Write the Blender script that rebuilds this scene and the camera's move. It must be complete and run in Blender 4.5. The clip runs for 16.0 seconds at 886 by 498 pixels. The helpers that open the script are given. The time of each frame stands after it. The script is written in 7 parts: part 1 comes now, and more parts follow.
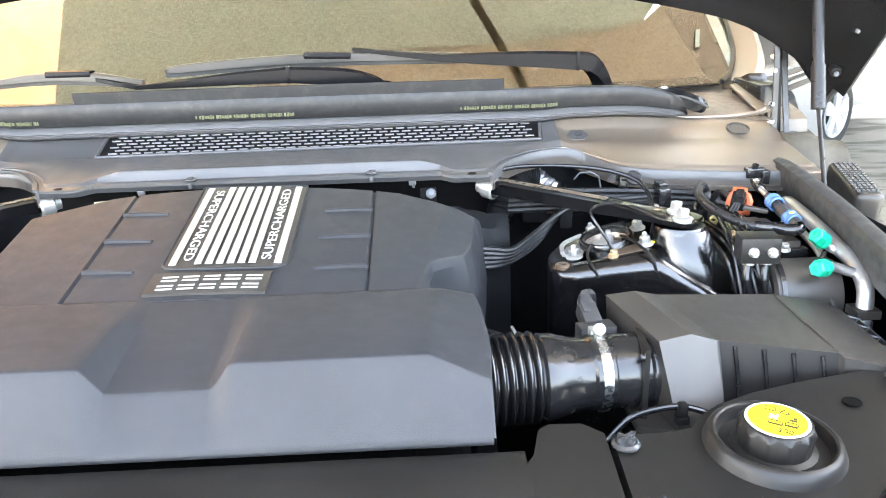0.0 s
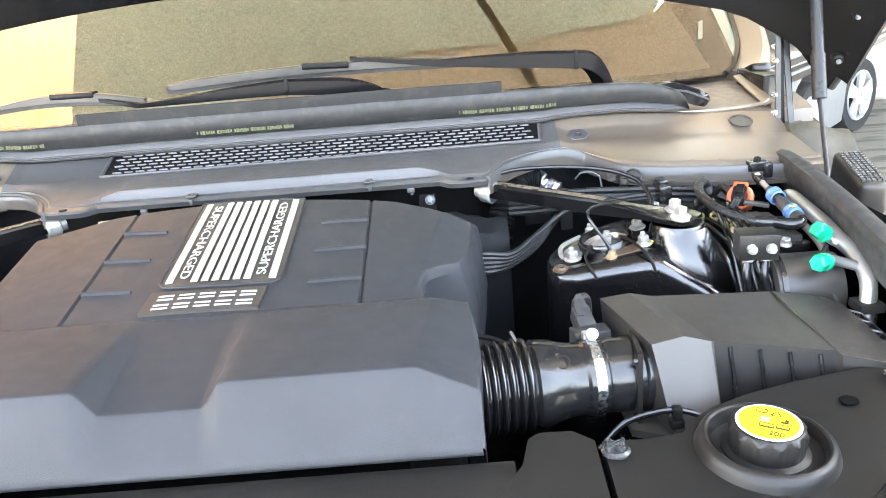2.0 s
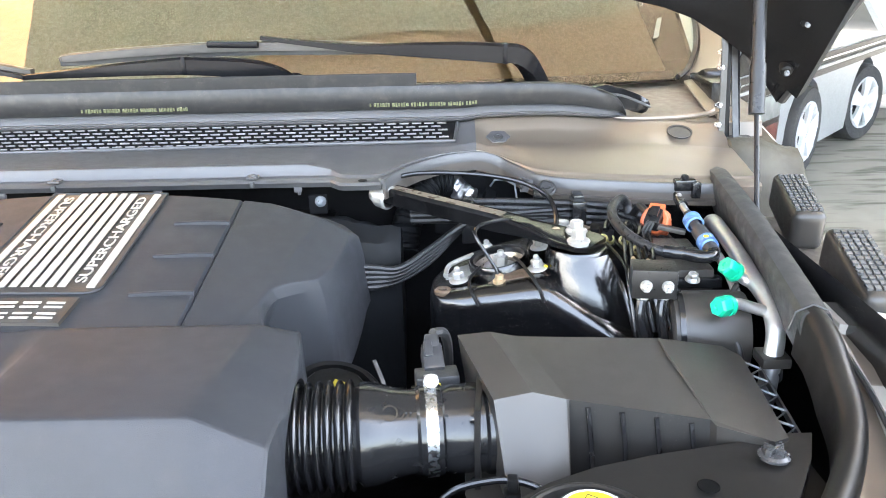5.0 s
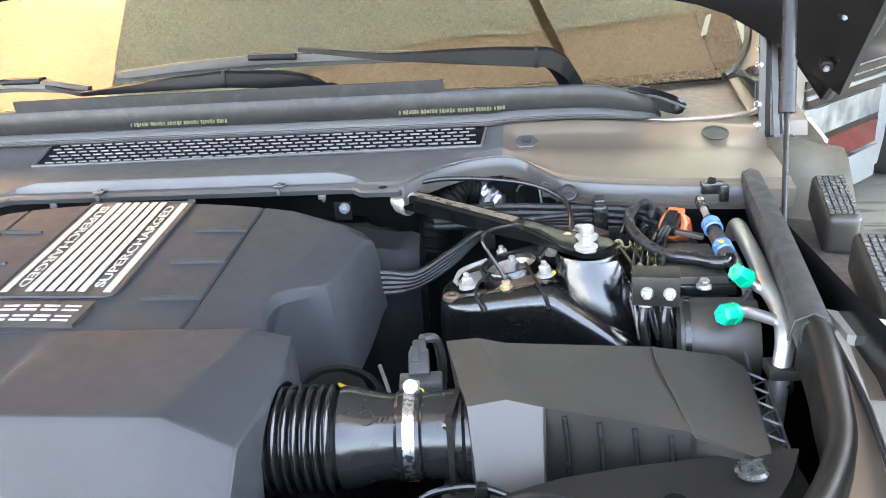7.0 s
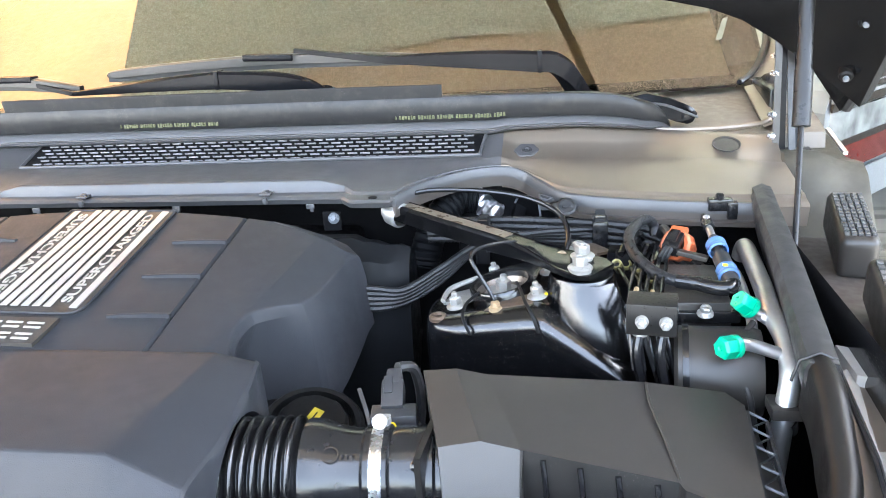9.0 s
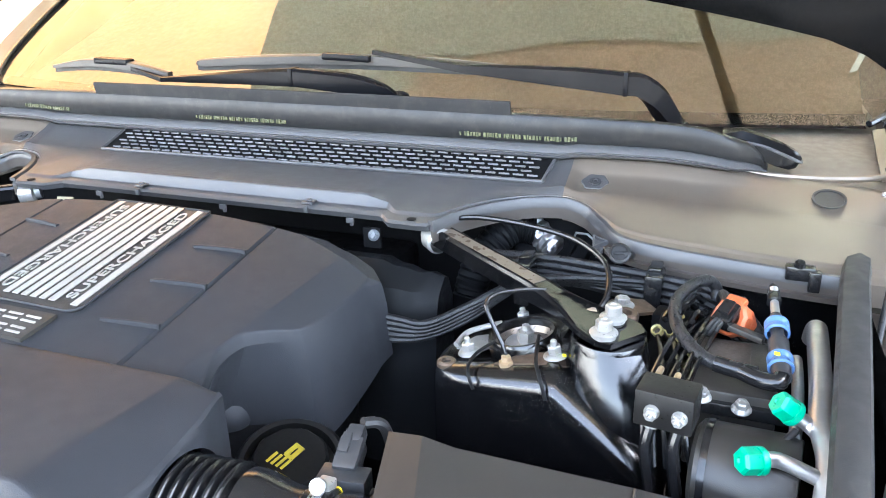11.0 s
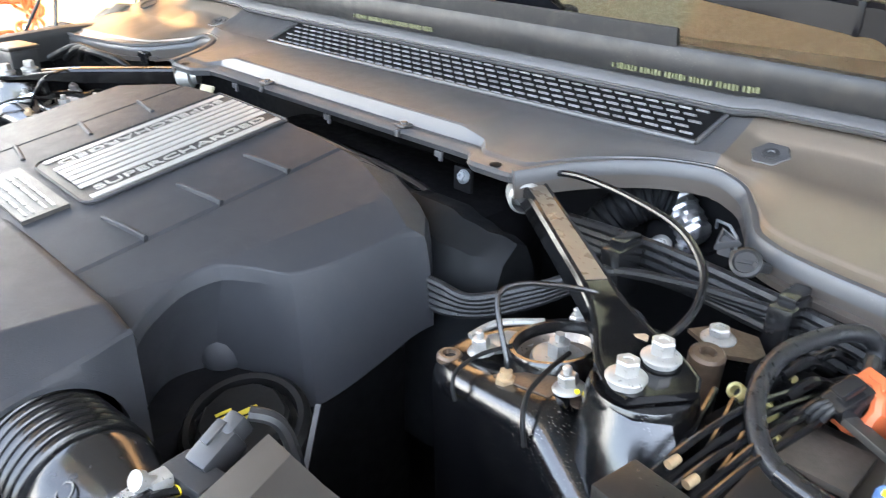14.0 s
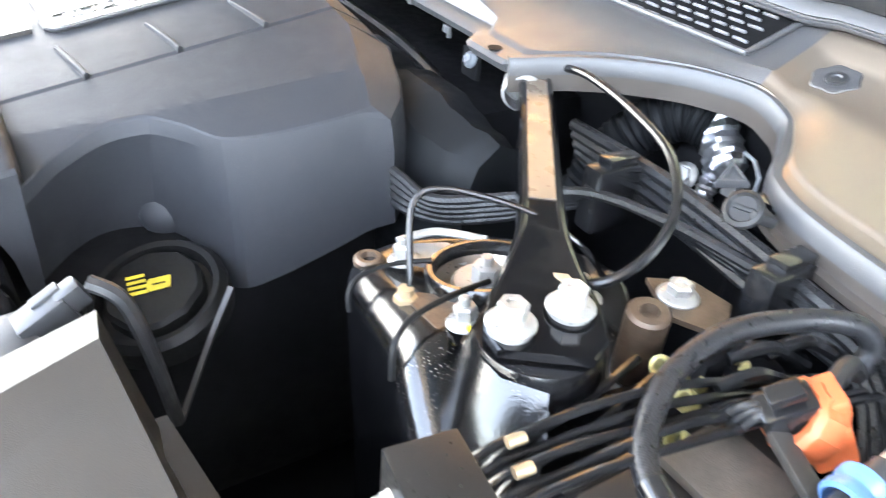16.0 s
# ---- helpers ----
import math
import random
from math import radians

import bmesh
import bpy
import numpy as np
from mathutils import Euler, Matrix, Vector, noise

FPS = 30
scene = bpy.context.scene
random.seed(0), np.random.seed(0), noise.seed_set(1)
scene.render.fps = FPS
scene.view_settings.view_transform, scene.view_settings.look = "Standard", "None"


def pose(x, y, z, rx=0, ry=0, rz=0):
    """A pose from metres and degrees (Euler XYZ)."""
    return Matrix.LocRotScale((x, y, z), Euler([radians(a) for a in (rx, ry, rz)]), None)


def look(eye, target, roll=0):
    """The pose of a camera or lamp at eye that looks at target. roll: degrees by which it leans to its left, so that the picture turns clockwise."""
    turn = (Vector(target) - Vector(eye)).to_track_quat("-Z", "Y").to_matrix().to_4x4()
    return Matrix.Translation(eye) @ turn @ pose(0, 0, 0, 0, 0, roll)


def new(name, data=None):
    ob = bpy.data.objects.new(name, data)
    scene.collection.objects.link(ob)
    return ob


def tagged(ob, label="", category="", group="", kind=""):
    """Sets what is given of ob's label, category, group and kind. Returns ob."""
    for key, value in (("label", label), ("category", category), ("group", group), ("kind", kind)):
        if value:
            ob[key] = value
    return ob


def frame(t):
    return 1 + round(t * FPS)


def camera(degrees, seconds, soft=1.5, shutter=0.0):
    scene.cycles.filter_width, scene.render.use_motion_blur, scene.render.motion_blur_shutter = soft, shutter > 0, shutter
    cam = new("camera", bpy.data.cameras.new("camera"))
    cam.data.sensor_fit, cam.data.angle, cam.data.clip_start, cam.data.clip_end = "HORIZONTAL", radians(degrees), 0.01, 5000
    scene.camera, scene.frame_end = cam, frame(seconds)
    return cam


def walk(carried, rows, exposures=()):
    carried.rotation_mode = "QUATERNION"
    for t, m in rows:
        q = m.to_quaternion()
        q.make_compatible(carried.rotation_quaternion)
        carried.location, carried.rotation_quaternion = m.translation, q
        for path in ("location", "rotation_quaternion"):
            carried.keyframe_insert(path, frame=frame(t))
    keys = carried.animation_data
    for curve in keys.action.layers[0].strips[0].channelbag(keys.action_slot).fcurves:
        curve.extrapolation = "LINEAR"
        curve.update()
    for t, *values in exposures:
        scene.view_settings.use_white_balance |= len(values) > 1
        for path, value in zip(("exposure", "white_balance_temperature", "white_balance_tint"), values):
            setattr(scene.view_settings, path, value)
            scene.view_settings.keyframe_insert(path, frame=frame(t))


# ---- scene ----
# Engine bay of a bronze car with its bonnet up, standing on a concrete drive.
# x runs across the car to its left wing, y from the nose to the windscreen, z up from the drive.
cam = camera(59.64, 16.0, soft=0.8, shutter=0.25)
PATH = [
    (0, (0.1564, -0.5845, 1.4173), (0.2141, 1.3079, 0.7727), -1.80),
    (0.5, (0.1679, -0.5871, 1.4194), (0.1444, 1.2990, 0.7547), -3.36),
    (1, (0.1774, -0.5847, 1.4217), (0.2247, 1.2909, 0.7290), -3.66),
    (1.5, (0.1689, -0.5852, 1.4220), (0.1643, 1.2959, 0.7427), -3.34),
    (2, (0.1959, -0.5816, 1.4265), (0.1859, 1.3114, 0.7812), -4.61),
    (2.5, (0.1996, -0.5595, 1.4148), (0.2924, 1.3235, 0.7472), -3.86),
    (3, (0.2202, -0.5605, 1.4179), (0.3468, 1.3186, 0.7449), -2.90),
    (3.5, (0.2088, -0.5324, 1.4176), (0.3923, 1.3410, 0.7418), -3.84),
    (6, (0.4531, -0.4483, 1.4196), (0.2198, 1.4139, 0.7284), -3.10),
    (6.5, (0.4570, -0.4520, 1.4157), (0.1647, 1.4121, 0.7523), -5.01),
    (7, (0.4605, -0.4559, 1.4178), (0.1949, 1.4104, 0.7496), -4.03),
    (7.5, (0.4860, -0.4494, 1.4176), (0.1796, 1.4033, 0.7293), -5.02),
    (8, (0.5008, -0.4405, 1.4169), (0.2062, 1.4119, 0.7227), -4.50),
    (8.5, (0.4824, -0.4249, 1.4188), (0.2015, 1.4336, 0.7353), -3.86),
    (11, (0.5995, -0.2744, 1.4369), (-0.0754, 1.4799, 0.7536), -0.82),
    (11.5, (0.6236, -0.2651, 1.4264), (-0.1350, 1.4328, 0.6905), 1.16),
    (12, (0.6880, -0.1635, 1.4214), (-0.3781, 1.3512, 0.6671), 1.69),
    (12.5, (0.7280, -0.0893, 1.4125), (-0.5047, 1.2726, 0.6216), 2.87),
    (13, (0.7318, -0.0415, 1.4029), (-0.6029, 1.2120, 0.5984), 0.81),
    (13.5, (0.7171, -0.0111, 1.3987), (-0.6372, 1.2103, 0.5779), 0.65),
    (14, (0.7101, 0.0199, 1.3924), (-0.5757, 1.2919, 0.5388), 0.74),
    (14.5, (0.7165, -0.0044, 1.4085), (-0.3485, 1.3725, 0.4236), 1.86),
    (15, (0.7818, 0.0654, 1.4068), (-0.3756, 1.3540, 0.4069), 4.38),
    (15.5, (0.7717, 0.1775, 1.3682), (-0.4486, 1.3360, 0.2871), 7.61),
    (16, (0.7333, 0.1846, 1.3557), (-0.6444, 1.1252, 0.2524), 4.97),
]
EXPOSURE = [(0.0, 5.08, 6400, 8), (0.5, 5.06, 6400, 8), (3.7, 5.02, 6450, 8), (6.0, 4.82, 6200, 8), (8.7, 4.72, 6100, 8), (11.0, 4.68, 5950, 8), (12.2, 4.75, 6050, 8), (14.0, 4.57, 6250, 8), (15.2, 5.02, 6350, 8), (16.0, 5.4, 6350, 8)]
walk(cam, [(t, look(eye, target, roll)) for t, eye, target, roll in PATH], EXPOSURE)

# ---- light: bright hazy day, sun high in front; the car stands under a shade canopy ----
SUN_ELEV, SUN_AZ = 62.0, 60.0
world = bpy.data.worlds.new("sky")
scene.world = world
world.use_nodes = True
wn = world.node_tree.nodes
sky = wn.new("ShaderNodeTexSky")
sky.sky_type = "NISHITA"
sky.sun_disc = False
sky.sun_elevation, sky.sun_rotation = radians(SUN_ELEV), radians(SUN_AZ)
sky.air_density, sky.dust_density, sky.ozone_density = 1.0, 2.5, 1.2
haze = wn.new("ShaderNodeHueSaturation")
haze.inputs["Saturation"].default_value = 0.55
world.node_tree.links.new(sky.outputs[0], haze.inputs["Color"])
world.node_tree.links.new(haze.outputs[0], wn["Background"].inputs[0])
wn["Background"].inputs[1].default_value = 0.13
sun = new("sun", bpy.data.lights.new("sun", "SUN"))
sun.data.energy, sun.data.angle, sun.data.color = 4.6, radians(1.5), (1.0, 0.975, 0.94)
_s = Vector((math.sin(radians(SUN_AZ)) * math.cos(radians(SUN_ELEV)), math.cos(radians(SUN_AZ)) * math.cos(radians(SUN_ELEV)), math.sin(radians(SUN_ELEV))))
sun.matrix_world = look(_s * 20, (0, 0, 0))

# ---- materials ----
def mat(name, col, rough=0.5, metal=0.0, grain=0.0, grain_scale=900.0, vary=0.15, vary_scale=14.0, rough_vary=0.1, coat=0.0, spec=0.5, dust=0.0, random_tint=0.0, specks=0.0):
    """A surface with patchy tone, fine relief and uneven gloss; sizes are per metre."""
    m = bpy.data.materials.new(name)
    m.use_nodes = True
    n, l = m.node_tree.nodes, m.node_tree.links
    b = n["Principled BSDF"]
    co = n.new("ShaderNodeTexCoord")
    big = n.new("ShaderNodeTexNoise")
    big.inputs["Scale"].default_value, big.inputs["Detail"].default_value = vary_scale, 6
    l.new(co.outputs["Object"], big.inputs["Vector"])
    ramp = n.new("ShaderNodeMapRange")
    ramp.inputs[1].default_value, ramp.inputs[2].default_value = 0.3, 0.7
    ramp.inputs[3].default_value, ramp.inputs[4].default_value = 1 - vary, 1 + vary
    l.new(big.outputs["Fac"], ramp.inputs[0])
    mul = n.new("ShaderNodeVectorMath")
    mul.operation = "SCALE"
    mul.inputs[0].default_value = col
    l.new(ramp.outputs[0], mul.inputs["Scale"])
    out = mul.outputs[0]
    if random_tint:
        info = n.new("ShaderNodeObjectInfo")
        rr = n.new("ShaderNodeMapRange")
        rr.inputs[3].default_value, rr.inputs[4].default_value = 1 - random_tint, 1 + random_tint
        l.new(info.outputs["Random"], rr.inputs[0])
        m2 = n.new("ShaderNodeVectorMath")
        m2.operation = "SCALE"
        l.new(out, m2.inputs[0])
        l.new(rr.outputs[0], m2.inputs["Scale"])
        out = m2.outputs[0]
    if dust:
        dn = n.new("ShaderNodeTexNoise")
        dn.inputs["Scale"].default_value, dn.inputs["Detail"].default_value = 55.0, 8
        l.new(co.outputs["Object"], dn.inputs["Vector"])
        dr = n.new("ShaderNodeMapRange")
        dr.inputs[1].default_value, dr.inputs[2].default_value, dr.inputs[4].default_value = 0.5, 0.8, dust
        l.new(dn.outputs["Fac"], dr.inputs[0])
        mix = n.new("ShaderNodeMix")
        mix.data_type = "RGBA"
        l.new(dr.outputs[0], mix.inputs[0])
        l.new(out, mix.inputs[6])
        mix.inputs[7].default_value = (0.33, 0.28, 0.22, 1)
        out = mix.outputs[2]
    if specks:
        vo = n.new("ShaderNodeTexVoronoi")
        vo.inputs["Scale"].default_value = 420.0
        l.new(co.outputs["Object"], vo.inputs["Vector"])
        near = n.new("ShaderNodeMapRange")
        near.inputs[1].default_value, near.inputs[2].default_value = 0.22, 0.12
        l.new(vo.outputs["Distance"], near.inputs[0])
        patch = n.new("ShaderNodeTexNoise")
        patch.inputs["Scale"].default_value, patch.inputs["Detail"].default_value = 26.0, 3
        l.new(co.outputs["Object"], patch.inputs["Vector"])
        few = n.new("ShaderNodeMapRange")
        few.inputs[1].default_value, few.inputs[2].default_value, few.inputs[4].default_value = 0.52, 0.66, specks
        l.new(patch.outputs["Fac"], few.inputs[0])
        both = n.new("ShaderNodeMath")
        both.operation = "MULTIPLY"
        l.new(near.outputs[0], both.inputs[0])
        l.new(few.outputs[0], both.inputs[1])
        smix = n.new("ShaderNodeMix")
        smix.data_type = "RGBA"
        l.new(both.outputs[0], smix.inputs[0])
        l.new(out, smix.inputs[6])
        smix.inputs[7].default_value = (0.30, 0.28, 0.25, 1)
        out = smix.outputs[2]
    l.new(out, b.inputs["Base Color"])
    b.inputs["Metallic"].default_value = metal
    b.inputs["Specular IOR Level"].default_value = spec
    b.inputs["Coat Weight"].default_value = coat
    b.inputs["Coat Roughness"].default_value = 0.06
    r2 = n.new("ShaderNodeMapRange")
    r2.inputs[1].default_value, r2.inputs[2].default_value = 0.3, 0.7
    r2.inputs[3].default_value, r2.inputs[4].default_value = max(rough - rough_vary, 0.02), min(rough + rough_vary, 1)
    fine = n.new("ShaderNodeTexNoise")
    fine.inputs["Scale"].default_value, fine.inputs["Detail"].default_value = vary_scale * 6, 6
    l.new(co.outputs["Object"], fine.inputs["Vector"])
    l.new(fine.outputs["Fac"], r2.inputs[0])
    l.new(r2.outputs[0], b.inputs["Roughness"])
    if grain:
        gn = n.new("ShaderNodeTexNoise")
        gn.inputs["Scale"].default_value, gn.inputs["Detail"].default_value = grain_scale, 3
        l.new(co.outputs["Object"], gn.inputs["Vector"])
        bp = n.new("ShaderNodeBump")
        bp.inputs["Strength"].default_value, bp.inputs["Distance"].default_value = grain, 0.0006
        l.new(gn.outputs["Fac"], bp.inputs["Height"])
        l.new(bp.outputs[0], b.inputs["Normal"])
        if coat:
            l.new(bp.outputs[0], b.inputs["Coat Normal"])
    return m


PLASTIC = mat("grained_black_plastic", (0.0215, 0.0226, 0.0258), 0.50, grain=0.45, grain_scale=1200, vary=0.12, vary_scale=9, rough_vary=0.05, dust=0.010, spec=0.22, specks=0.05)
SHROUD = mat("black_moulded_shroud", (0.006, 0.0065, 0.0072), 0.52, grain=0.3, grain_scale=900, vary=0.15, vary_scale=12, spec=0.10)
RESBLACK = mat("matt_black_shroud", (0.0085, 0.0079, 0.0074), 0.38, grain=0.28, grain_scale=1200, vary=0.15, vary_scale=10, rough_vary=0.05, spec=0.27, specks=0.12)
# Black deepened to carry the shade of the filler cove in its colour.
OILBLACK = mat("dull_filler_plastic", (0.005, 0.005, 0.005), 0.5, grain=0.2, vary=0.2, vary_scale=40, spec=0.16)
COWL = mat("grey_black_cowl_plastic", (0.052, 0.052, 0.054), 0.38, grain=0.25, grain_scale=1200, vary=0.1, vary_scale=8, rough_vary=0.03, spec=0.42, specks=0.25)
# Slat grey is lightened to paint in the sky's sheen on black plastic.
SLAT = mat("sky_sheen_grille_plastic", (0.12, 0.12, 0.125), 0.30, grain=0.2, grain_scale=1200, vary=0.15, vary_scale=30, random_tint=0.2)
SATIN = mat("satin_black_plastic", (0.026, 0.0236, 0.0208), 0.37, grain=0.25, grain_scale=1600, vary=0.12, vary_scale=12, rough_vary=0.04, spec=0.40)
SMOOTH = mat("smooth_black_plastic", (0.008, 0.008, 0.0085), 0.19, grain=0.05, vary=0.1, dust=0.01, spec=0.5)
# Near-black base paints the deep shade of the bay; also used on black parts.
DARK = mat("black_and_bay_shade", (0.006, 0.006, 0.0065), 0.6, grain=0.3, grain_scale=300, vary=0.3, spec=0.06)
RUBBER = mat("black_rubber", (0.014, 0.014, 0.0145), 0.5, grain=0.25, grain_scale=1100, vary=0.12, dust=0.04, spec=0.35)
SEAL = mat("weathered_rubber_seal", (0.016, 0.016, 0.0165), 0.42, grain=0.2, grain_scale=800, vary=0.1, vary_scale=10, dust=0.05, spec=0.32, specks=0.2)
GLOSS = mat("gloss_black_paint", (0.003, 0.003, 0.0034), 0.19, grain=0.22, grain_scale=650, vary=0.2, rough_vary=0.06, coat=0.4, spec=0.5, specks=0.5)
BRACEBLACK = mat("gloss_brace_paint", (0.0035, 0.0035, 0.0038), 0.12, grain=0.04, vary=0.2, rough_vary=0.04, spec=0.38)
BRONZE = mat("bronze_car_paint", (0.182, 0.152, 0.122), 0.38, metal=0.62, grain=0.05, grain_scale=2000, vary=0.05, vary_scale=5, coat=0.12, rough_vary=0.03, dust=0.02)
ZINC = mat("zinc_plated_steel", (0.30, 0.295, 0.28), 0.36, metal=0.55, grain=0.15, grain_scale=500, vary=0.15, vary_scale=60)
STEEL = mat("bright_steel", (0.55, 0.56, 0.58), 0.27, metal=1.0, grain=0.08, grain_scale=600, vary=0.1, vary_scale=40)
ALU = mat("dull_aluminium", (0.50, 0.50, 0.50), 0.38, metal=0.9, grain=0.15, grain_scale=500, vary=0.1, vary_scale=40)
BRASS = mat("dull_brass", (0.34, 0.25, 0.15), 0.45, metal=0.5, grain=0.1, vary=0.2, vary_scale=80)
RUSTY = mat("rust_filmed_steel", (0.085, 0.059, 0.040), 0.45, metal=0.35, grain=0.3, grain_scale=400, vary=0.4, vary_scale=70)
SILVER = mat("silver_badge_paint", (0.43, 0.42, 0.395), 0.38, metal=0.55, grain=0.06, vary=0.06, vary_scale=30)
YELLOW = mat("yellow_label", (0.85, 0.62, 0.01), 0.4, vary=0.04)
WHITE = mat("white_label", (0.8, 0.8, 0.78), 0.45, vary=0.04)
INK = mat("black_print", (0.015, 0.014, 0.012), 0.5, vary=0.05)
LIME = mat("yellow_green_print", (0.060, 0.064, 0.025), 0.55, vary=0.2, vary_scale=400)
GREEN = mat("green_cap_plastic", (0.005, 0.27, 0.15), 0.35, grain=0.1, vary=0.1, vary_scale=60)
BLUE = mat("blue_coupling_plastic", (0.06, 0.125, 0.27), 0.35, vary=0.1, vary_scale=60)
ORANGE = mat("orange_connector_plastic", (0.36, 0.078, 0.024), 0.5, vary=0.2, vary_scale=60)
GREY = mat("grey_connector_plastic", (0.11, 0.12, 0.13), 0.45, grain=0.1, vary=0.12, vary_scale=60)
CHARCOAL = mat("charcoal_connector_plastic", (0.022, 0.0225, 0.024), 0.38, grain=0.1, vary=0.12, vary_scale=60)
WIPER = mat("wiper_black", (0.005, 0.005, 0.006), 0.24, grain=0.06, grain_scale=1200, vary=0.1, vary_scale=20, rough_vary=0.02, spec=0.10)
TRAY = mat("grey_brown_tray_plastic", (0.29, 0.275, 0.25), 0.5, grain=0.3, grain_scale=1100, vary=0.08, vary_scale=10, dust=0.03)
# Black for uncut holes: the shade inside them is painted on discs.
HOLE = mat("painted_hole_shade", (0.003, 0.003, 0.003), 0.9, spec=0.05)
CLEAR = mat("smoky_clip_plastic", (0.028, 0.029, 0.031), 0.22, vary=0.3, vary_scale=120, spec=0.4)
FOIL = mat("crumpled_foil", (0.5, 0.5, 0.51), 0.36, metal=0.95, grain=1.0, grain_scale=120, vary=0.2, vary_scale=50)
LINER = mat("bonnet_liner_felt", (0.085, 0.075, 0.064), 0.9, grain=1.0, grain_scale=260, vary=0.25, vary_scale=40)
TYRE = mat("tyre_rubber", (0.025, 0.025, 0.026), 0.7, grain=0.3, vary=0.2)
ALLOY = mat("silver_wheel", (0.62, 0.63, 0.64), 0.35, metal=0.4, vary=0.08)
CARWHITE = mat("white_car_paint", (0.22, 0.225, 0.225), 0.45, metal=0.0, vary=0.04, coat=0.1)
CARBROWN = mat("brown_trim", (0.028, 0.022, 0.017), 0.45, vary=0.15, spec=0.2)
REDLENS = mat("red_lamp_lens", (0.11, 0.016, 0.013), 0.12, vary=0.35, coat=0.5)
CLEARLENS = mat("clear_lamp_lens", (0.20, 0.205, 0.195), 0.16, vary=0.45, vary_scale=7, coat=0.5)
CARGLASS = mat("dark_car_glass", (0.012, 0.011, 0.010), 0.10, vary=0.1, spec=0.15)
WALLORANGE = mat("orange_rendered_wall", (0.46, 0.235, 0.075), 0.8, grain=0.6, grain_scale=60, vary=0.12, vary_scale=1.5)
WALLWHITE = mat("white_rendered_wall", (0.62, 0.61, 0.58), 0.8, grain=0.5, grain_scale=60, vary=0.06, vary_scale=1.5)
CABLE = mat("orange_cable_sheath", (0.65, 0.2, 0.06), 0.5, vary=0.12, vary_scale=30)
LEATHER = mat("brown_dashboard_leather", (0.17, 0.125, 0.085), 0.55, grain=0.5, grain_scale=500, vary=0.08, vary_scale=12)


def braid(name, col, per_metre=420.0):
    """Woven sleeve: crossed fine bands in relief and tone."""
    m = mat(name, col, 0.33, vary=0.1, vary_scale=40, spec=0.4)
    n, l = m.node_tree.nodes, m.node_tree.links
    co = n.new("ShaderNodeTexCoord")
    chk = n.new("ShaderNodeTexChecker")
    chk.inputs["Scale"].default_value = per_metre
    rot = n.new("ShaderNodeMapping")
    rot.inputs["Rotation"].default_value = (0.6, 0.7, 0.785)
    l.new(co.outputs["Object"], rot.inputs["Vector"])
    l.new(rot.outputs[0], chk.inputs["Vector"])
    bp = n.new("ShaderNodeBump")
    bp.inputs["Strength"].default_value, bp.inputs["Distance"].default_value = 0.3, 0.0005
    l.new(chk.outputs["Fac"], bp.inputs["Height"])
    b = n["Principled BSDF"]
    l.new(bp.outputs[0], b.inputs["Normal"])
    tone = n.new("ShaderNodeMix")
    tone.data_type = "RGBA"
    tone.inputs[6].default_value = (0.003, 0.003, 0.003, 1)
    tone.inputs[7].default_value = (*(1.6 * c for c in col), 1)
    l.new(chk.outputs["Fac"], tone.inputs[0])
    l.new(tone.outputs[2], b.inputs["Base Color"])
    b.inputs["Specular IOR Level"].default_value = 0.28
    return m


LOOM = braid("braided_loom_sleeve", (0.016, 0.016, 0.017), 950.0)
HOSE = mat("glossy_black_hose", (0.006, 0.006, 0.0065), 0.22, grain=0.04, vary=0.15, rough_vary=0.04, spec=0.5)


def concrete():
    """Pale worn concrete with long damp streaks."""
    m = mat("worn_concrete", (0.21, 0.195, 0.17), 0.85, grain=0.6, grain_scale=40, vary=0.12, vary_scale=1.2)
    n, l = m.node_tree.nodes, m.node_tree.links
    b = n["Principled BSDF"]
    co = n.new("ShaderNodeTexCoord")
    mp = n.new("ShaderNodeMapping")
    mp.inputs["Rotation"].default_value = (0, 0, radians(-22))
    mp.inputs["Scale"].default_value = (0.75, 3.4, 1)
    l.new(co.outputs["Object"], mp.inputs["Vector"])
    st = n.new("ShaderNodeTexNoise")
    st.inputs["Scale"].default_value, st.inputs["Detail"].default_value, st.inputs["Distortion"].default_value = 1.6, 7, 1.1
    l.new(mp.outputs[0], st.inputs["Vector"])
    mr = n.new("ShaderNodeMapRange")
    mr.inputs[1].default_value, mr.inputs[2].default_value = 0.5, 0.62
    l.new(st.outputs["Fac"], mr.inputs[0])
    old = b.inputs["Base Color"].links[0].from_socket
    mx = n.new("ShaderNodeMix")
    mx.data_type = "RGBA"
    mx.inputs[7].default_value = (0.10, 0.092, 0.075, 1)
    l.new(mr.outputs[0], mx.inputs[0])
    l.new(old, mx.inputs[6])
    l.new(mx.outputs[2], b.inputs["Base Color"])
    return m


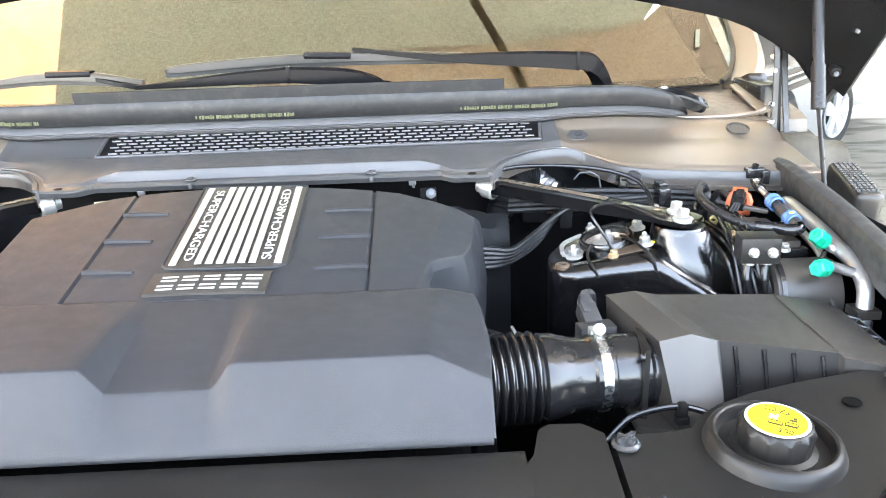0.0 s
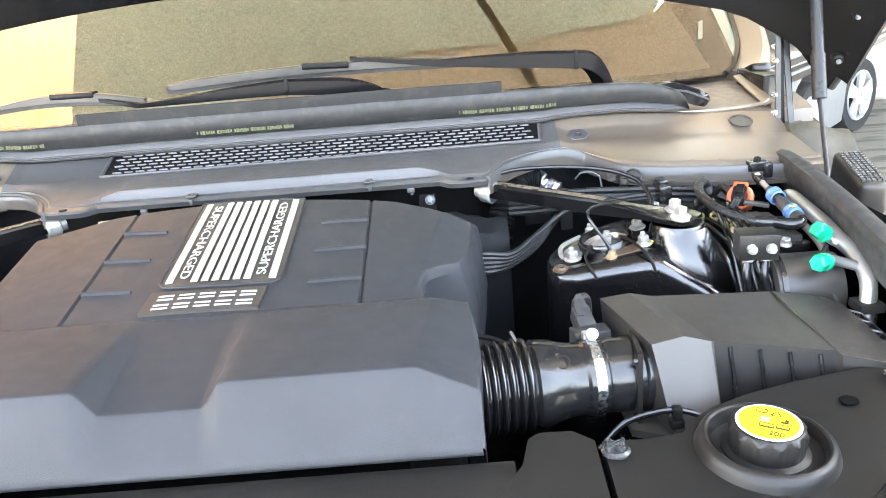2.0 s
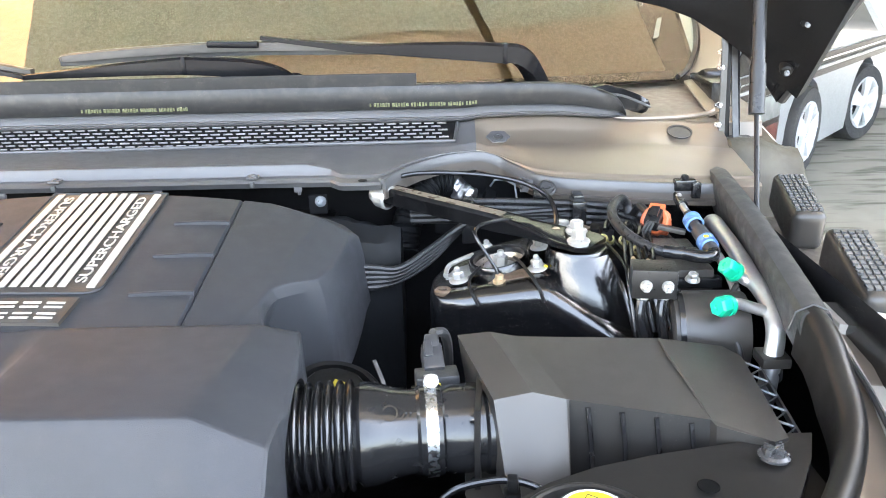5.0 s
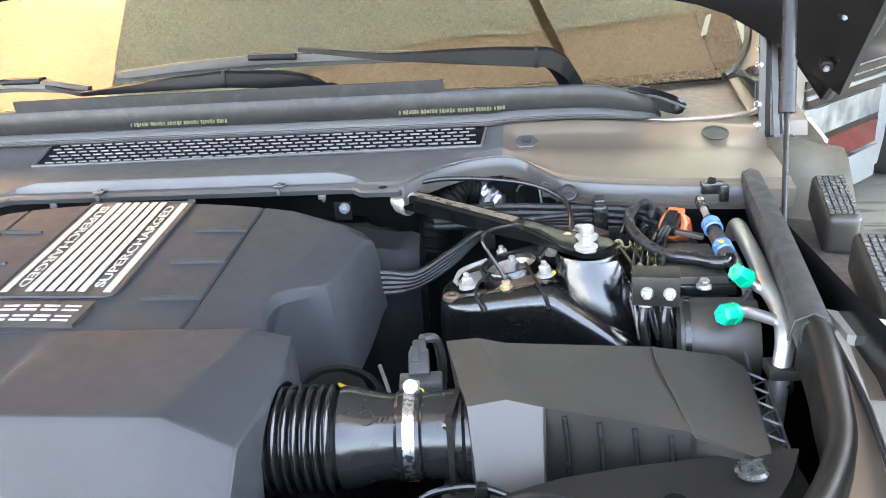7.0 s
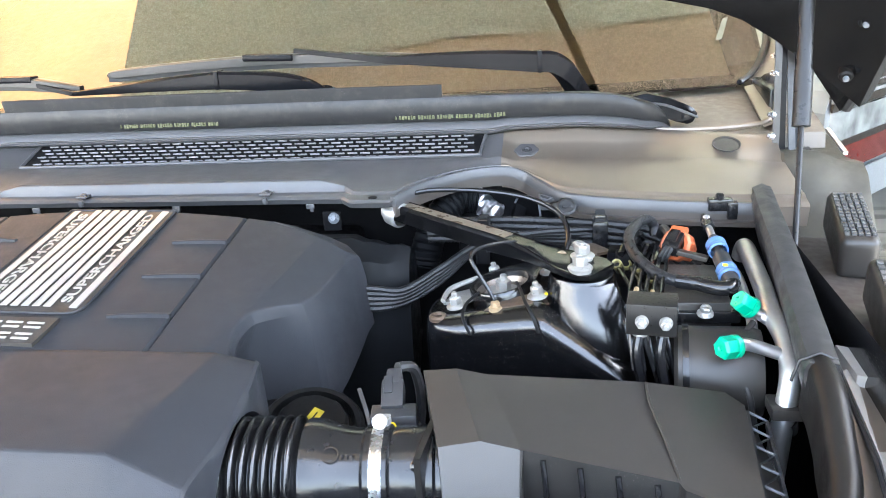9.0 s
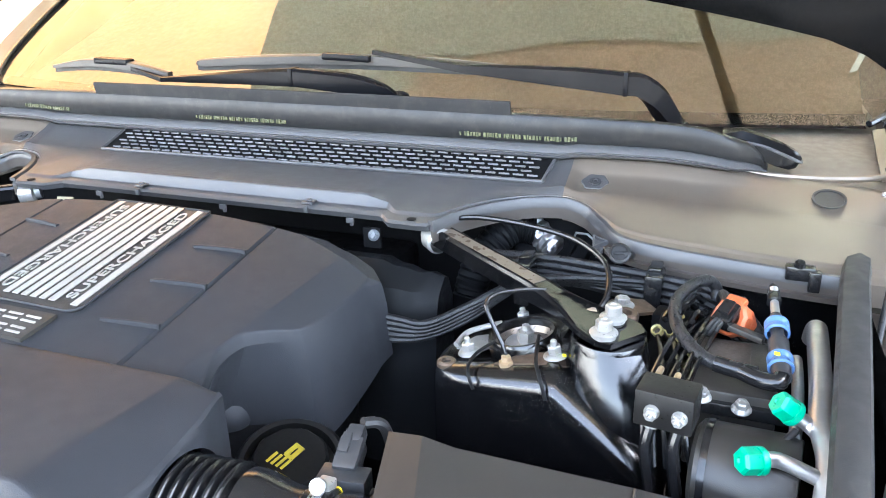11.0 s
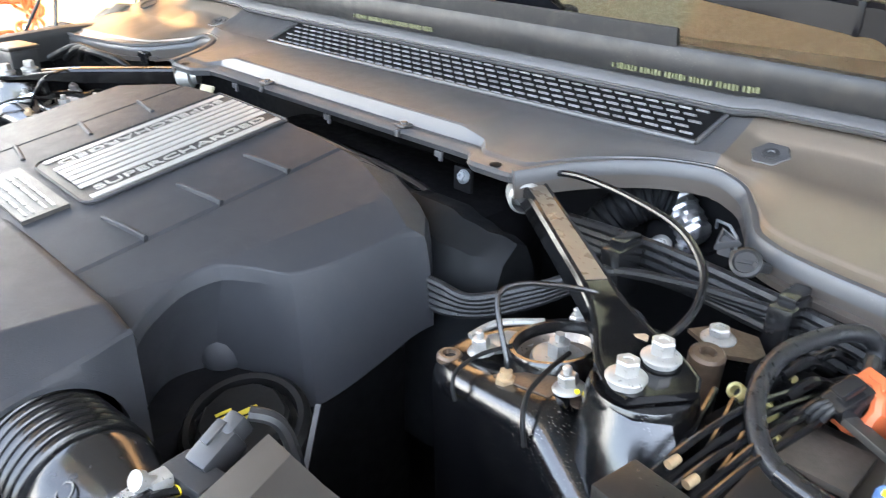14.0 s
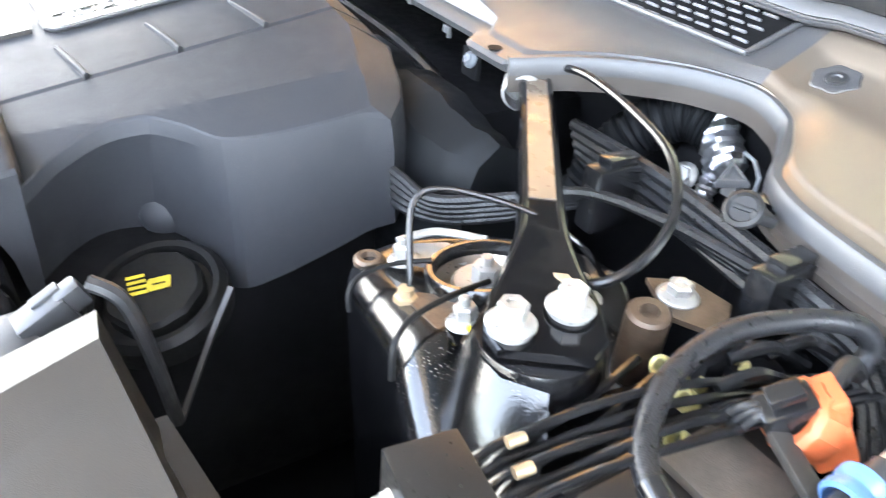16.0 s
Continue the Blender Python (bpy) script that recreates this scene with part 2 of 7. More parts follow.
def carpet():
    """Hairy grey-brown dashboard mat with short stretched fibres."""
    m = mat("woven_dash_mat", (0.2, 0.18, 0.14), 0.95, vary=0.2, vary_scale=20)
    n, l = m.node_tree.nodes, m.node_tree.links
    b = n["Principled BSDF"]
    co = n.new("ShaderNodeTexCoord")
    out = []
    for sc in ((900, 120, 300), (140, 900, 300)):
        mp = n.new("ShaderNodeMapping")
        mp.inputs["Scale"].default_value = sc
        l.new(co.outputs["Object"], mp.inputs["Vector"])
        t = n.new("ShaderNodeTexNoise")
        t.inputs["Scale"].default_value, t.inputs["Detail"].default_value = 0.35, 3
        l.new(mp.outputs[0], t.inputs["Vector"])
        out.append(t.outputs["Fac"])
    ad = n.new("ShaderNodeMath")
    ad.operation = "MULTIPLY"
    l.new(out[0], ad.inputs[0])
    l.new(out[1], ad.inputs[1])
    mr = n.new("ShaderNodeMapRange")
    mr.inputs[1].default_value, mr.inputs[2].default_value = 0.14, 0.36
    l.new(ad.outputs[0], mr.inputs[0])
    mx = n.new("ShaderNodeMix")
    mx.data_type = "RGBA"
    mx.inputs[6].default_value = (0.025, 0.02, 0.014, 1)
    mx.inputs[7].default_value = (0.20, 0.175, 0.13, 1)
    l.new(mr.outputs[0], mx.inputs[0])
    l.new(mx.outputs[2], b.inputs["Base Color"])
    return m


def glass():
    """Green-tinted windscreen: see-through with a mirror film that grows at grazing angles."""
    m = bpy.data.materials.new("windscreen_glass")
    m.use_nodes = True
    n, l = m.node_tree.nodes, m.node_tree.links
    n.remove(n["Principled BSDF"])
    tr, gl, mx, fr = n.new("ShaderNodeBsdfTransparent"), n.new("ShaderNodeBsdfGlossy"), n.new("ShaderNodeMixShader"), n.new("ShaderNodeFresnel")
    tr.inputs[0].default_value = (0.80, 0.86, 0.78, 1)
    gl.inputs["Roughness"].default_value = 0.02
    fr.inputs[0].default_value = 1.9
    l.new(fr.outputs[0], mx.inputs[0])
    l.new(tr.outputs[0], mx.inputs[1])
    l.new(gl.outputs[0], mx.inputs[2])
    l.new(mx.outputs[0], n["Material Output"].inputs[0])
    return m


def netting(name, a, b):
    """Woven shade net that lets some light through."""
    m = bpy.data.materials.new(name)
    m.use_nodes = True
    n, l = m.node_tree.nodes, m.node_tree.links
    n.remove(n["Principled BSDF"])
    co = n.new("ShaderNodeTexCoord")
    facs = []
    for sc in ((190, 40, 1), (36, 180, 1)):
        mp = n.new("ShaderNodeMapping")
        mp.inputs["Scale"].default_value = sc
        l.new(co.outputs["Object"], mp.inputs["Vector"])
        t = n.new("ShaderNodeTexNoise")
        t.inputs["Scale"].default_value, t.inputs["Detail"].default_value = 1.0, 4
        l.new(mp.outputs[0], t.inputs["Vector"])
        facs.append(t.outputs["Fac"])
    mu = n.new("ShaderNodeMath")
    mu.operation = "MULTIPLY"
    l.new(facs[0], mu.inputs[0])
    l.new(facs[1], mu.inputs[1])
    mr = n.new("ShaderNodeMapRange")
    mr.inputs[1].default_value, mr.inputs[2].default_value = 0.17, 0.33
    l.new(mu.outputs[0], mr.inputs[0])
    mx_ = n.new("ShaderNodeMix")
    mx_.data_type = "RGBA"
    mx_.inputs[6].default_value, mx_.inputs[7].default_value = (*a, 1), (*b, 1)
    l.new(mr.outputs[0], mx_.inputs[0])
    di, tl, ms = n.new("ShaderNodeBsdfDiffuse"), n.new("ShaderNodeBsdfTranslucent"), n.new("ShaderNodeMixShader")
    l.new(mx_.outputs[2], di.inputs[0])
    l.new(mx_.outputs[2], tl.inputs[0])
    ms.inputs[0].default_value = 0.55
    l.new(di.outputs[0], ms.inputs[1])
    l.new(tl.outputs[0], ms.inputs[2])
    l.new(ms.outputs[0], n["Material Output"].inputs[0])
    return m


NETGREEN = netting("green_shade_net", (0.09, 0.092, 0.068), (0.62, 0.635, 0.55))
NETSIDE = netting("dark_shade_net", (0.05, 0.055, 0.04), (0.30, 0.31, 0.25))
NETBROWN = netting("brown_shade_net", (0.16, 0.133, 0.095), (0.60, 0.53, 0.44))
CONCRETE, CARPET, GLASS = concrete(), carpet(), glass()


# ---- building tools ----
ORIGIN = {}


def thing(name, at, label, category, group="", kind=""):
    ob = new(name)
    ob.empty_display_size = 0.02
    ob.location = at
    ORIGIN[ob.name] = Vector(at)
    return tagged(ob, label, category, group, kind)


def part(name, bm, material, parent, label="", angle=35, smooth=True):
    """Links a bmesh, given in world places, as one mesh under a thing or under a part."""
    me = bpy.data.meshes.new(name)
    o = ORIGIN[parent.name]
    bm.transform(Matrix.Translation(-o))
    bmesh.ops.recalc_face_normals(bm, faces=bm.faces)
    for f in bm.faces:
        f.smooth = smooth
    bm.to_mesh(me)
    bm.free()
    if smooth:
        me.set_sharp_from_angle(angle=radians(angle))
    me.materials.append(material)
    ob = new(name, me)
    ob.parent = parent
    ORIGIN[ob.name] = o
    return tagged(ob, label)


def setting(name, bm, material, label, category):
    me = bpy.data.meshes.new(name)
    bmesh.ops.recalc_face_normals(bm, faces=bm.faces)
    bm.to_mesh(me)
    bm.free()
    me.materials.append(material)
    ob = new(name, me)
    ORIGIN[ob.name] = Vector((0, 0, 0))
    return tagged(ob, label, category, kind="structure")


def joined(*bms):
    """One bmesh of several, which are freed."""
    out = bmesh.new()
    for b in bms:
        me = bpy.data.meshes.new("tmp")
        b.to_mesh(me)
        b.free()
        out.from_mesh(me)
        bpy.data.meshes.remove(me)
    return out


def spline(pts, per=8, closed=False):
    """Catmull-Rom through the points."""
    p = [Vector(q) for q in pts]
    n = len(p)
    out = []
    for i in range(n if closed else n - 1):
        a, b, c, d = (p[(i + k) % n] if closed else p[min(max(i + k, 0), n - 1)] for k in (-1, 0, 1, 2))
        for j in range(per):
            t = j / per
            out.append(0.5 * ((2 * b) + (c - a) * t + (2 * a - 5 * b + 4 * c - d) * t * t + (3 * b - a - 3 * c + d) * t ** 3))
    if not closed:
        out.append(p[-1])
    return out


def sweep(path, ring, closed=False, caps=True, up=None):
    """Carries a ring of (a, b) offsets, or a function of (i, n) giving one, along the path."""
    bm = bmesh.new()
    n = len(path)
    rows, side = [], None
    for i, p in enumerate(path):
        a, b = path[(i - 1) % n] if closed or i else path[0], path[(i + 1) % n] if closed or i < n - 1 else path[-1]
        d = (b - a).normalized()
        if up is not None:
            side = d.cross(Vector(up)).normalized()
        elif side is None:
            side = d.cross(Vector((0, 0, 1)) if abs(d.z) < 0.9 else Vector((1, 0, 0))).normalized()
        else:
            side = (side - d * side.dot(d)).normalized()
        top = side.cross(d)
        rows.append([bm.verts.new(p + side * u + top * v) for u, v in (ring(i, n) if callable(ring) else ring)])
    k = len(rows[0])
    for i in range(n if closed else n - 1):
        for j in range(k):
            bm.faces.new((rows[i][j], rows[i][(j + 1) % k], rows[(i + 1) % n][(j + 1) % k], rows[(i + 1) % n][j]))
    if caps and not closed:
        bm.faces.new(rows[0][::-1])
        bm.faces.new(rows[-1])
    return bm


def circle(r, n=12):
    return [(r * math.cos(2 * math.pi * k / n), r * math.sin(2 * math.pi * k / n)) for k in range(n)]


def tube(pts, r, n=10, per=7, closed=False, smooth=True):
    path = spline(pts, per, closed) if smooth else [Vector(p) for p in pts]
    if callable(r):
        return sweep(path, lambda i, m: circle(r(i / max(m - 1, 1)), n), closed)
    return sweep(path, circle(r, n), closed)


def lathe(profile, at, axis=(0, 0, 1), n=28, wave=None):
    """Turns (radius, along) round the axis at a place; wave(angle, radius, along) may change the radius."""
    bm = bmesh.new()
    rows = []
    for r, z in profile:
        if r < 1e-6:
            rows.append([bm.verts.new((0, 0, z))])
            continue
        ring = []
        for k in range(n):
            a = 2 * math.pi * k / n
            q = wave(a, r, z) if wave else r
            ring.append(bm.verts.new((q * math.cos(a), q * math.sin(a), z)))
        rows.append(ring)
    for a, b in zip(rows, rows[1:]):
        for k in range(n):
            j = (k + 1) % n
            if len(a) == 1 and len(b) == 1:
                continue
            if len(a) == 1:
                bm.faces.new((a[0], b[k], b[j]))
            elif len(b) == 1:
                bm.faces.new((a[k], a[j], b[0]))
            else:
                bm.faces.new((a[k], a[j], b[j], b[k]))
    bm.transform(Matrix.Translation(at) @ Vector(axis).to_track_quat("Z", "Y").to_matrix().to_4x4())
    return bm


def bevelled(bm, width, segments=2, angle=30):
    if width:
        edges = [e for e in bm.edges if len(e.link_faces) == 2 and e.calc_face_angle(0) > radians(angle)]
        bmesh.ops.bevel(bm, geom=edges, offset=width, segments=segments, affect="EDGES", profile=0.6, clamp_overlap=True)
    return bm


def prism(poly, z0, z1, bevel=0.002, segments=2):
    """Upright block over a plan; z0 and z1 are heights or functions of (x, y)."""
    bm = bmesh.new()
    lo = [bm.verts.new((p[0], p[1], z0(*p) if callable(z0) else z0)) for p in poly]
    hi = [bm.verts.new((p[0], p[1], z1(*p) if callable(z1) else z1)) for p in poly]
    bm.faces.new(lo[::-1])
    bm.faces.new(hi)
    n = len(poly)
    for i in range(n):
        bm.faces.new((lo[i], lo[(i + 1) % n], hi[(i + 1) % n], hi[i]))
    return bevelled(bm, bevel, segments)


def box(at, size, bevel=0.002, turn=(0, 0, 0), segments=2):
    bm = bmesh.new()
    bmesh.ops.create_cube(bm, size=1)
    bm.transform(Matrix.Diagonal((*size, 1)))
    bevelled(bm, bevel, segments)
    bm.transform(pose(*at, *turn))
    return bm


def loft(rows, closed=False, cap=False):
    """Quads between rows of points."""
    bm = bmesh.new()
    v = [[bm.verts.new(p) for p in r] for r in rows]
    k = len(v[0])
    for a, b in zip(v, v[1:]):
        for j in range(k if closed else k - 1):
            bm.faces.new((a[j], a[(j + 1) % k], b[(j + 1) % k], b[j]))
    if cap:
        bm.faces.new(v[-1])
        bm.faces.new(v[0][::-1])
    return bm


def thick(bm, depth):
    bmesh.ops.recalc_face_normals(bm, faces=bm.faces)
    bmesh.ops.solidify(bm, geom=bm.faces[:], thickness=depth)
    return bm


def lerp(x, table):
    """Straight-line look-up in rows of (x, value)."""
    if x <= table[0][0]:
        return table[0][1]
    for (a, u), (b, v) in zip(table, table[1:]):
        if x <= b:
            return u + (v - u) * (x - a) / (b - a)
    return table[-1][1]


def soft(x, table):
    """Smooth look-up in rows of (x, value)."""
    if x <= table[0][0]:
        return table[0][1]
    last = len(table) - 1
    d = [(table[i + 1][1] - table[i][1]) / (table[i + 1][0] - table[i][0]) for i in range(last)]

    def slope(i):
        if i == 0 or i == last or d[i - 1] * d[i] <= 0:
            return 0.0
        return 2 * d[i - 1] * d[i] / (d[i - 1] + d[i])

    for i in range(last):
        (a, u), (b, v) = table[i], table[i + 1]
        if x <= b:
            h = b - a
            t = (x - a) / h
            return u * (2 * t ** 3 - 3 * t * t + 1) + v * (3 * t * t - 2 * t ** 3) + h * (slope(i) * (t ** 3 - 2 * t * t + t) + slope(i + 1) * (t ** 3 - t * t))
    return table[-1][1]


def hexbolt(at, axis, parent, flange=0.011, head=0.0065, tall=0.008, stud=0.0, metal=None, name="bolt", label=""):
    """Flanged hexagon bolt or nut."""
    a = Vector(axis).normalized()
    p = [(0, 0), (flange, 0), (flange, 0.0012), (flange * 0.93, 0.0022), (head * 1.12, 0.004)]
    bm = lathe(p + [(0, 0.004)], at, axis, 20)
    hx = lathe([(0, 0.003), (head * 1.08, 0.003), (head * 1.08, tall), (head * 0.92, tall + 0.0012), (head * 0.5, tall + 0.0012), (head * 0.45, tall), (0, tall)], at, axis, 6)
    bms = [bm, hx]
    if stud:
        bms.append(lathe([(0, tall - 0.001), (head * 0.5, tall - 0.001), (head * 0.5, tall + stud), (head * 0.35, tall + stud + 0.001), (0, tall + stud + 0.001)], at, axis, 10))
    return part(name, joined(*bms), metal or ZINC, parent, label, angle=28)


def words(text, size, m, parent, material, name="lettering", depth=0.0006, width=None):
    """Raised words in the built-in font, centred, laid out in the plane of the pose m."""
    cu = bpy.data.curves.new("words", "FONT")
    cu.body, cu.size, cu.extrude, cu.align_x, cu.align_y = text, size, depth, "CENTER", "CENTER"
    ob = bpy.data.objects.new("words", cu)
    scene.collection.objects.link(ob)
    me = ob.evaluated_get(bpy.context.evaluated_depsgraph_get()).to_mesh()
    bm = bmesh.new()
    bm.from_mesh(me)
    ob.to_mesh_clear()
    bpy.data.objects.remove(ob)
    if width:
        xs = [v.co.x for v in bm.verts]
        bm.transform(Matrix.Diagonal((width / (max(xs) - min(xs)), 1, 1, 1)))
    bm.transform(m)
    return part(name, bm, material, parent, smooth=False)


# ---- setting ----
bm = bmesh.new()
bmesh.ops.create_grid(bm, x_segments=60, y_segments=60, size=60)
setting("ground", bm, CONCRETE, "pale worn concrete drive with damp streaks", "ground")
wl = box((-2.63, 3.05, 3.5), (0.3, 4.6, 7.0), 0.01, (0, 0, -27))
setting("wall_west", wl, WALLORANGE, "sunlit orange rendered house wall", "wall")
wn2 = box((-3.2, -2.5, 1.3), (0.25, 7.0, 2.6), 0.01)
setting("wall_southwest", wn2, WALLWHITE, "white rendered garden wall", "wall")
# Added backdrop wall; its cream is darkened to stand for shade.
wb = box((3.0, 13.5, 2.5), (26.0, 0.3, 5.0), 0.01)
setting("wall_north", wb, mat("cream_render_with_shade", (0.20, 0.19, 0.155), 0.85, grain=0.5, grain_scale=60, vary=0.1, vary_scale=1.2), "added cream back wall with shade in its colour", "wall")

# Added out of view to hold back low light from the right.
we = box((10.5, 3.0, 1.1), (0.3, 14.0, 2.2), 0.01)
setting("added_wall_east", we, mat("grey_render", (0.30, 0.29, 0.27), 0.85, grain=0.5, grain_scale=60, vary=0.1, vary_scale=1.5), "added unseen grey wall that cuts light from the right", "wall")

# ---- engine cover ----
XC = -0.07


def deck(x, y):
    """Height of the upper cover: a gently crowned deck with side facets beyond the grooves."""
    d = abs(x - XC)
    z = 1.109 + 0.172 * (y - 0.195) - 0.30 * (max(min(x, XC + 0.165), XC - 0.165) + 0.10) ** 2
    if d < 0.165:
        return z
    crease = lerp(y, [(0.19, 0.210), (0.30, 0.236), (0.45, 0.262)])
    if x < XC:
        return z - 0.10 * (d - 0.165)
    return z - 0.15 * (min(d, crease) - 0.165) - 0.40 * max(d - crease, 0)


def cover_right(y):
    return soft(y, [(0.19, 0.186), (0.225, 0.168), (0.262, 0.159), (0.287, 0.163), (0.312, 0.182), (0.337, 0.208), (0.385, 0.222), (0.448, 0.229)]) if y < 0.448 else lerp(y, [(0.448, 0.229), (0.478, 0.128)])


def cover_left(y):
    return 2 * XC - lerp(y, [(0.19, 0.215), (0.30, 0.226), (0.448, 0.229), (0.478, 0.128)])


engine_cover = thing("engine_cover", (XC, 0.24, 0.95), "grained black plastic engine cover with a silver striped badge", "engine cover")
ys = [0.19 + 0.006 * k for k in range(44)] + [0.456, 0.464, 0.472, 0.478]
rows = []
for y in ys:
    xr, xl = cover_right(y), cover_left(y)
    inner = [k / 20 * 0.155 for k in range(-20, 21)]
    row = []
    lefts = [XC - 0.170 - (XC - 0.170 - xl) * (1 - k / 8) for k in range(9)]
    rights = [XC + 0.170 + (xr - XC - 0.170) * k / 8 for k in range(9)]
    cr = XC + lerp(y, [(0.19, 0.210), (0.30, 0.236), (0.45, 0.262)])
    near = min(range(1, 8), key=lambda k: abs(rights[k] - cr))
    if XC + 0.175 < cr < xr - 0.002:
        rights[near] = cr
    xs = lefts + [XC - 0.168, XC - 0.165, XC - 0.162] + [XC + i for i in inner] + [XC + 0.162, XC + 0.165, XC + 0.168] + rights
    if y > 0.448:
        xs = [max(min(x, xr), xl) for x in xs]
    for x in xs:
        z = deck(x, y)
        d = abs(abs(x - XC) - 0.165)
        if d < 0.002:
            z -= 0.0035
        row.append((x, y, z))
    rows.append(row)
# turned-down edges: right side, back and left side
top = rows
n = len(top[0])
full = []
for y, row in zip(ys, top):
    wall_r = 0.962 + 0.10 * max(y - 0.33, 0) / 0.12 * 0.5
    a, b = row[0], row[-1]
    left = [(a[0] - 0.014, y, 0.98), (a[0] - 0.0095, y, a[2] - 0.035), (a[0] - 0.0075, y, a[2] - 0.014), (a[0] - 0.006, y, a[2] - 0.007), (a[0] - 0.0035, y, a[2] - 0.002)]
    o1 = soft(y, [(0.19, 0.004), (0.25, -0.002), (0.29, -0.002), (0.345, 0.0112)])
    o2 = soft(y, [(0.19, -0.002), (0.25, -0.016), (0.29, -0.014), (0.345, 0.0145)])
    o3 = soft(y, [(0.19, -0.008), (0.25, -0.034), (0.29, -0.030), (0.345, 0.019)])
    right = [(b[0] + 0.0016, y, b[2] - 0.0008), (b[0] + 0.0032, y, b[2] - 0.0026), (b[0] + 0.0044, y, b[2] - 0.006), (b[0] + 0.0062, y, b[2] - 0.014), (b[0] + o1, y, b[2] - 0.035), (b[0] + o2, y, b[2] - 0.07), (b[0] + o3, y, wall_r)]
    q = lerp(y, [(0.440, 0.0), (0.458, 1.0)])
    slope = [(0.0005, 0.0006, -0.0004), (0.0105, 0.0135, -0.008), (0.021, 0.027, -0.016), (0.0225, 0.029, -0.020), (0.025, 0.031, -0.040), (0.026, 0.032, -0.07), (0.026, 0.033, wall_r - b[2])]
    right = [tuple(Vector(p).lerp(Vector((b[0] + u, y + v, b[2] + w)), q)) for p, (u, v, w) in zip(right, slope)]
    full.append(left + row + right)
last = full[-1]
keep = len(last) - 7
for step, dy, dz in ((1, 0.0006, -0.0004), (2, 0.015, -0.008), (3, 0.029, -0.016), (4, 0.031, -0.020), (5, 0.033, -0.06)):
    full.append([(x, y + dy * (1 if x > 0.02 else 0.5), z + dz) if i < keep else (x, y + 0.0004 * step, z) for i, (x, y, z) in enumerate(last)])
first = full[0]
bm = loft([[(x, y - 0.002, z - 0.02) for x, y, z in first]] + full)
bmesh.ops.remove_doubles(bm, verts=bm.verts[:], dist=0.00005)
part("upper_panel", bm, PLASTIC, engine_cover, angle=10)
part("dome", lathe([(0.024, -0.012), (0.021, 0.000), (0.016, 0.0065), (0.008, 0.0095), (0, 0.0105)], (0.146, 0.298, 1.005), (0.86, -0.42, 0.28), 28), PLASTIC, engine_cover)
for sx in (1, -1):
    for y in (0.414, 0.339, 0.264):
        path = [Vector((XC + sx * (0.164 - 0.062 * (1 - k / 10)), y + 0.0055 * (k - 5) / 5 - 0.004, 0)) for k in range(11)]
        path = [Vector((p.x, p.y, deck(p.x, p.y) - 0.0006 + 0.0015 * math.sin(k / 10 * 2.2))) for k, p in enumerate(path)]
        part("rib", sweep(path, [(-0.0026, -0.003), (0.0026, -0.003), (0.0022, 0.0022), (0.0008, 0.0032), (-0.0008, 0.0032), (-0.0022, 0.0022)], up=(0, 0, 1)), PLASTIC, engine_cover)
# striped badge
BW = 0.0715
bcx = -0.0695


def plate_point(u, v, h=0.0):
    """Place on the cover, u across and v along, h above it."""
    return Vector((u, v, deck(u, v) + h))


def rounded(x0, x1, y0, y1, r, n=6, only_front=False):
    out = []
    for cx, cy, a0 in ((x1 - r, y1 - r, 0), (x0 + r, y1 - r, 90), (x0 + r, y0 + r, 180), (x1 - r, y0 + r, 270)):
        rr = 0.002 if only_front and a0 in (0, 90) else r
        ccx = (x1 - rr) if a0 in (0, 270) else (x0 + rr)
        ccy = (y1 - rr) if a0 in (0, 90) else (y0 + rr)
        for k in range(n + 1):
            t = radians(a0 + 90 * k / n)
            out.append((ccx + rr * math.cos(t), ccy + rr * math.sin(t)))
    return out


def laid(poly, low, high, bevel=0.0):
    return prism(poly, lambda x, y: deck(x, y) + low, lambda x, y: deck(x, y) + high, bevel)


def strip(x0, x1, y0, y1, low, high, n=8):
    """A bar that follows the crown of the cover."""
    a = [(x0, y0 + (y1 - y0) * k / n) for k in range(n + 1)]
    b = [(x1, y0 + (y1 - y0) * k / n) for k in range(n + 1)]
    rows_ = [[plate_point(*p, low) for p in a], [plate_point(*p, high) for p in a], [plate_point(*p, high) for p in b], [plate_point(*p, low) for p in b]]
    return loft([list(r) for r in zip(*rows_)], closed=True, cap=True)


badge = part("badge_plate", laid(rounded(bcx - BW, bcx + BW, 0.252, 0.478, 0.016, only_front=True), -0.002, 0.0022, 0.0012), SATIN, engine_cover, "black badge plate with silver stripes")
rim = rounded(bcx - BW, bcx + BW, 0.252, 0.478, 0.016, only_front=True)
part("badge_rim", sweep([plate_point(x, y, 0.0022) for x, y in rim], circle(0.0016, 6), closed=True), PLASTIC, engine_cover)
W2 = 2 * BW - 0.014
xs0 = bcx - BW + 0.007
# outer bars, lettered lanes and six bars between
lanes = [0.068, 0.105, 0.03]
part("stripe", strip(xs0, xs0 + 0.0085, 0.262, 0.474, 0.0021, 0.0032), SILVER, badge)
part("stripe", strip(xs0 + W2 - 0.0085, xs0 + W2, 0.262, 0.474, 0.0021, 0.0032), SILVER, badge)
for k in range(6):
    cx = xs0 + 0.0335 + k * (W2 - 0.067) / 5
    part("stripe", strip(cx - 0.0041, cx + 0.0041, 0.262, 0.474, 0.0021, 0.0032), SILVER, badge)
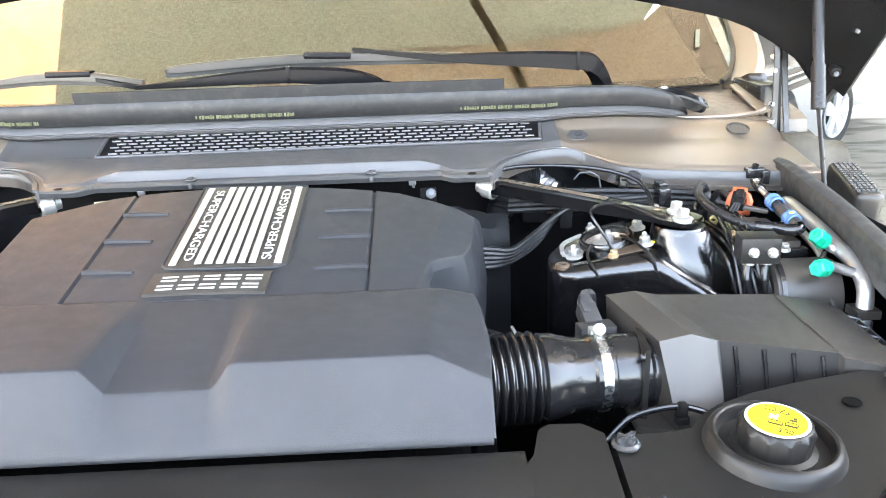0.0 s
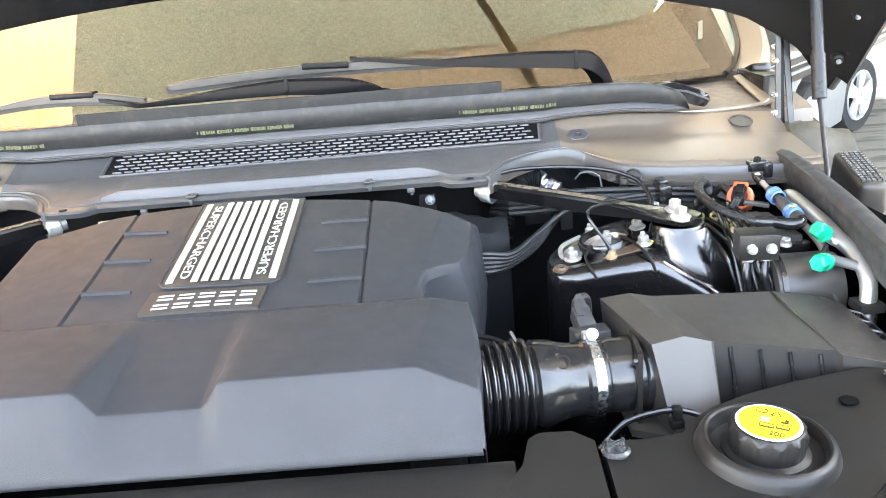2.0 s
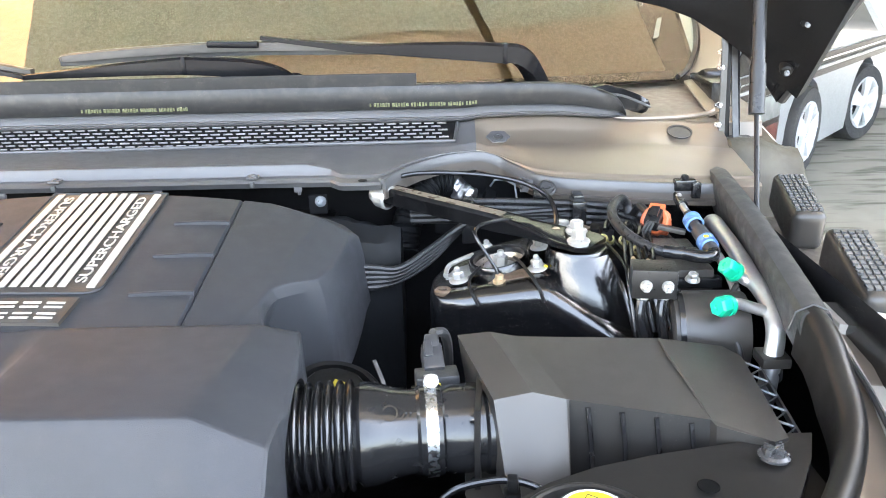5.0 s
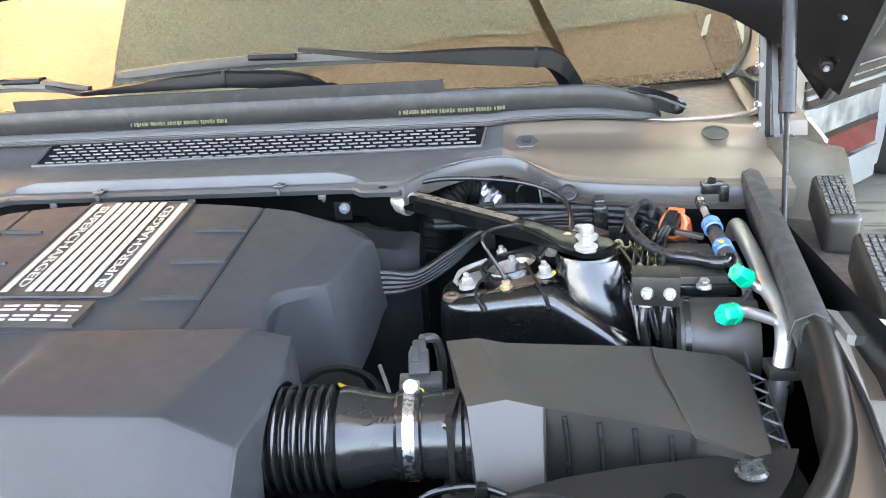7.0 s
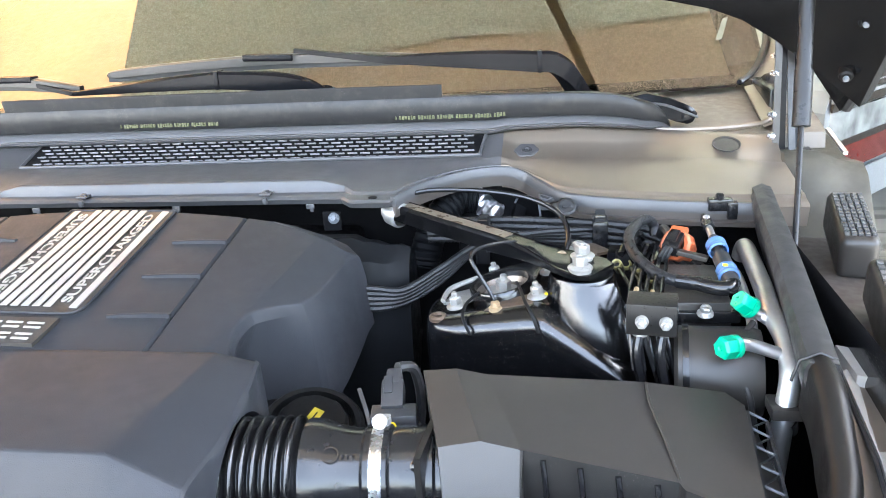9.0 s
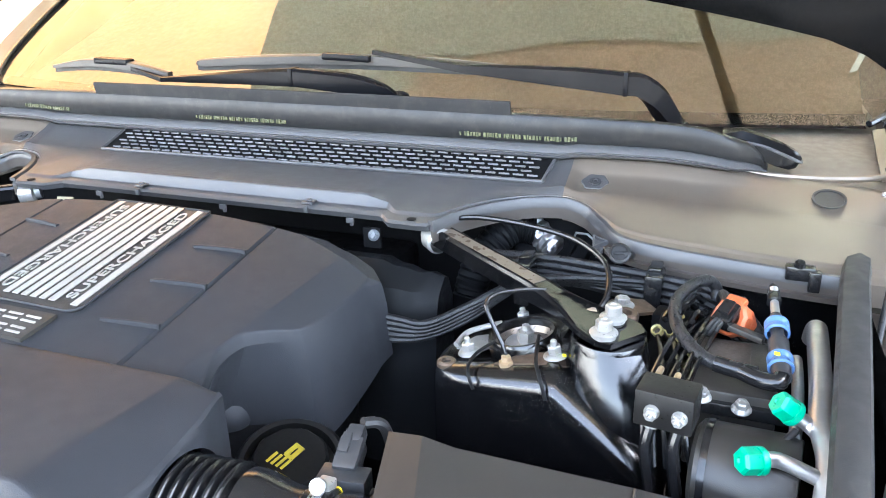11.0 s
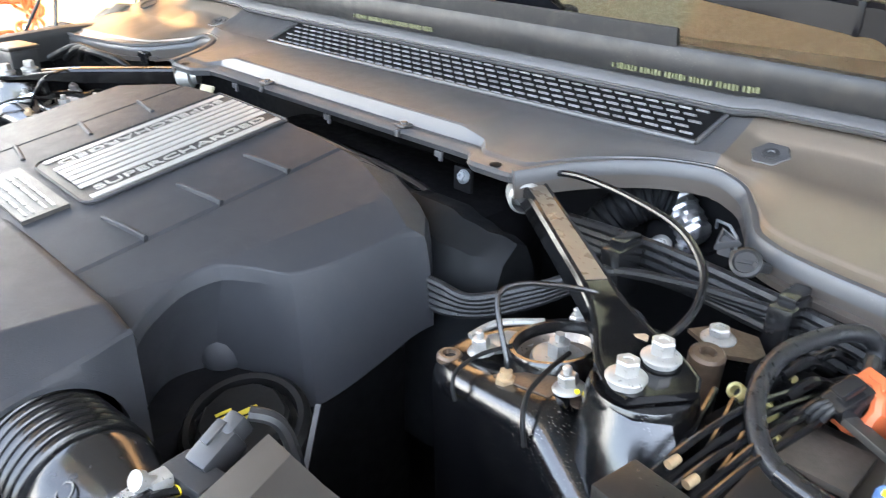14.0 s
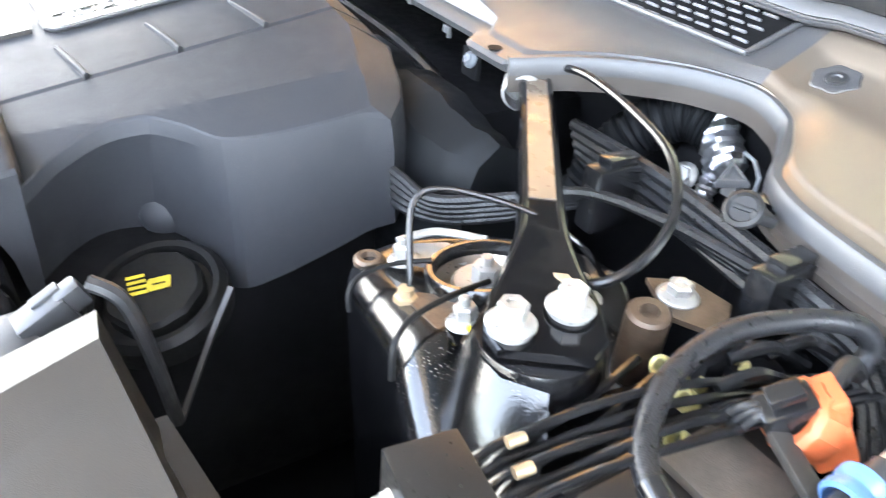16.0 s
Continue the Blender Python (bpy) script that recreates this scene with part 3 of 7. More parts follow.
for cx, turn in ((xs0 + 0.0185, -90), (xs0 + W2 - 0.0185, 90)):
    slope = math.degrees(math.atan(0.172))
    m = Matrix.Translation(plate_point(cx, 0.368, 0.0026)) @ pose(0, 0, 0, slope, 0, 0) @ pose(0, 0, 0, 0, 0, turn)
    words("SUPERCHARGED", 0.0165, m, badge, SILVER, width=0.196)
nameplate = part("name_plate", laid([(-0.146, 0.199), (-0.014, 0.199), (-0.0115, 0.242), (-0.1435, 0.242)], -0.002, 0.004, 0.0012), SATIN, engine_cover, "black name plate with silver bars")
for r, y in enumerate((0.2275, 0.2095)):
    for k in range(5):
        x = -0.133 + k * 0.0232 + (0.0015 if r == 0 else 0)
        for dy in (-0.0036, 0.0036):
            part("bar", laid([(x, y + dy - 0.0012), (x + 0.0175, y + dy - 0.0012), (x + 0.0179, y + dy + 0.0012), (x + 0.0004, y + dy + 0.0012)], 0.0038, 0.0048), SILVER, nameplate)

# front half of the cover
def edge_x(y):
    return soft(y, [(0.0, 0.2135), (0.05, 0.214), (0.10, 0.217), (0.16, 0.216), (0.195, 0.212)])


CREASE = 0.037


def shoulder(y):
    """Half width of the flat top; the fold beyond it runs outwards to the back."""
    return 0.229 + 0.016 * min(max((y - 0.037) / 0.155, 0), 1)


def front_z(x, y):
    """Front half: a level top with a channel below the name plate."""
    d = abs(x - XC)
    z = 1.1080 - 0.50 * max(d - shoulder(y), 0) * (1 - 0.55 * min(max((y - 0.09) / 0.105, 0), 1))
    t = min(max((0.192 - y) / 0.155, 0), 1.05)
    half = 0.055
    ramp = min(max((half + 0.014 - abs(x + 0.083)) / 0.024, 0), 1)
    ramp = ramp * ramp * (3 - 2 * ramp)
    return z - 0.025 * t * ramp


cols = sorted({round(v, 5) for v in [XC - 0.285 + 0.57 * k / 56 for k in range(57)] + [-0.148, -0.13, -0.036, -0.018, XC - 0.228, XC + 0.228, XC - 0.237, XC + 0.237, XC - 0.2345, XC + 0.2345, XC - 0.2395, XC + 0.2395]})
xs_unit = [(c - XC) / 0.285 for c in cols]
rows = []
for v in [k / 14 for k in range(15)]:
    row = []
    for u in xs_unit:
        x = XC + u * 0.285
        y = 0.197 + (CREASE - 0.197) * v
        lim = edge_x(y) - XC
        x = XC + u * lim if abs(u) > 0.85 else x
        shear = max(0.0, 1 - abs(abs(x - XC) - 0.237) / 0.04)
        x += math.copysign((shoulder(y) - 0.237) * shear, x - XC)
        row.append((x, y, front_z(x, y)))
    rows.append(row)
for w in (0.03, 0.25, 0.5, 0.75, 1.0):
    row = []
    for (x, y, z) in rows[14]:
        zz = z + (1.040 - z) * w
        yy = y * (zz - 1.040) / max(z - 1.040, 0.01)
        row.append((x, yy - 0.001, zz))
    rows.append(row)
rows.append([(x, -0.0005, 1.036) for x, y, z in rows[-1]])
rows.append([(x, 0.004, 1.032) for x, y, z in rows[-2]])
rows.append([(x, 0.03, 1.015) for x, y, z in rows[-3]])
rows.insert(0, [(x, y + 0.003, z - 0.012) for x, y, z in rows[0]])
cut = [rows[0]]
for p, q in zip(rows, rows[1:]):
    cut.append([tuple(Vector(a).lerp(Vector(b), 0.25)) for a, b in zip(p, q)])
    cut.append([tuple(Vector(a).lerp(Vector(b), 0.75)) for a, b in zip(p, q)])
rows = cut + [rows[-1]]
part("front_panel", loft(rows), PLASTIC, engine_cover, angle=50)
# side cheeks with the arch over the intake hose
for sx in (1, -1):
    r = []
    for k in range(41):
        y = 0.002 + 0.195 * k / 40
        x = edge_x(y)
        zt = front_z(x, max(y, CREASE)) if y >= CREASE else 1.040 + (front_z(x, CREASE) - 1.040) * y / CREASE
        dy = y - 0.125
        arch = 1.022 + math.sqrt(max(0.0585 ** 2 - dy * dy, 0)) if abs(dy) < 0.0585 and sx > 0 else 1.0
        arch = min(arch, zt - 0.006)
        px = (lambda q: XC + sx * (q - XC))
        r.append([(px(x - 0.001), y, zt + 0.0003), (px(x + 0.0025), y, zt - 0.003), (px(x + 0.004), y, (zt + arch) / 2), (px(x + 0.004), y, arch), (px(x - 0.012), y, arch + 0.001)])
    part("side_cheek", loft(r), PLASTIC, engine_cover)

# ---- intake hose and air filter box ----
HA, HB = Vector((0.195, 0.125, 1.028)), Vector((0.40, 0.142, 1.028))
hd = (HB - HA).normalized()
intake_hose = thing("intake_hose", (0.28, 0.13, 0.95), "black ribbed rubber air intake hose with a steel clamp", "intake hose")
prof = []
for k in range(12):
    z = 0.004 + k * 0.0092
    prof += [(0.0415, z), (0.0462, z + 0.0012), (0.0485, z + 0.0028), (0.0490, z + 0.0041), (0.0485, z + 0.0054), (0.0462, z + 0.0070), (0.0415, z + 0.0082)]
part("bellows", lathe([(0.036, 0.0), (0.0415, 0.0)] + prof + [(0.043, 0.1175)], HA - hd * 0.038, hd, 48), HOSE, intake_hose, "deep black bellows")
part("sleeve", lathe([(0.042, 0.0), (0.0458, 0.0035), (0.0462, 0.008), (0.0448, 0.017), (0.0418, 0.027), (0.0392, 0.037), (0.0380, 0.046), (0.0378, 0.052), (0.0402, 0.055), (0.0402, 0.074), (0.038, 0.076), (0.034, 0.076)], HA + hd * 0.077, hd, 48), SMOOTH, intake_hose, "smooth glossy rubber sleeve")
clamp = part("clamp", lathe([(0.0402, 0.0), (0.0412, 0.0), (0.0412, 0.010), (0.0402, 0.010), (0.0402, 0.0)], HA + hd * 0.137, hd, 40), STEEL, intake_hose, "bright steel hose clamp")
cs0 = HA + hd * 0.142 + Vector((0, 0.012, 0.041))
part("clamp_screw", joined(lathe([(0, -0.012), (0.004, -0.012), (0.004, 0.008), (0.0065, 0.008), (0.0065, 0.013), (0.003, 0.0145), (0, 0.0145)], cs0, (0.1, -0.75, 0.55), 12), box(cs0 + Vector((0, 0.004, -0.002)), (0.013, 0.014, 0.009), 0.002)), ZINC, clamp)
part("maker_mark", lathe([(0.0072, 0), (0.0072, 0.0012), (0.0058, 0.0012), (0.0058, 0)], HA + hd * 0.108 + Vector((0, -0.0243, 0.0341)), (0, -0.58, 0.81), 20), SMOOTH, intake_hose)
for k in range(3):
    part("moulded_bar", box(HA + hd * (0.118 + 0.004 * k) + Vector((0, -0.0232, 0.0328)), (0.0016, 0.008, 0.001), 0, (-35, 0, 0)), SMOOTH, intake_hose)

LID = [(0.362, 0.214, 1.083), (0.393, 0.210, 1.088), (0.42, 0.213, 1.081), (0.558, 0.223, 1.071), (0.633, 0.252, 1.046), (0.647, 0.235, 1.043), (0.632, 0.085, 1.048), (0.618, 0.078, 1.049), (0.577, 0.098, 1.052), (0.573, 0.103, 1.055), (0.4565, 0.1195, 1.0668), (0.454, 0.120, 1.067), (0.424, 0.112, 1.079), (0.391, 0.109, 1.074)]
air_box = thing("air_filter_box", (0.5, 0.16, 0.85), "satin black plastic air filter box with moulded ribs", "air filter box")
bm = bmesh.new()
tops = [bm.verts.new(p) for p in LID]
lows = []
for x, y, z in LID:
    front = y < 0.13
    out = 0.046 if x < 0.44 else 0.044 if x < 0.455 else 0.012
    lows.append(bm.verts.new((x + (0.012 if x < 0.4 else 0.0) + (0.003 if x > 0.625 else 0), y - (out if front else -0.02), 0.99)))
k = len(LID)
for i in range(k):
    bm.faces.new((lows[i], lows[(i + 1) % k], tops[(i + 1) % k], tops[i]))
for idx in ((0, 1, 12, 13), (1, 2, 10, 11, 12), (2, 3, 9, 10), (3, 4, 5, 6, 7, 8, 9)):
    bm.faces.new([tops[i] for i in idx])
bevelled(bm, 0.0035, 3, 12)
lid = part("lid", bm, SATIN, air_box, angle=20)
# Same plastic throughout: the ribbed front's shade is painted with a darker black.
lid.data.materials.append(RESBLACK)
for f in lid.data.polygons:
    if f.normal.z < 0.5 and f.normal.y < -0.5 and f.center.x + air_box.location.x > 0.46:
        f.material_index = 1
part("ridge", tube([(0.559, 0.221, 1.0715), (0.560, 0.19, 1.0695), (0.567, 0.15, 1.063), (0.574, 0.105, 1.0545)], 0.0012, 8), SATIN, air_box)
bx = [(0.372, 0.235), (0.66, 0.27), (0.668, 0.09), (0.60, 0.06), (0.40, 0.075), (0.372, 0.09)]
part("lower_body", prism(bx, 0.86, 0.992, 0.004), SMOOTH, air_box)
part("rim", prism([(0.366, 0.24), (0.668, 0.275), (0.676, 0.08), (0.60, 0.052), (0.40, 0.068), (0.366, 0.085)], 0.986, 0.994, 0.002), SATIN, air_box)
for kx in range(6):
    x = 0.472 + kx * 0.0285
    t = (x - 0.454) / 0.119
    z = 1.067 - 0.013 * t
    y = 0.120 - 0.018 * t
    part("rib", sweep([Vector((x, y - 0.001, z - 0.004)), Vector((x + 0.003, y - 0.008, z - 0.035)), Vector((x + 0.005, y - 0.014, 0.992))], circle(0.0024, 8)), SMOOTH, air_box)
# open lattice along the outer side of the lid
inner_a, inner_b = Vector((0.650, 0.236, 1.036)), Vector((0.636, 0.100, 1.038))
outer_a, outer_b = Vector((0.664, 0.224, 1.034)), Vector((0.651, 0.092, 1.036))
for p, q in ((inner_a, inner_b), (outer_a, outer_b)):
    part("side_rail", sweep([p, q], [(-0.0012, -0.006), (0.0012, -0.006), (0.0012, 0.001), (-0.0012, 0.001)], up=(0, 0, 1)), CHARCOAL, air_box)
for kx in range(6):
    p, q = inner_a.lerp(inner_b, kx / 5), outer_a.lerp(outer_b, kx / 5)
    part("side_rib", sweep([p, q], circle(0.0012, 6)), GREY, air_box)
    if kx < 5:
        part("side_rib", sweep([q, inner_a.lerp(inner_b, (kx + 1) / 5)], circle(0.0010, 6)), CHARCOAL, air_box)
snout = part("snout", lathe([(0.0, 0.0), (0.037, 0.0), (0.037, 0.01), (0.0395, 0.016), (0.0395, 0.045), (0.042, 0.048), (0.042, 0.062)], HA + hd * 0.143, hd, 40), SMOOTH, air_box, "round inlet stub")
part("flange", prism([(0.374, 0.095), (0.379, 0.095), (0.386, 0.190), (0.381, 0.190)], 0.985, 1.072, 0.002), RESBLACK, air_box)
for yy, zz in ((0.1, 1.062), (0.1, 0.998), (0.183, 1.062)):
    hexbolt((0.3755 + (yy - 0.095) * 0.07, yy, zz), (-1, 0, 0), air_box, 0.005, 0.0035, 0.004, metal=SMOOTH, name="screw")
sensor = part("flow_sensor", box((0.342, 0.172, 1.056), (0.040, 0.022, 0.022), 0.002, (0, 0, 8)), CHARCOAL, air_box, "charcoal air flow sensor")
part("sensor_base", box((0.342, 0.166, 1.043), (0.046, 0.030, 0.014), 0.002, (0, 0, 8)), SATIN, air_box)
part("plug", joined(box((0.338, 0.190, 1.068), (0.020, 0.030, 0.020), 0.003, (25, 0, 8)), box((0.337, 0.205, 1.078), (0.014, 0.016, 0.016), 0.003, (25, 0, 8)), box((0.334, 0.192, 1.08), (0.008, 0.018, 0.004), 0.001, (25, 0, 8))), CHARCOAL, sensor)
part("paint_mark", lathe([(0, 0), (0.0042, 0), (0.0038, 0.0006), (0, 0.0008)], (0.342, 0.1606, 1.058), (0.1, -1, 0.1), 10), YELLOW, sensor)
# loom from the sensor and along the box front
tube_a = tube([(0.338, 0.215, 1.085), (0.35, 0.23, 1.075), (0.352, 0.24, 1.03), (0.34, 0.25, 0.96)], 0.005, 8)
lead = thing("sensor_lead", (0.34, 0.235, 0.96), "black taped sensor lead behind the air box", "cable")
part("sheath", tube_a, RUBBER, lead)
lead2 = thing("front_lead", (0.4, 0.06, 0.97), "thin glossy black lead clipped along the air box", "cable")
part("sheath", tube([(0.33, 0.07, 0.985), (0.355, 0.075, 1.008), (0.385, 0.072, 1.020), (0.41, 0.068, 1.022), (0.435, 0.062, 1.012), (0.45, 0.05, 0.99)], 0.0032, 10, 10), HOSE, lead2)
part("clip", joined(box((0.404, 0.066, 1.022), (0.009, 0.010, 0.012), 0.002), box((0.404, 0.067, 1.010), (0.014, 0.012, 0.008), 0.002)), OILBLACK, lead2)

# ---- coolant reservoir cover and cap ----
reservoir_cover = thing("reservoir_cover", (0.45, -0.02, 0.95), "black plastic shroud over the coolant reservoir", "engine shroud")
RES = [(0.319, 0.006), (0.36, 0.004), (0.392, 0.010), (0.408, 0.030), (0.430, 0.047), (0.470, 0.066), (0.520, 0.078), (0.594, 0.088), (0.628, 0.096), (0.655, 0.094), (0.640, 0.060), (0.606, 0.005), (0.568, -0.035), (0.528, -0.072), (0.47, -0.12), (0.40, -0.165), (0.312, -0.19)]


def res_z(x, y):
    return 1.036 + 0.03 * max(x - 0.48, 0) * 2 + 0.08 * min(y, 0)


def disc_top(poly, zfun, name, parent, material, depth=0.02):
    bm = prism(poly, lambda x, y: zfun(x, y) - depth, zfun, 0.004, 3)
    return part(name, bm, material, parent, angle=30)


disc_top(RES, res_z, "panel", reservoir_cover, RESBLACK)
CC = Vector((0.453, -0.020, 1.036))
part("collar", lathe([(0.0595, -0.004), (0.0575, 0.002), (0.0555, 0.0065), (0.0530, 0.0090), (0.0505, 0.0095), (0.0485, 0.0085), (0.0470, 0.0055), (0.0460, 0.0), (0.0455, -0.014), (0.0, -0.014)], CC, (0.02, -0.05, 1), 48), RESBLACK, reservoir_cover, "raised round collar")
for k in range(4):
    x = 0.350 + k * 0.021
    part("rib", tube([(x, -0.088, res_z(x, -0.088) + 0.001), (x - 0.003, -0.11, res_z(x, -0.11) + 0.002), (x - 0.006, -0.14, res_z(x, -0.14) + 0.001)], 0.0042, 8), RESBLACK, reservoir_cover)
# No opening is cut; black discs paint the shade of the clip holes.
for x, y, r in ((0.551, 0.034, 0.0078), (0.576, -0.020, 0.0062)):
    part("clip_hole", lathe([(r * 1.1, 0.0), (r * 1.08, 0.0005), (r, 0.0008), (r * 0.93, 0.0003), (0, 0.0003)], (x, y, res_z(x, y) + 0.0002), (0, 0, 1), 24), HOLE, reservoir_cover, "flat black disc painting the shade of a clip hole")


def push_clip(x, y, z):
    clip = thing("push_clip", (x, y, z), "smoky plastic cross-slotted push clip", "push clip", "push clips")
    part("base", lathe([(0.0125, -0.001), (0.0125, 0.001), (0.010, 0.003), (0, 0.0035)], (x, y, z), (0, 0, 1), 24), CLEAR, clip)
    part("cross", joined(box((x, y, z + 0.005), (0.020, 0.004, 0.007), 0.001, (0, 0, 35)), box((x, y, z + 0.005), (0.004, 0.018, 0.005), 0.001, (0, 0, 35))), CLEAR, clip)


push_clip(0.327, -0.012, 1.0375)
push_clip(0.611, 0.062, 1.0475)
push_clip(0.329, -0.095, 1.032)
coolant_cap = thing("coolant_cap", CC - Vector((0, 0, 0.012)), "black ribbed coolant cap with a yellow warning label", "coolant cap")


def ribs(a, r, z):
    return r + (0.0016 if (a * 12 / (2 * math.pi)) % 1 < 0.3 and -0.004 < z < 0.016 else 0)


CAPZ = CC + Vector((0, 0, 0.004))
part("skirt", lathe([(0.036, -0.012), (0.036, -0.006), (0.0305, -0.004), (0.0305, 0.014), (0.0290, 0.0185), (0.0275, 0.0195), (0.0, 0.0195)], CAPZ, (0.02, -0.05, 1), 96, ribs), RESBLACK, coolant_cap)
label = part("label_edge", lathe([(0.0265, 0.0190), (0.0265, 0.0200), (0, 0.0200)], CAPZ, (0.02, -0.05, 1), 40), WHITE, coolant_cap, "white label rim")
part("label_disc", lathe([(0.0242, 0.0198), (0.0242, 0.0205), (0, 0.0205)], CAPZ, (0.02, -0.05, 1), 40), YELLOW, coolant_cap, "yellow warning label")
capm = Matrix.Translation(CAPZ) @ Vector((0.02, -0.05, 1)).to_track_quat("Z", "Y").to_matrix().to_4x4() @ pose(0, 0, 0.0207, 0, 0, 308)
words("200", 0.0085, capm @ pose(0.008, -0.0165, 0), coolant_cap, INK, depth=0.0003)


def onlabel(bm, x, y):
    bm.transform(capm @ pose(x, y, 0))
    return bm


def outlined(x, y, w, h, line):
    """Frame of a printed box on the label."""
    bars = [box((0, -h / 2, 0), (w, line, 0.0004), 0), box((0, h / 2, 0), (w, line, 0.0004), 0), box((-w / 2, 0, 0), (line, h, 0.0004), 0), box((w / 2, 0, 0), (line, h, 0.0004), 0)]
    return onlabel(joined(*bars), x, y)


for x, y, w, h in ((-0.001, -0.006, 0.011, 0.006), (0.0115, -0.0045, 0.010, 0.006), (-0.0075, 0.0145, 0.0085, 0.0055)):
    part("pictogram", outlined(x, y, w, h, 0.0009), INK, coolant_cap)
for x, y, w, h in ((-0.001, -0.0085, 0.011, 0.002), (0.0115, -0.007, 0.010, 0.002), (0.012, 0.0025, 0.006, 0.0022), (0.0135, 0.006, 0.003, 0.003)):
    part("pictogram", onlabel(box((0, 0, 0), (w, h, 0.0004), 0), x, y), INK, coolant_cap)
for (x0, y0), (x1, y1) in (((-0.0042, -0.003), (0.0042, -0.003)), ((0.0042, -0.003), (0, 0.0042)), ((0, 0.0042), (-0.0042, -0.003))):
    bar = box((0, 0, 0), (math.hypot(x1 - x0, y1 - y0), 0.0009, 0.0004), 0, (0, 0, math.degrees(math.atan2(y1 - y0, x1 - x0))))
    part("pictogram", onlabel(bar, 0.0045 + (x0 + x1) / 2, 0.0135 + (y0 + y1) / 2), INK, coolant_cap)
for turn in (45, -45):
    bm = box((0, 0, 0), (0.009, 0.0018, 0.0006), 0, (0, 0, turn))
    part("cross_mark", onlabel(bm, -0.0035, 0.0025), WHITE, coolant_cap)

# ---- shroud along the nose ----
nose_shroud = thing("nose_shroud", (0.0, -0.1, 0.95), "black plastic shroud panel over the radiator", "engine shroud")
rows = []
for kx in range(41):
    x = -0.62 + 0.86 * kx / 40
    arch = 0.006 * math.exp(-((x - 0.02) / 0.09) ** 4)
    rows.append([(x, 0.004, 0.990), (x, 0.002, 1.022), (x, -0.002, 1.0285), (x, -0.010, 1.0305), (x, -0.030, 1.0305), (x, -0.056, 1.029 - arch * 0.3), (x, -0.074 - arch, 1.026 - arch), (x, -0.090, 1.016 - arch), (x, -0.2, 1.004), (x, -0.4, 0.95)])
part("panel", loft(rows), RESBLACK, nose_shroud)
END = [(0.205, -0.034), (0.232, -0.037), (0.246, -0.018), (0.255, 0.018), (0.266, 0.027), (0.296, 0.026), (0.313, 0.008), (0.306, -0.19), (0.19, -0.19)]
part("end_panel", prism(END, lambda x, y: 1.005 + 0.08 * min(y, 0), lambda x, y: 1.036 + 0.08 * min(y, 0) - 0.25 * max(0.24 - x, 0), 0.004, 3), RESBLACK, nose_shroud)

# ---- cowl below the windscreen ----
def fold(x):
    """The same place on the car's left half."""
    return abs(x - XC) + XC


def mx(sx, x):
    return XC + sx * (x - XC)


def front_y(x):
    return soft(fold(x), [(0.0, 0.564), (0.19, 0.567), (0.212, 0.546), (0.262, 0.546), (0.285, 0.59), (0.32, 0.64), (0.36, 0.672), (0.40, 0.683), (0.43, 0.68), (0.455, 0.65), (0.48, 0.61), (0.52, 0.592), (0.60, 0.58), (0.69, 0.57), (0.72, 0.568)])


def front_h(x):
    return soft(fold(x), [(0.0, 1.147), (0.25, 1.146), (0.30, 1.150), (0.40, 1.152), (0.45, 1.138), (0.50, 1.133), (0.72, 1.127)])


def back_h(x):
    return soft(fold(x), [(0.0, 1.186), (0.375, 1.186), (0.41, 1.191), (0.50, 1.1925), (0.58, 1.188), (0.64, 1.181), (0.72, 1.176), (0.8, 1.17)])


car = thing("car", (XC, 1.2, 0.0), "bronze off-road car with its bonnet raised", "car")
BROWNLIP = mat("brown_black_lip", (0.05, 0.042, 0.036), 0.38, vary=0.1)
BROWNTRIM = mat("matt_brown_trim", (0.10, 0.085, 0.068), 0.5, grain=0.3, grain_scale=1000, vary=0.1, vary_scale=12)
cowl = thing("scuttle_cover", (0.0, 0.66, 1.1), "grey-black plastic scuttle panel with a slotted air grille", "scuttle panel")


def cowl_row(x, painted=False):
    yf, zf, zb = front_y(x), front_h(x), back_h(x)
    low = 0.009 * lerp(fold(x), [(0.395, 0.0), (0.415, 1.0), (0.56, 1.0), (0.66, 0.0)])
    zg = zb - 0.022 - low
    row = [(x, yf + 0.006, zf - (0.030 if painted else 0.011)), (x, yf, zf - 0.003), (x, yf + 0.004, zf)]
    flat = 0.0 if painted else max(0.0, 1 - max(fold(x) - 0.16, 0) / 0.05)
    for f, dz in ((0.10, 0.001), (0.145, 0.001), (0.155, 0.0015 + 0.001 * flat), (0.172, 0.003 + 0.008 * flat), (0.185, 0.004 + 0.011 * flat), (0.21, 0.004 + 0.0125 * flat), (0.34, 0.004 + 0.011 * flat), (0.55, 0.007 + 0.006 * flat), (0.8, 0.010 + 0.002 * flat), (1.0, 0.012)):
        y = yf + f * (0.696 - yf)
        row.append((x, y, zf + dz + (zg - zf - 0.012) * f))
    row += [(x, 0.700, zg), (x, 0.734, zg + 0.0141 - 0.3 * low), (x, 0.7395, zg + 0.0164), (x, 0.748, zb - 0.0021), (x, 0.753, zb), (x, 0.762, zb + 0.002), (x, 0.775, zb + 0.002)]
    return row


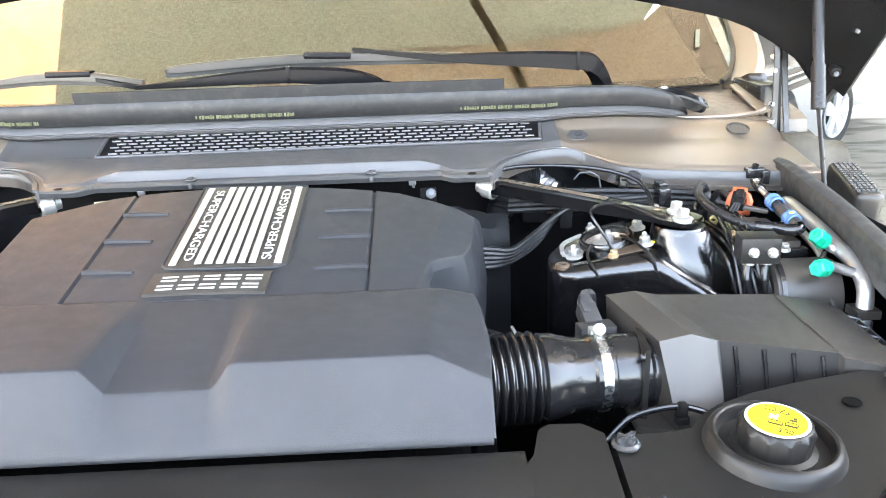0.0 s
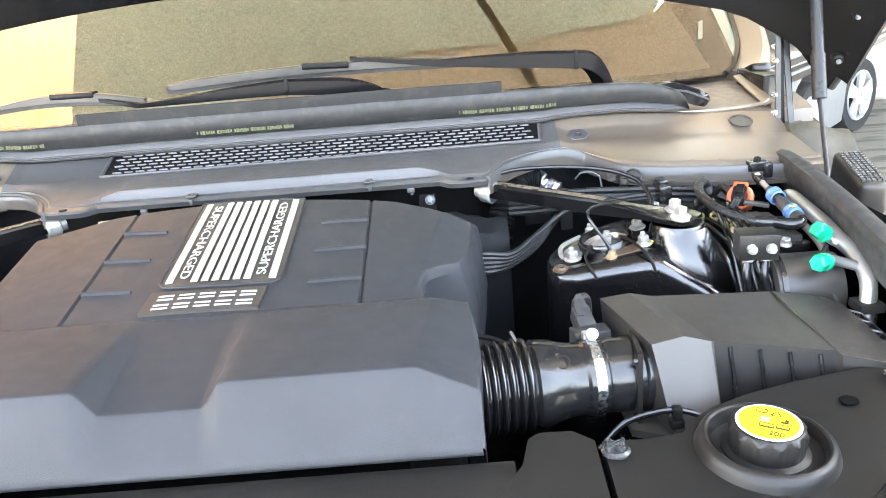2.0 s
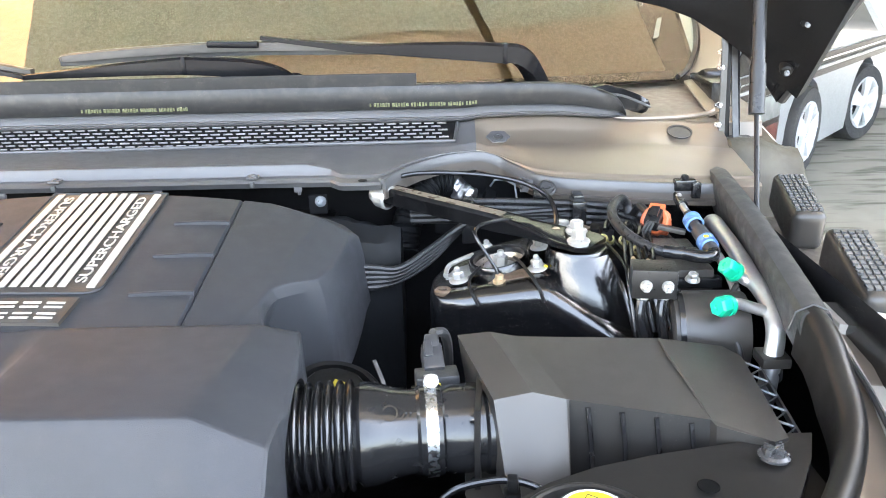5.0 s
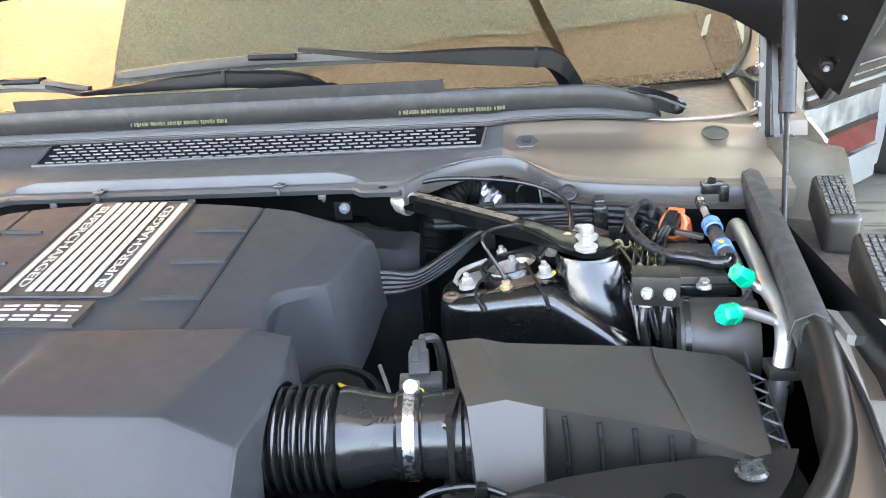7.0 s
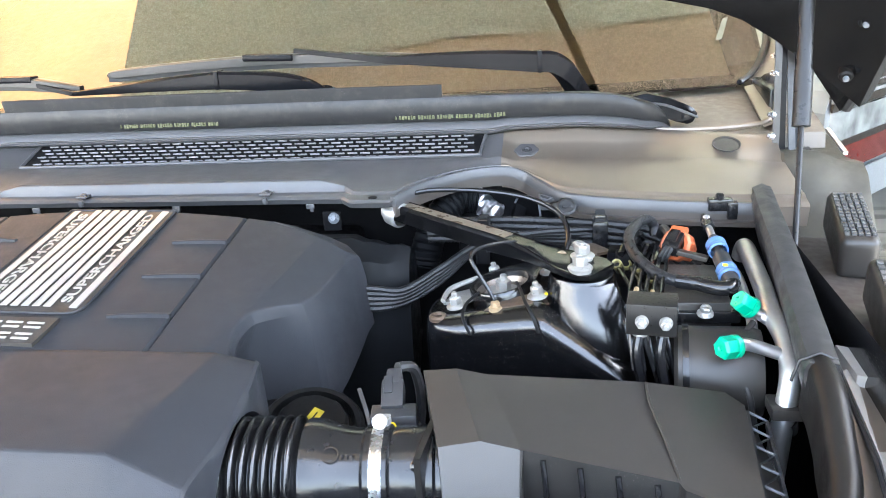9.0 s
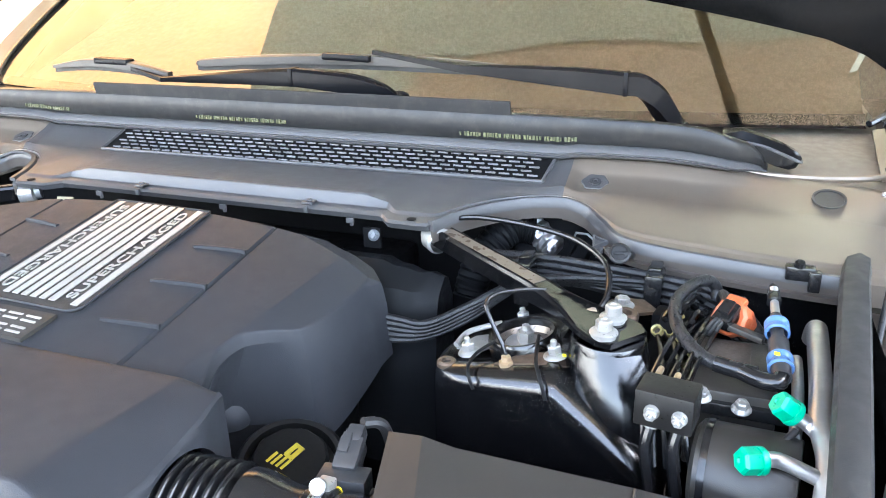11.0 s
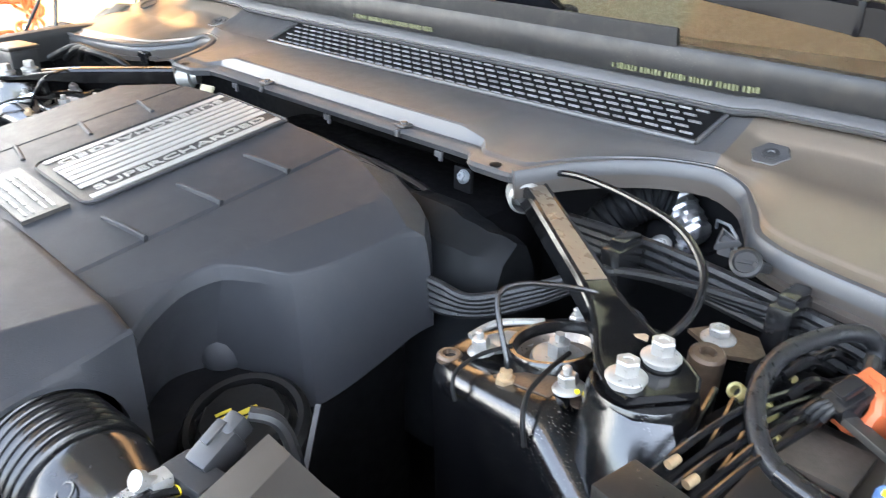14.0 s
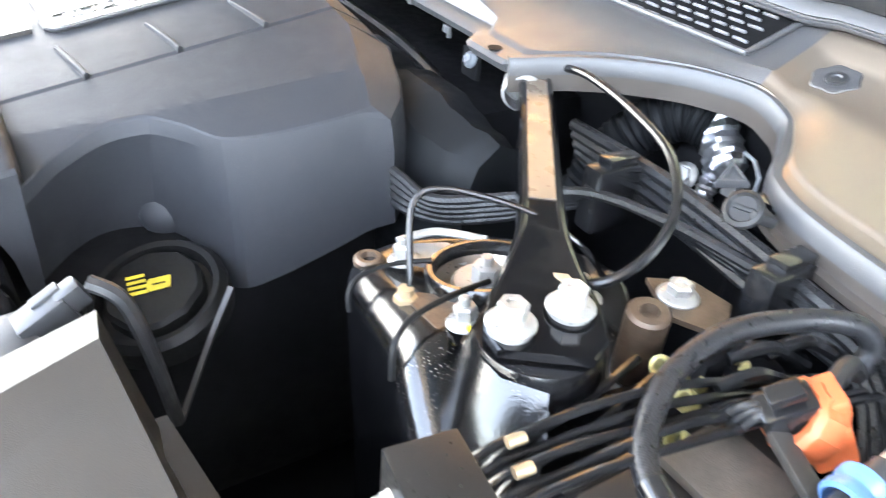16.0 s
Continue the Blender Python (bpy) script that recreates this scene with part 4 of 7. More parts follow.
xs = [2 * XC - 0.398 + (0.796 - 2 * XC) * k / 132 for k in range(133)]
part("panel", loft([cowl_row(x) for x in xs]), COWL, cowl, angle=28)
for sx in (1, -1):
    xs = [mx(sx, 0.398 + 0.388 * k / 60) for k in range(61)]
    side = part("wing_panel", loft([cowl_row(x, True) for x in xs]), BRONZE, car, "bronze painted inner wing panel", angle=50)
    hole = lathe([(0.016, -0.006), (0.017, 0.0005), (0.0195, 0.001), (0.0195, 0.0)], (mx(sx, 0.714), 0.728, 1.1688), (0, -0.36, 1), 28)
    part("drain_hole", hole, CHARCOAL, side, "grey oval drain plug")
    part("hole_floor", lathe([(0, 0.0007), (0.0165, 0.0007)], (mx(sx, 0.714), 0.728, 1.1675), (0, -0.36, 1), 28), CHARCOAL, side)
    corner = []
    for k in range(13):
        x = 0.50 + 0.36 * k / 12
        yb = 0.875 + 0.18 * x * x
        corner.append([(mx(sx, x), 0.772, 1.150), (mx(sx, x), 0.778, 1.172), (mx(sx, x), 0.80, 1.180), (mx(sx, x), 0.85, 1.190), (mx(sx, x), yb + 0.06, 1.204)])
    part("scuttle_corner", loft(corner), BROWNTRIM, side, "matt brown plastic corner")
    # grey edging that follows the stepped front of the scuttle
    path = [Vector((mx(sx, x), front_y(x) - 0.0015, front_h(x) - 0.013)) for x in [0.268 + 0.475 * k / 70 for k in range(71)]]
    part("edging", sweep(path, [(-0.003, 0.002), (0.003, 0.002), (0.003, 0.013), (0.001, 0.016), (-0.005, 0.016), (-0.005, 0.012), (-0.001, 0.010), (-0.003, 0.006)], up=(0, 0, 1)), COWL, cowl, "grey stepped edging")
    part("edging_flange", sweep(path, [(-0.002, -0.012), (0.002, -0.012), (0.002, 0.0025), (-0.002, 0.0025)], up=(0, 0, 1)), BROWNLIP, cowl, "brown-black flange below the edging")
    lip_path = [Vector((mx(sx, x), front_y(x) - 0.004, front_h(x) - 0.0225)) for x in [0.47 + 0.275 * k / 40 for k in range(41)]]
    part("lower_lip", sweep(lip_path, [(-0.004, -0.004), (0.004, -0.004), (0.005, 0.002), (0.0, 0.0035), (-0.004, 0.003)], up=(0, 0, 1)), BROWNLIP, cowl, "brown-black lower lip")
    for q in (0.086,):
        x = q if sx > 0 else -0.187
        clip = thing("edge_clip", (x, front_y(x), 1.13), "small grey metal clip on the scuttle edge", "clip", "scuttle clips")
        part("tongue", joined(box((x, front_y(x) + 0.008, 1.151), (0.016, 0.014, 0.003), 0.001), lathe([(0, 0), (0.004, 0), (0.004, 0.002), (0, 0.003)], (x, front_y(x) + 0.009, 1.1525), (0, 0, 1), 12), box((x, front_y(x) - 0.001, 1.143), (0.006, 0.005, 0.008), 0.001)), COWL, clip)
    sc = thing("cowl_screw", (sx * 0.428, 0.733, 1.166), "black slotted screw in a dished seat", "screw", "scuttle screws")
    part("seat", lathe([(0.0175, -0.001), (0.0168, 0.0003), (0.0155, 0.0005), (0.0115, -0.0004), (0.0, -0.0004)], (mx(sx, 0.433), 0.722, 1.1690), (0, -0.35, 1), 36, lambda a, r, z: r * (1 + 0.07 * math.cos(6 * a)) if r > 0.015 else r), COWL, sc)
    part("head", lathe([(0.008, 0.0), (0.0078, 0.0012), (0.004, 0.0016), (0.003, 0.0004), (0, 0.0004)], (mx(sx, 0.433), 0.722, 1.1690), (0, -0.35, 1), 12), CHARCOAL, sc)
    # Near-black disc paints the shade of an uncut edge hole.
    part("edge_hole", lathe([(0.006, 0.0), (0.0062, 0.0006), (0, 0.0006)], (mx(sx, 0.239), 0.556, 1.1475), (0, 0, 1), 16), DARK, cowl)

for x in (-0.262, -0.045, 0.148):
    part("edge_tab", joined(box((x, front_y(x) + 0.001, front_h(x) - 0.013), (0.011, 0.003, 0.007), 0.001), box((x + 0.001, front_y(x) + 0.003, front_h(x) - 0.018), (0.004, 0.004, 0.006), 0.001)), COWL, cowl)

# air grille: tray painted near-black for slot shade, frame and rows of slats
GX0, GX1 = -0.366, 0.362
tray = [(GX0 - 0.008, 0.698), (GX1 + 0.004, 0.704), (GX1 + 0.010, 0.757), (GX0 - 0.004, 0.757)]


def gz(x, y):
    return 1.164 + (y - 0.700) / 0.053 * 0.022


grille = part("grille", prism(tray, lambda x, y: gz(x, y) - 0.004, lambda x, y: gz(x, y) + 0.0012, 0), DARK, cowl, "grille tray painted near-black for the shade in the slots")
for a, b in ((0, 1), (1, 2), (2, 3), (3, 0)):
    p, q = Vector((*tray[a], gz(*tray[a]) + 0.002)), Vector((*tray[b], gz(*tray[b]) + 0.002))
    part("grille_edge", sweep([p, q], circle(0.0028, 8)), COWL, cowl)

# bulkhead seal
def seal_h(x):
    return soft(fold(x), [(0.0, 1.248), (0.36, 1.247), (0.50, 1.2455), (0.545, 1.243), (0.59, 1.233), (0.615, 1.223), (0.634, 1.207), (0.643, 1.190)])


seal = thing("bulkhead_seal", (0.0, 0.75, 1.18), "weathered black rubber bulkhead seal with printed codes", "rubber seal")
def base_h(x):
    return back_h(x) + 0.001


xs = [mx(-1, 0.643) + (0.643 - mx(-1, 0.643)) * k / 150 for k in range(151)]
ledge, lip = [], []
for x in xs:
    b, h = base_h(x), seal_h(x)
    m = b + (h - b) * 0.36
    y = 0.752 + 0.035 * max(fold(x) - 0.60, 0) / 0.04
    ledge.append([(x, y + 0.012, b), (x, y, b + 0.001), (x, y - 0.006, b + 0.004), (x, y - 0.007, b + (m - b) * 0.30), (x, y - 0.0045, b + (m - b) * 0.36), (x, y - 0.0045, b + (m - b) * 0.42), (x, y - 0.008, b + (m - b) * 0.5), (x, y - 0.004, m - 0.002), (x, y, m), (x, y + 0.012, m)])
    lip.append([(x, y + 0.001, m - 0.001), (x, y - 0.004, m + 0.002), (x, y - 0.007, (m + h) / 2), (x, y - 0.0085, h - 0.004), (x, y - 0.006, h), (x, y + 0.004, h + 0.001), (x, y + 0.016, h - 0.006), (x, y + 0.02, m)])
part("base_strip", loft(ledge, cap=True), COWL, seal, "smooth grey lower strip", angle=40)
part("lip", loft(lip, cap=True), SEAL, seal, angle=50)
flap = [[(x, 0.7455, seal_h(x) - 0.003), (x, 0.7425, seal_h(x) + 0.012), (x, 0.7420, seal_h(x) + 0.0165), (x, 0.7435, seal_h(x) + 0.0185), (x, 0.7465, seal_h(x) + 0.0165), (x, 0.752, seal_h(x) - 0.002)] for x in [-0.414 + 0.723 * k / 60 for k in range(61)]]
part("flap", loft(flap, closed=True, cap=True), SEAL, seal, "upright rubber flap")
for x0, x1 in ((-0.58, -0.48), (-0.216, -0.05), (0.235, 0.399)):
    k, x = 0, x0
    while x < x1:
        w = 0.0022 + 0.0016 * ((k * 7) % 5) / 4
        z = seal_h(x) * 0.55 + base_h(x) * 0.45
        part("printed_bar", box((x + w / 2, 0.7452 + 0.001, z - 0.003), (w, 0.0030, 0.0048 + 0.0008 * (k % 3)), 0), LIME, seal)
        x += w + (0.0013 if k % 6 else 0.0042)
        k += 1

# ---- windscreen, dashboard and pillars ----
def screen_y(x):
    return 0.872 + 0.17 * (x - XC) ** 2 * 0.9


def glass_half(j):
    """Half the width of the glass, which has rounded lower corners."""
    return soft(j, [(0, 0.845), (0.02, 0.866), (0.06, 0.886), (0.12, 0.906), (0.22, 0.920), (0.35, 0.928), (0.6, 0.915), (1, 0.87)])


def glass_at(u, j):
    x = XC + u * glass_half(j)
    return (x, screen_y(x) + 0.75 * j, 1.214 + 0.42 * j * (1.06 - 0.06 * j))


RISE = [0, 0.02, 0.04, 0.06, 0.09, 0.12, 0.17, 0.22, 0.3, 0.4, 0.5, 0.6, 0.7, 0.8, 0.9, 1.0]
pane = [[glass_at(-1 + 2 * k / 32, j) for j in RISE] for k in range(33)]
windscreen = part("windscreen", loft(pane), GLASS, car, "green-tinted windscreen")
windscreen.visible_shadow = False
frit = [[(r[0][0], r[0][1] - 0.002, r[0][2] - 0.004), (r[0][0], r[0][1] + 0.03, r[0][2] + 0.012)] for r in pane]
part("lower_trim", loft(frit), SMOOTH, windscreen, "black lower glass edge")
for sx in (1, -1):
    pil = [Vector(glass_at(sx * 1.004, j)) + Vector((0, -0.002, 0.003)) for j in RISE]
    part("pillar_trim", sweep(pil, circle(0.0055, 8)), SMOOTH, windscreen, "black glass edge trim")
STK = [Vector(glass_at((x - XC) / glass_half(j), j)) + Vector((0, -0.003, 0.004)) for x, j in ((0.752, 0.135), (0.764, 0.14), (0.784, 0.215), (0.773, 0.21))]
part("sticker", loft([[STK[0], STK[1]], [STK[3], STK[2]]]), mat("faded_sticker", (0.13, 0.135, 0.10), 0.6, vary=0.1), windscreen, "small faded sticker")
for sx in (1, -1):
    pil = [Vector(glass_at(sx * 1.004, j)) + Vector((sx * 0.032, 0.004, -0.004)) for j in RISE]
    part("roof_pillar", sweep(pil, [(-0.028, -0.03), (0.028, -0.05), (0.034, -0.02), (0.022, 0.006), (-0.02, 0.009), (-0.028, 0.002)]), BRONZE, car, "bronze windscreen pillar")
dash = []
for k in range(25):
    x = XC - 0.85 + 1.7 * k / 24
    dash.append([(x, screen_y(x) + 0.035, 1.195), (x, screen_y(x) + 0.10, 1.222), (x, screen_y(x) + 0.3, 1.30), (x, screen_y(x) + 0.62, 1.44), (x, screen_y(x) + 0.66, 1.40), (x, screen_y(x) + 0.66, 1.1)])
part("dashboard", loft(dash), LEATHER, car, "brown leather-grained dashboard")

well = [[(x, 0.768, 1.186), (x, 0.775, 1.200), (x, 0.83, 1.206), (x, screen_y(x) + 0.004, 1.209)] for x in [-0.80 + 1.30 * k / 20 for k in range(21)]]
part("scuttle_well", loft(well), DARK, car, "black well under the wipers")

# ---- wipers ----
def bladed(a, b):
    """Arm section: a half width, b half height, with a chamfered top."""
    return [(-a, -b), (a, -b), (a, b * 0.7), (a * 0.6, b), (-a * 0.6, b), (-a, b * 0.7)]


def wiper(label, pivot, crank, bar, stalk, blade, clip, lift):
    """Each run is rows of (place, half width, half height)."""
    w = thing("wiper", pivot, label, "windscreen wiper", "wipers")

    def run(rows_, per=6):
        path = spline([r[0] for r in rows_], per)
        m_ = len(rows_) - 1
        tab_a = [(k / m_, r[1]) for k, r in enumerate(rows_)]
        tab_b = [(k / m_, r[2]) for k, r in enumerate(rows_)]
        return sweep(path, lambda i, n: bladed(soft(i / (n - 1), tab_a), soft(i / (n - 1), tab_b)), up=(0, 0, 1))

    part("crank", run(crank), WIPER, w, "black crank arm")
    part("arm_bar", run(bar), WIPER, w, "broad black arm")
    part("collar", box(bar[0][0], (0.007, bar[0][1] * 2 + 0.004, bar[0][2] * 2 + 0.002), 0.0015), WIPER, w)
    if stalk:
        part("stalk", run(stalk), WIPER, w)
    part("blade", run(blade, 8), SATIN, w, "grey-black flat blade")
    part("rubber_edge", run([(Vector(p) + Vector((0, 0.002, -h - 0.003)), 0.002, 0.005) for p, a_, h in blade], 8), RUBBER, w)
    part("blade_clip", box(clip, (0.085, 0.020, 0.011), 0.003, lift), WIPER, w)
    part("pivot_cap", lathe([(0.02, -0.02), (0.02, 0.002), (0.015, 0.006), (0, 0.007)], pivot, (0, -0.4, 1), 20), SMOOTH, w)


wiper("black wiper arm and blade at rest on the windscreen", (0.515, 0.872, 1.222),
      [((0.451, 0.829, 1.283), 0.010, 0.0155), ((0.470, 0.832, 1.281), 0.011, 0.0155), ((0.489, 0.842, 1.266), 0.012, 0.015), ((0.503, 0.856, 1.244), 0.013, 0.014), ((0.515, 0.872, 1.222), 0.014, 0.012)],
      [((0.451, 0.829, 1.283), 0.010, 0.0155), ((0.39, 0.836, 1.287), 0.010, 0.0145), ((0.31, 0.845, 1.290), 0.009, 0.0115), ((0.205, 0.850, 1.294), 0.008, 0.0065)],
      [((0.207, 0.850, 1.294), 0.008, 0.0065), ((0.13, 0.858, 1.303), 0.007, 0.0045), ((0.048, 0.866, 1.313), 0.006, 0.0035)],
      [((-0.292, 0.862, 1.286), 0.004, 0.003), ((-0.27, 0.864, 1.289), 0.010, 0.0065), ((-0.15, 0.868, 1.296), 0.011, 0.0075), ((0.0, 0.872, 1.300), 0.011, 0.008), ((0.15, 0.872, 1.298), 0.011, 0.0075), ((0.295, 0.870, 1.292), 0.006, 0.004)],
      (0.002, 0.862, 1.304), (0, 2, 0))
wiper("dull black wiper arm lying along the seal", (0.105, 0.822, 1.248),
      [((0.105, 0.820, 1.252), 0.010, 0.006), ((0.080, 0.812, 1.262), 0.012, 0.0115), ((0.03, 0.803, 1.272), 0.012, 0.0145), ((-0.060, 0.797, 1.279), 0.011, 0.0135)],
      [((-0.060, 0.797, 1.279), 0.011, 0.0135), ((-0.14, 0.799, 1.276), 0.010, 0.011), ((-0.24, 0.804, 1.270), 0.008, 0.007), ((-0.326, 0.809, 1.265), 0.006, 0.004)],
      [((-0.326, 0.809, 1.265), 0.006, 0.004), ((-0.39, 0.822, 1.277), 0.005, 0.004), ((-0.43, 0.83, 1.288), 0.005, 0.004)],
      [((-0.62, 0.862, 1.272), 0.005, 0.003), ((-0.52, 0.848, 1.284), 0.011, 0.007), ((-0.42, 0.832, 1.284), 0.011, 0.0075), ((-0.32, 0.822, 1.272), 0.006, 0.004)],
      (-0.45, 0.834, 1.289), (0, 0, -8))
CAPBLACK = mat("glossy_end_cover", (0.004, 0.004, 0.0045), 0.16, vary=0.1, spec=0.3)
part_cap = thing("pivot_cover", (0.66, 0.79, 1.19), "glossy black moulded end cover beside the seal", "trim cover")
shell = lambda i, n: [(u * q, v * q) for q in ((0.8, 1, 1, 1, 0.85, 0.5)[i],) for u, v in ((-0.016, -0.016), (0.016, -0.016), (0.019, 0.003), (0.013, 0.012), (-0.013, 0.012), (-0.019, 0.003))]
part("shell", sweep([Vector(p) for p in ((0.585, 0.788, 1.222), (0.605, 0.79, 1.224), (0.630, 0.793, 1.217), (0.655, 0.797, 1.207), (0.672, 0.80, 1.200), (0.680, 0.80, 1.196))], shell, up=(0, 0, 1)), CAPBLACK, part_cap)
part("rim", sweep(spline([(0.600, 0.772, 1.224), (0.632, 0.774, 1.219), (0.660, 0.778, 1.208), (0.680, 0.788, 1.198), (0.683, 0.802, 1.196)], 5), circle(0.0022, 6)), COWL, part_cap, "pale rim")

# ---- bay walls ----
bay = car
# Bulkhead, floor, front wall and block carry the bay's shade in their colour.
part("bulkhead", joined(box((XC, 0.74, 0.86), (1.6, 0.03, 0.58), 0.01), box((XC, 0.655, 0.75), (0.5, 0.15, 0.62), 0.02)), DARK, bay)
for sx in (1, -1):
    part("side_bulkhead", box((mx(sx, 0.605), 0.606, 0.96), (0.26, 0.02, 0.33), 0.006), GLOSS, bay)
    part("inner_wing", loft([[(mx(sx, 0.742), y, 1.115), (mx(sx, 0.735), y, 1.08), (mx(sx, 0.742), y, 0.9), (mx(sx, 0.70), y, 0.6)] for y in (-0.35, 0.0, 0.2, 0.4, 0.62)]), GLOSS, bay)
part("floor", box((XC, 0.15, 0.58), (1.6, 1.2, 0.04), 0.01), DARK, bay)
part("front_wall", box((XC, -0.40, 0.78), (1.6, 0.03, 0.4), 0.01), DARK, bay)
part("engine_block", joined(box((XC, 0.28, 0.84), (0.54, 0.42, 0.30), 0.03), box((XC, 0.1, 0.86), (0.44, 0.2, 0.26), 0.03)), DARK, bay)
# Another uncut hole, its shade painted by a near-black disc.
part("bulkhead_hole", lathe([(0.0075, 0), (0.0085, 0.001), (0.0085, 0.002), (0.007, 0.0015), (0.0, 0.0012)], (0.645, 0.5955, 1.097), (0, -1, 0), 20), DARK, bay)
rear = []
for k in range(45):
    x = -0.37 + 0.66 * k / 44
    low = 0.35 * max(x - 0.24, 0) + 0.5 * max(-0.30 - x, 0) + (0.006 if (x * 9) % 1 < 0.35 else 0.0)
    sh = 0.45 * max(x - 0.235, 0)
    rear.append([(x, 0.472 + sh, 0.85), (x, 0.474 + sh, 0.96), (x, 0.482 + sh, 1.066 - low), (x, 0.490 + sh, 1.088 - low), (x, 0.522 + sh * 0.5, 1.104 - low), (x, 0.548, 1.100 - low * 1.1), (x, 0.562, 1.070 - low), (x, 0.568, 0.95)])
part("rear_cover", loft(rear, cap=True), SHROUD, bay, "matt black moulded shroud behind the cover", angle=30)
part("rear_pipe", tube([(-0.30, 0.548, 1.108), (-0.15, 0.552, 1.104), (0.02, 0.556, 1.102), (0.13, 0.560, 1.090), (0.20, 0.575, 1.05)], 0.008, 10), HOSE, bay, "black pipe behind the engine")

# ---- strut towers and braces ----
DISH = mat("stained_dish_metal", (0.17, 0.145, 0.12), 0.34, metal=0.7, grain=0.3, grain_scale=300, vary=0.4, vary_scale=45)


def tower(sx):
    X = lambda x: mx(sx, x)
    t = thing("strut_tower", (X(0.44), 0.42, 0.8), "gloss black painted suspension tower with zinc nuts", "strut tower", "strut towers")
    out = spline([(0.336, 0.400, 0), (0.36, 0.386, 0), (0.40, 0.381, 0), (0.45, 0.376, 0), (0.50, 0.366, 0), (0.550, 0.358, 0), (0.572, 0.40, 0), (0.545, 0.46, 0), (0.49, 0.50, 0), (0.43, 0.512, 0), (0.375, 0.49, 0), (0.338, 0.44, 0)], 6, closed=True)
    c = Vector((0.445, 0.43, 0))

    def tz(x, y):
        return 1.056 + 0.20 * (min(x, 0.46) - 0.346) - 0.62 * max(x - 0.466, 0)

    rows_ = []
    for scale, dz, ext in ((0.0, -0.002, 0), (0.5, -0.002, 0), (0.93, 0.0, 0), (0.97, -0.0005, 0.002), (1.0, -0.0015, 0.008), (1.01, -0.0045, 0.015), (1.02, -0.009, 0.020), (1.025, -0.015, 0.0232), (1.03, -0.023, 0.0245), (1.03, -0.034, 0.0245), (1.03, -0.058, 0.023), (1.03, -0.10, 0.020), (1.03, -0.18, 0.014), (1.03, -0.38, 0.008)):
        ring = []
        for p in out:
            d = p - c
            q = c + d * max(scale, 0.02)
            front = min(max(0.0, -d.y / 0.045), 1.0)
            wide = lerp(p.x, [(0.336, 0.7), (0.42, 0.95), (0.55, 1.35)])
            drop = dz * (1 + (wide - 1) * front) if dz > -0.06 else dz
            ring.append((X(q.x), q.y - ext * front * wide, tz(p.x, p.y) + drop))
        rows_.append(ring)
    part("housing", loft(rows_, closed=True), GLOSS, t, angle=60)
    part("brace_pad", lathe([(0.046, -0.12), (0.041, -0.04), (0.0375, -0.015), (0.0362, -0.006), (0.034, -0.001), (0, 0.0)], (X(0.507), 0.404, 1.1045), (0, 0, 1), 32), GLOSS, t)
    wedge = [((0.478, 0.398, 1.1035), (0.480, 0.385, 1.103), (0.485, 0.376, 1.102), (0.508, 0.368, 1.101), (0.522, 0.369, 1.100), (0.540, 0.385, 1.098)),
             ((0.474, 0.394, 1.090), (0.479, 0.378, 1.088), (0.485, 0.369, 1.086), (0.512, 0.358, 1.083), (0.529, 0.359, 1.082), (0.552, 0.378, 1.078)),
             ((0.470, 0.392, 1.062), (0.478, 0.368, 1.061), (0.486, 0.358, 1.059), (0.520, 0.345, 1.052), (0.538, 0.346, 1.050), (0.566, 0.362, 1.046)),
             ((0.468, 0.390, 1.02), (0.477, 0.362, 1.02), (0.486, 0.352, 1.018), (0.524, 0.338, 1.008), (0.543, 0.340, 1.004), (0.572, 0.358, 1.0)),
             ((0.468, 0.390, 0.85), (0.477, 0.362, 0.85), (0.486, 0.353, 0.85), (0.526, 0.339, 0.85), (0.545, 0.341, 0.85), (0.574, 0.358, 0.85))]
    part("buttress", loft([[(X(p[0]), p[1], p[2]) for p in r] for r in wedge]), GLOSS, t, "sloping gloss black buttress", angle=50)
    part("bearing_ring", lathe([(0.030, -0.004), (0.038, -0.004), (0.038, 0.012), (0.036, 0.015), (0.033, 0.015), (0.032, 0.010), (0.0315, -0.002)], (X(0.418), 0.434, 1.066), (-0.18 * sx, -0.04, 1), 36), GLOSS, t, "black bearing ring")
    part("bearing_dish", lathe([(0.0318, 0.006), (0.028, 0.0), (0.020, -0.002), (0, -0.002)], (X(0.418), 0.434, 1.066), (-0.18 * sx, -0.04, 1), 32), DISH, t, "stained metal bearing dish")
    part("centre_nut", joined(lathe([(0.022, 0), (0.020, 0.004), (0, 0.005)], (X(0.418), 0.434, 1.065), (0, 0, 1), 20), lathe([(0, 0.0), (0.009, 0.0), (0.009, 0.013), (0.004, 0.014), (0.004, 0.02), (0, 0.02)], (X(0.418), 0.434, 1.068), (0, 0, 1), 6)), ZINC, t)
    for x, y in ((0.366, 0.405), (0.459, 0.392), (0.405, 0.478), (0.47, 0.47)):
        hexbolt((X(x), y, tz(x, y) + 0.001), (-0.15 * sx, -0.05, 1), t, 0.0118, 0.0066, 0.011, stud=0.006, name="nut")
    part("paint_mark", lathe([(0, 0), (0.002, 0), (0.002, 0.0006), (0, 0.0008)], (X(0.4685), 0.388, tz(0.459, 0.39) + 0.0052), (0.3, -0.3, 1), 8), YELLOW, t)
    part("lug", joined(lathe([(0.0105, -0.004), (0.0105, 0.0), (0.0085, 0.002), (0.0055, 0.002), (0.0045, -0.003), (0, -0.003)], (X(0.347), 0.388, 1.056), (0, 0, 1), 24), box((X(0.352), 0.388, 1.043), (0.016, 0.012, 0.024), 0.003)), RUSTY, t)
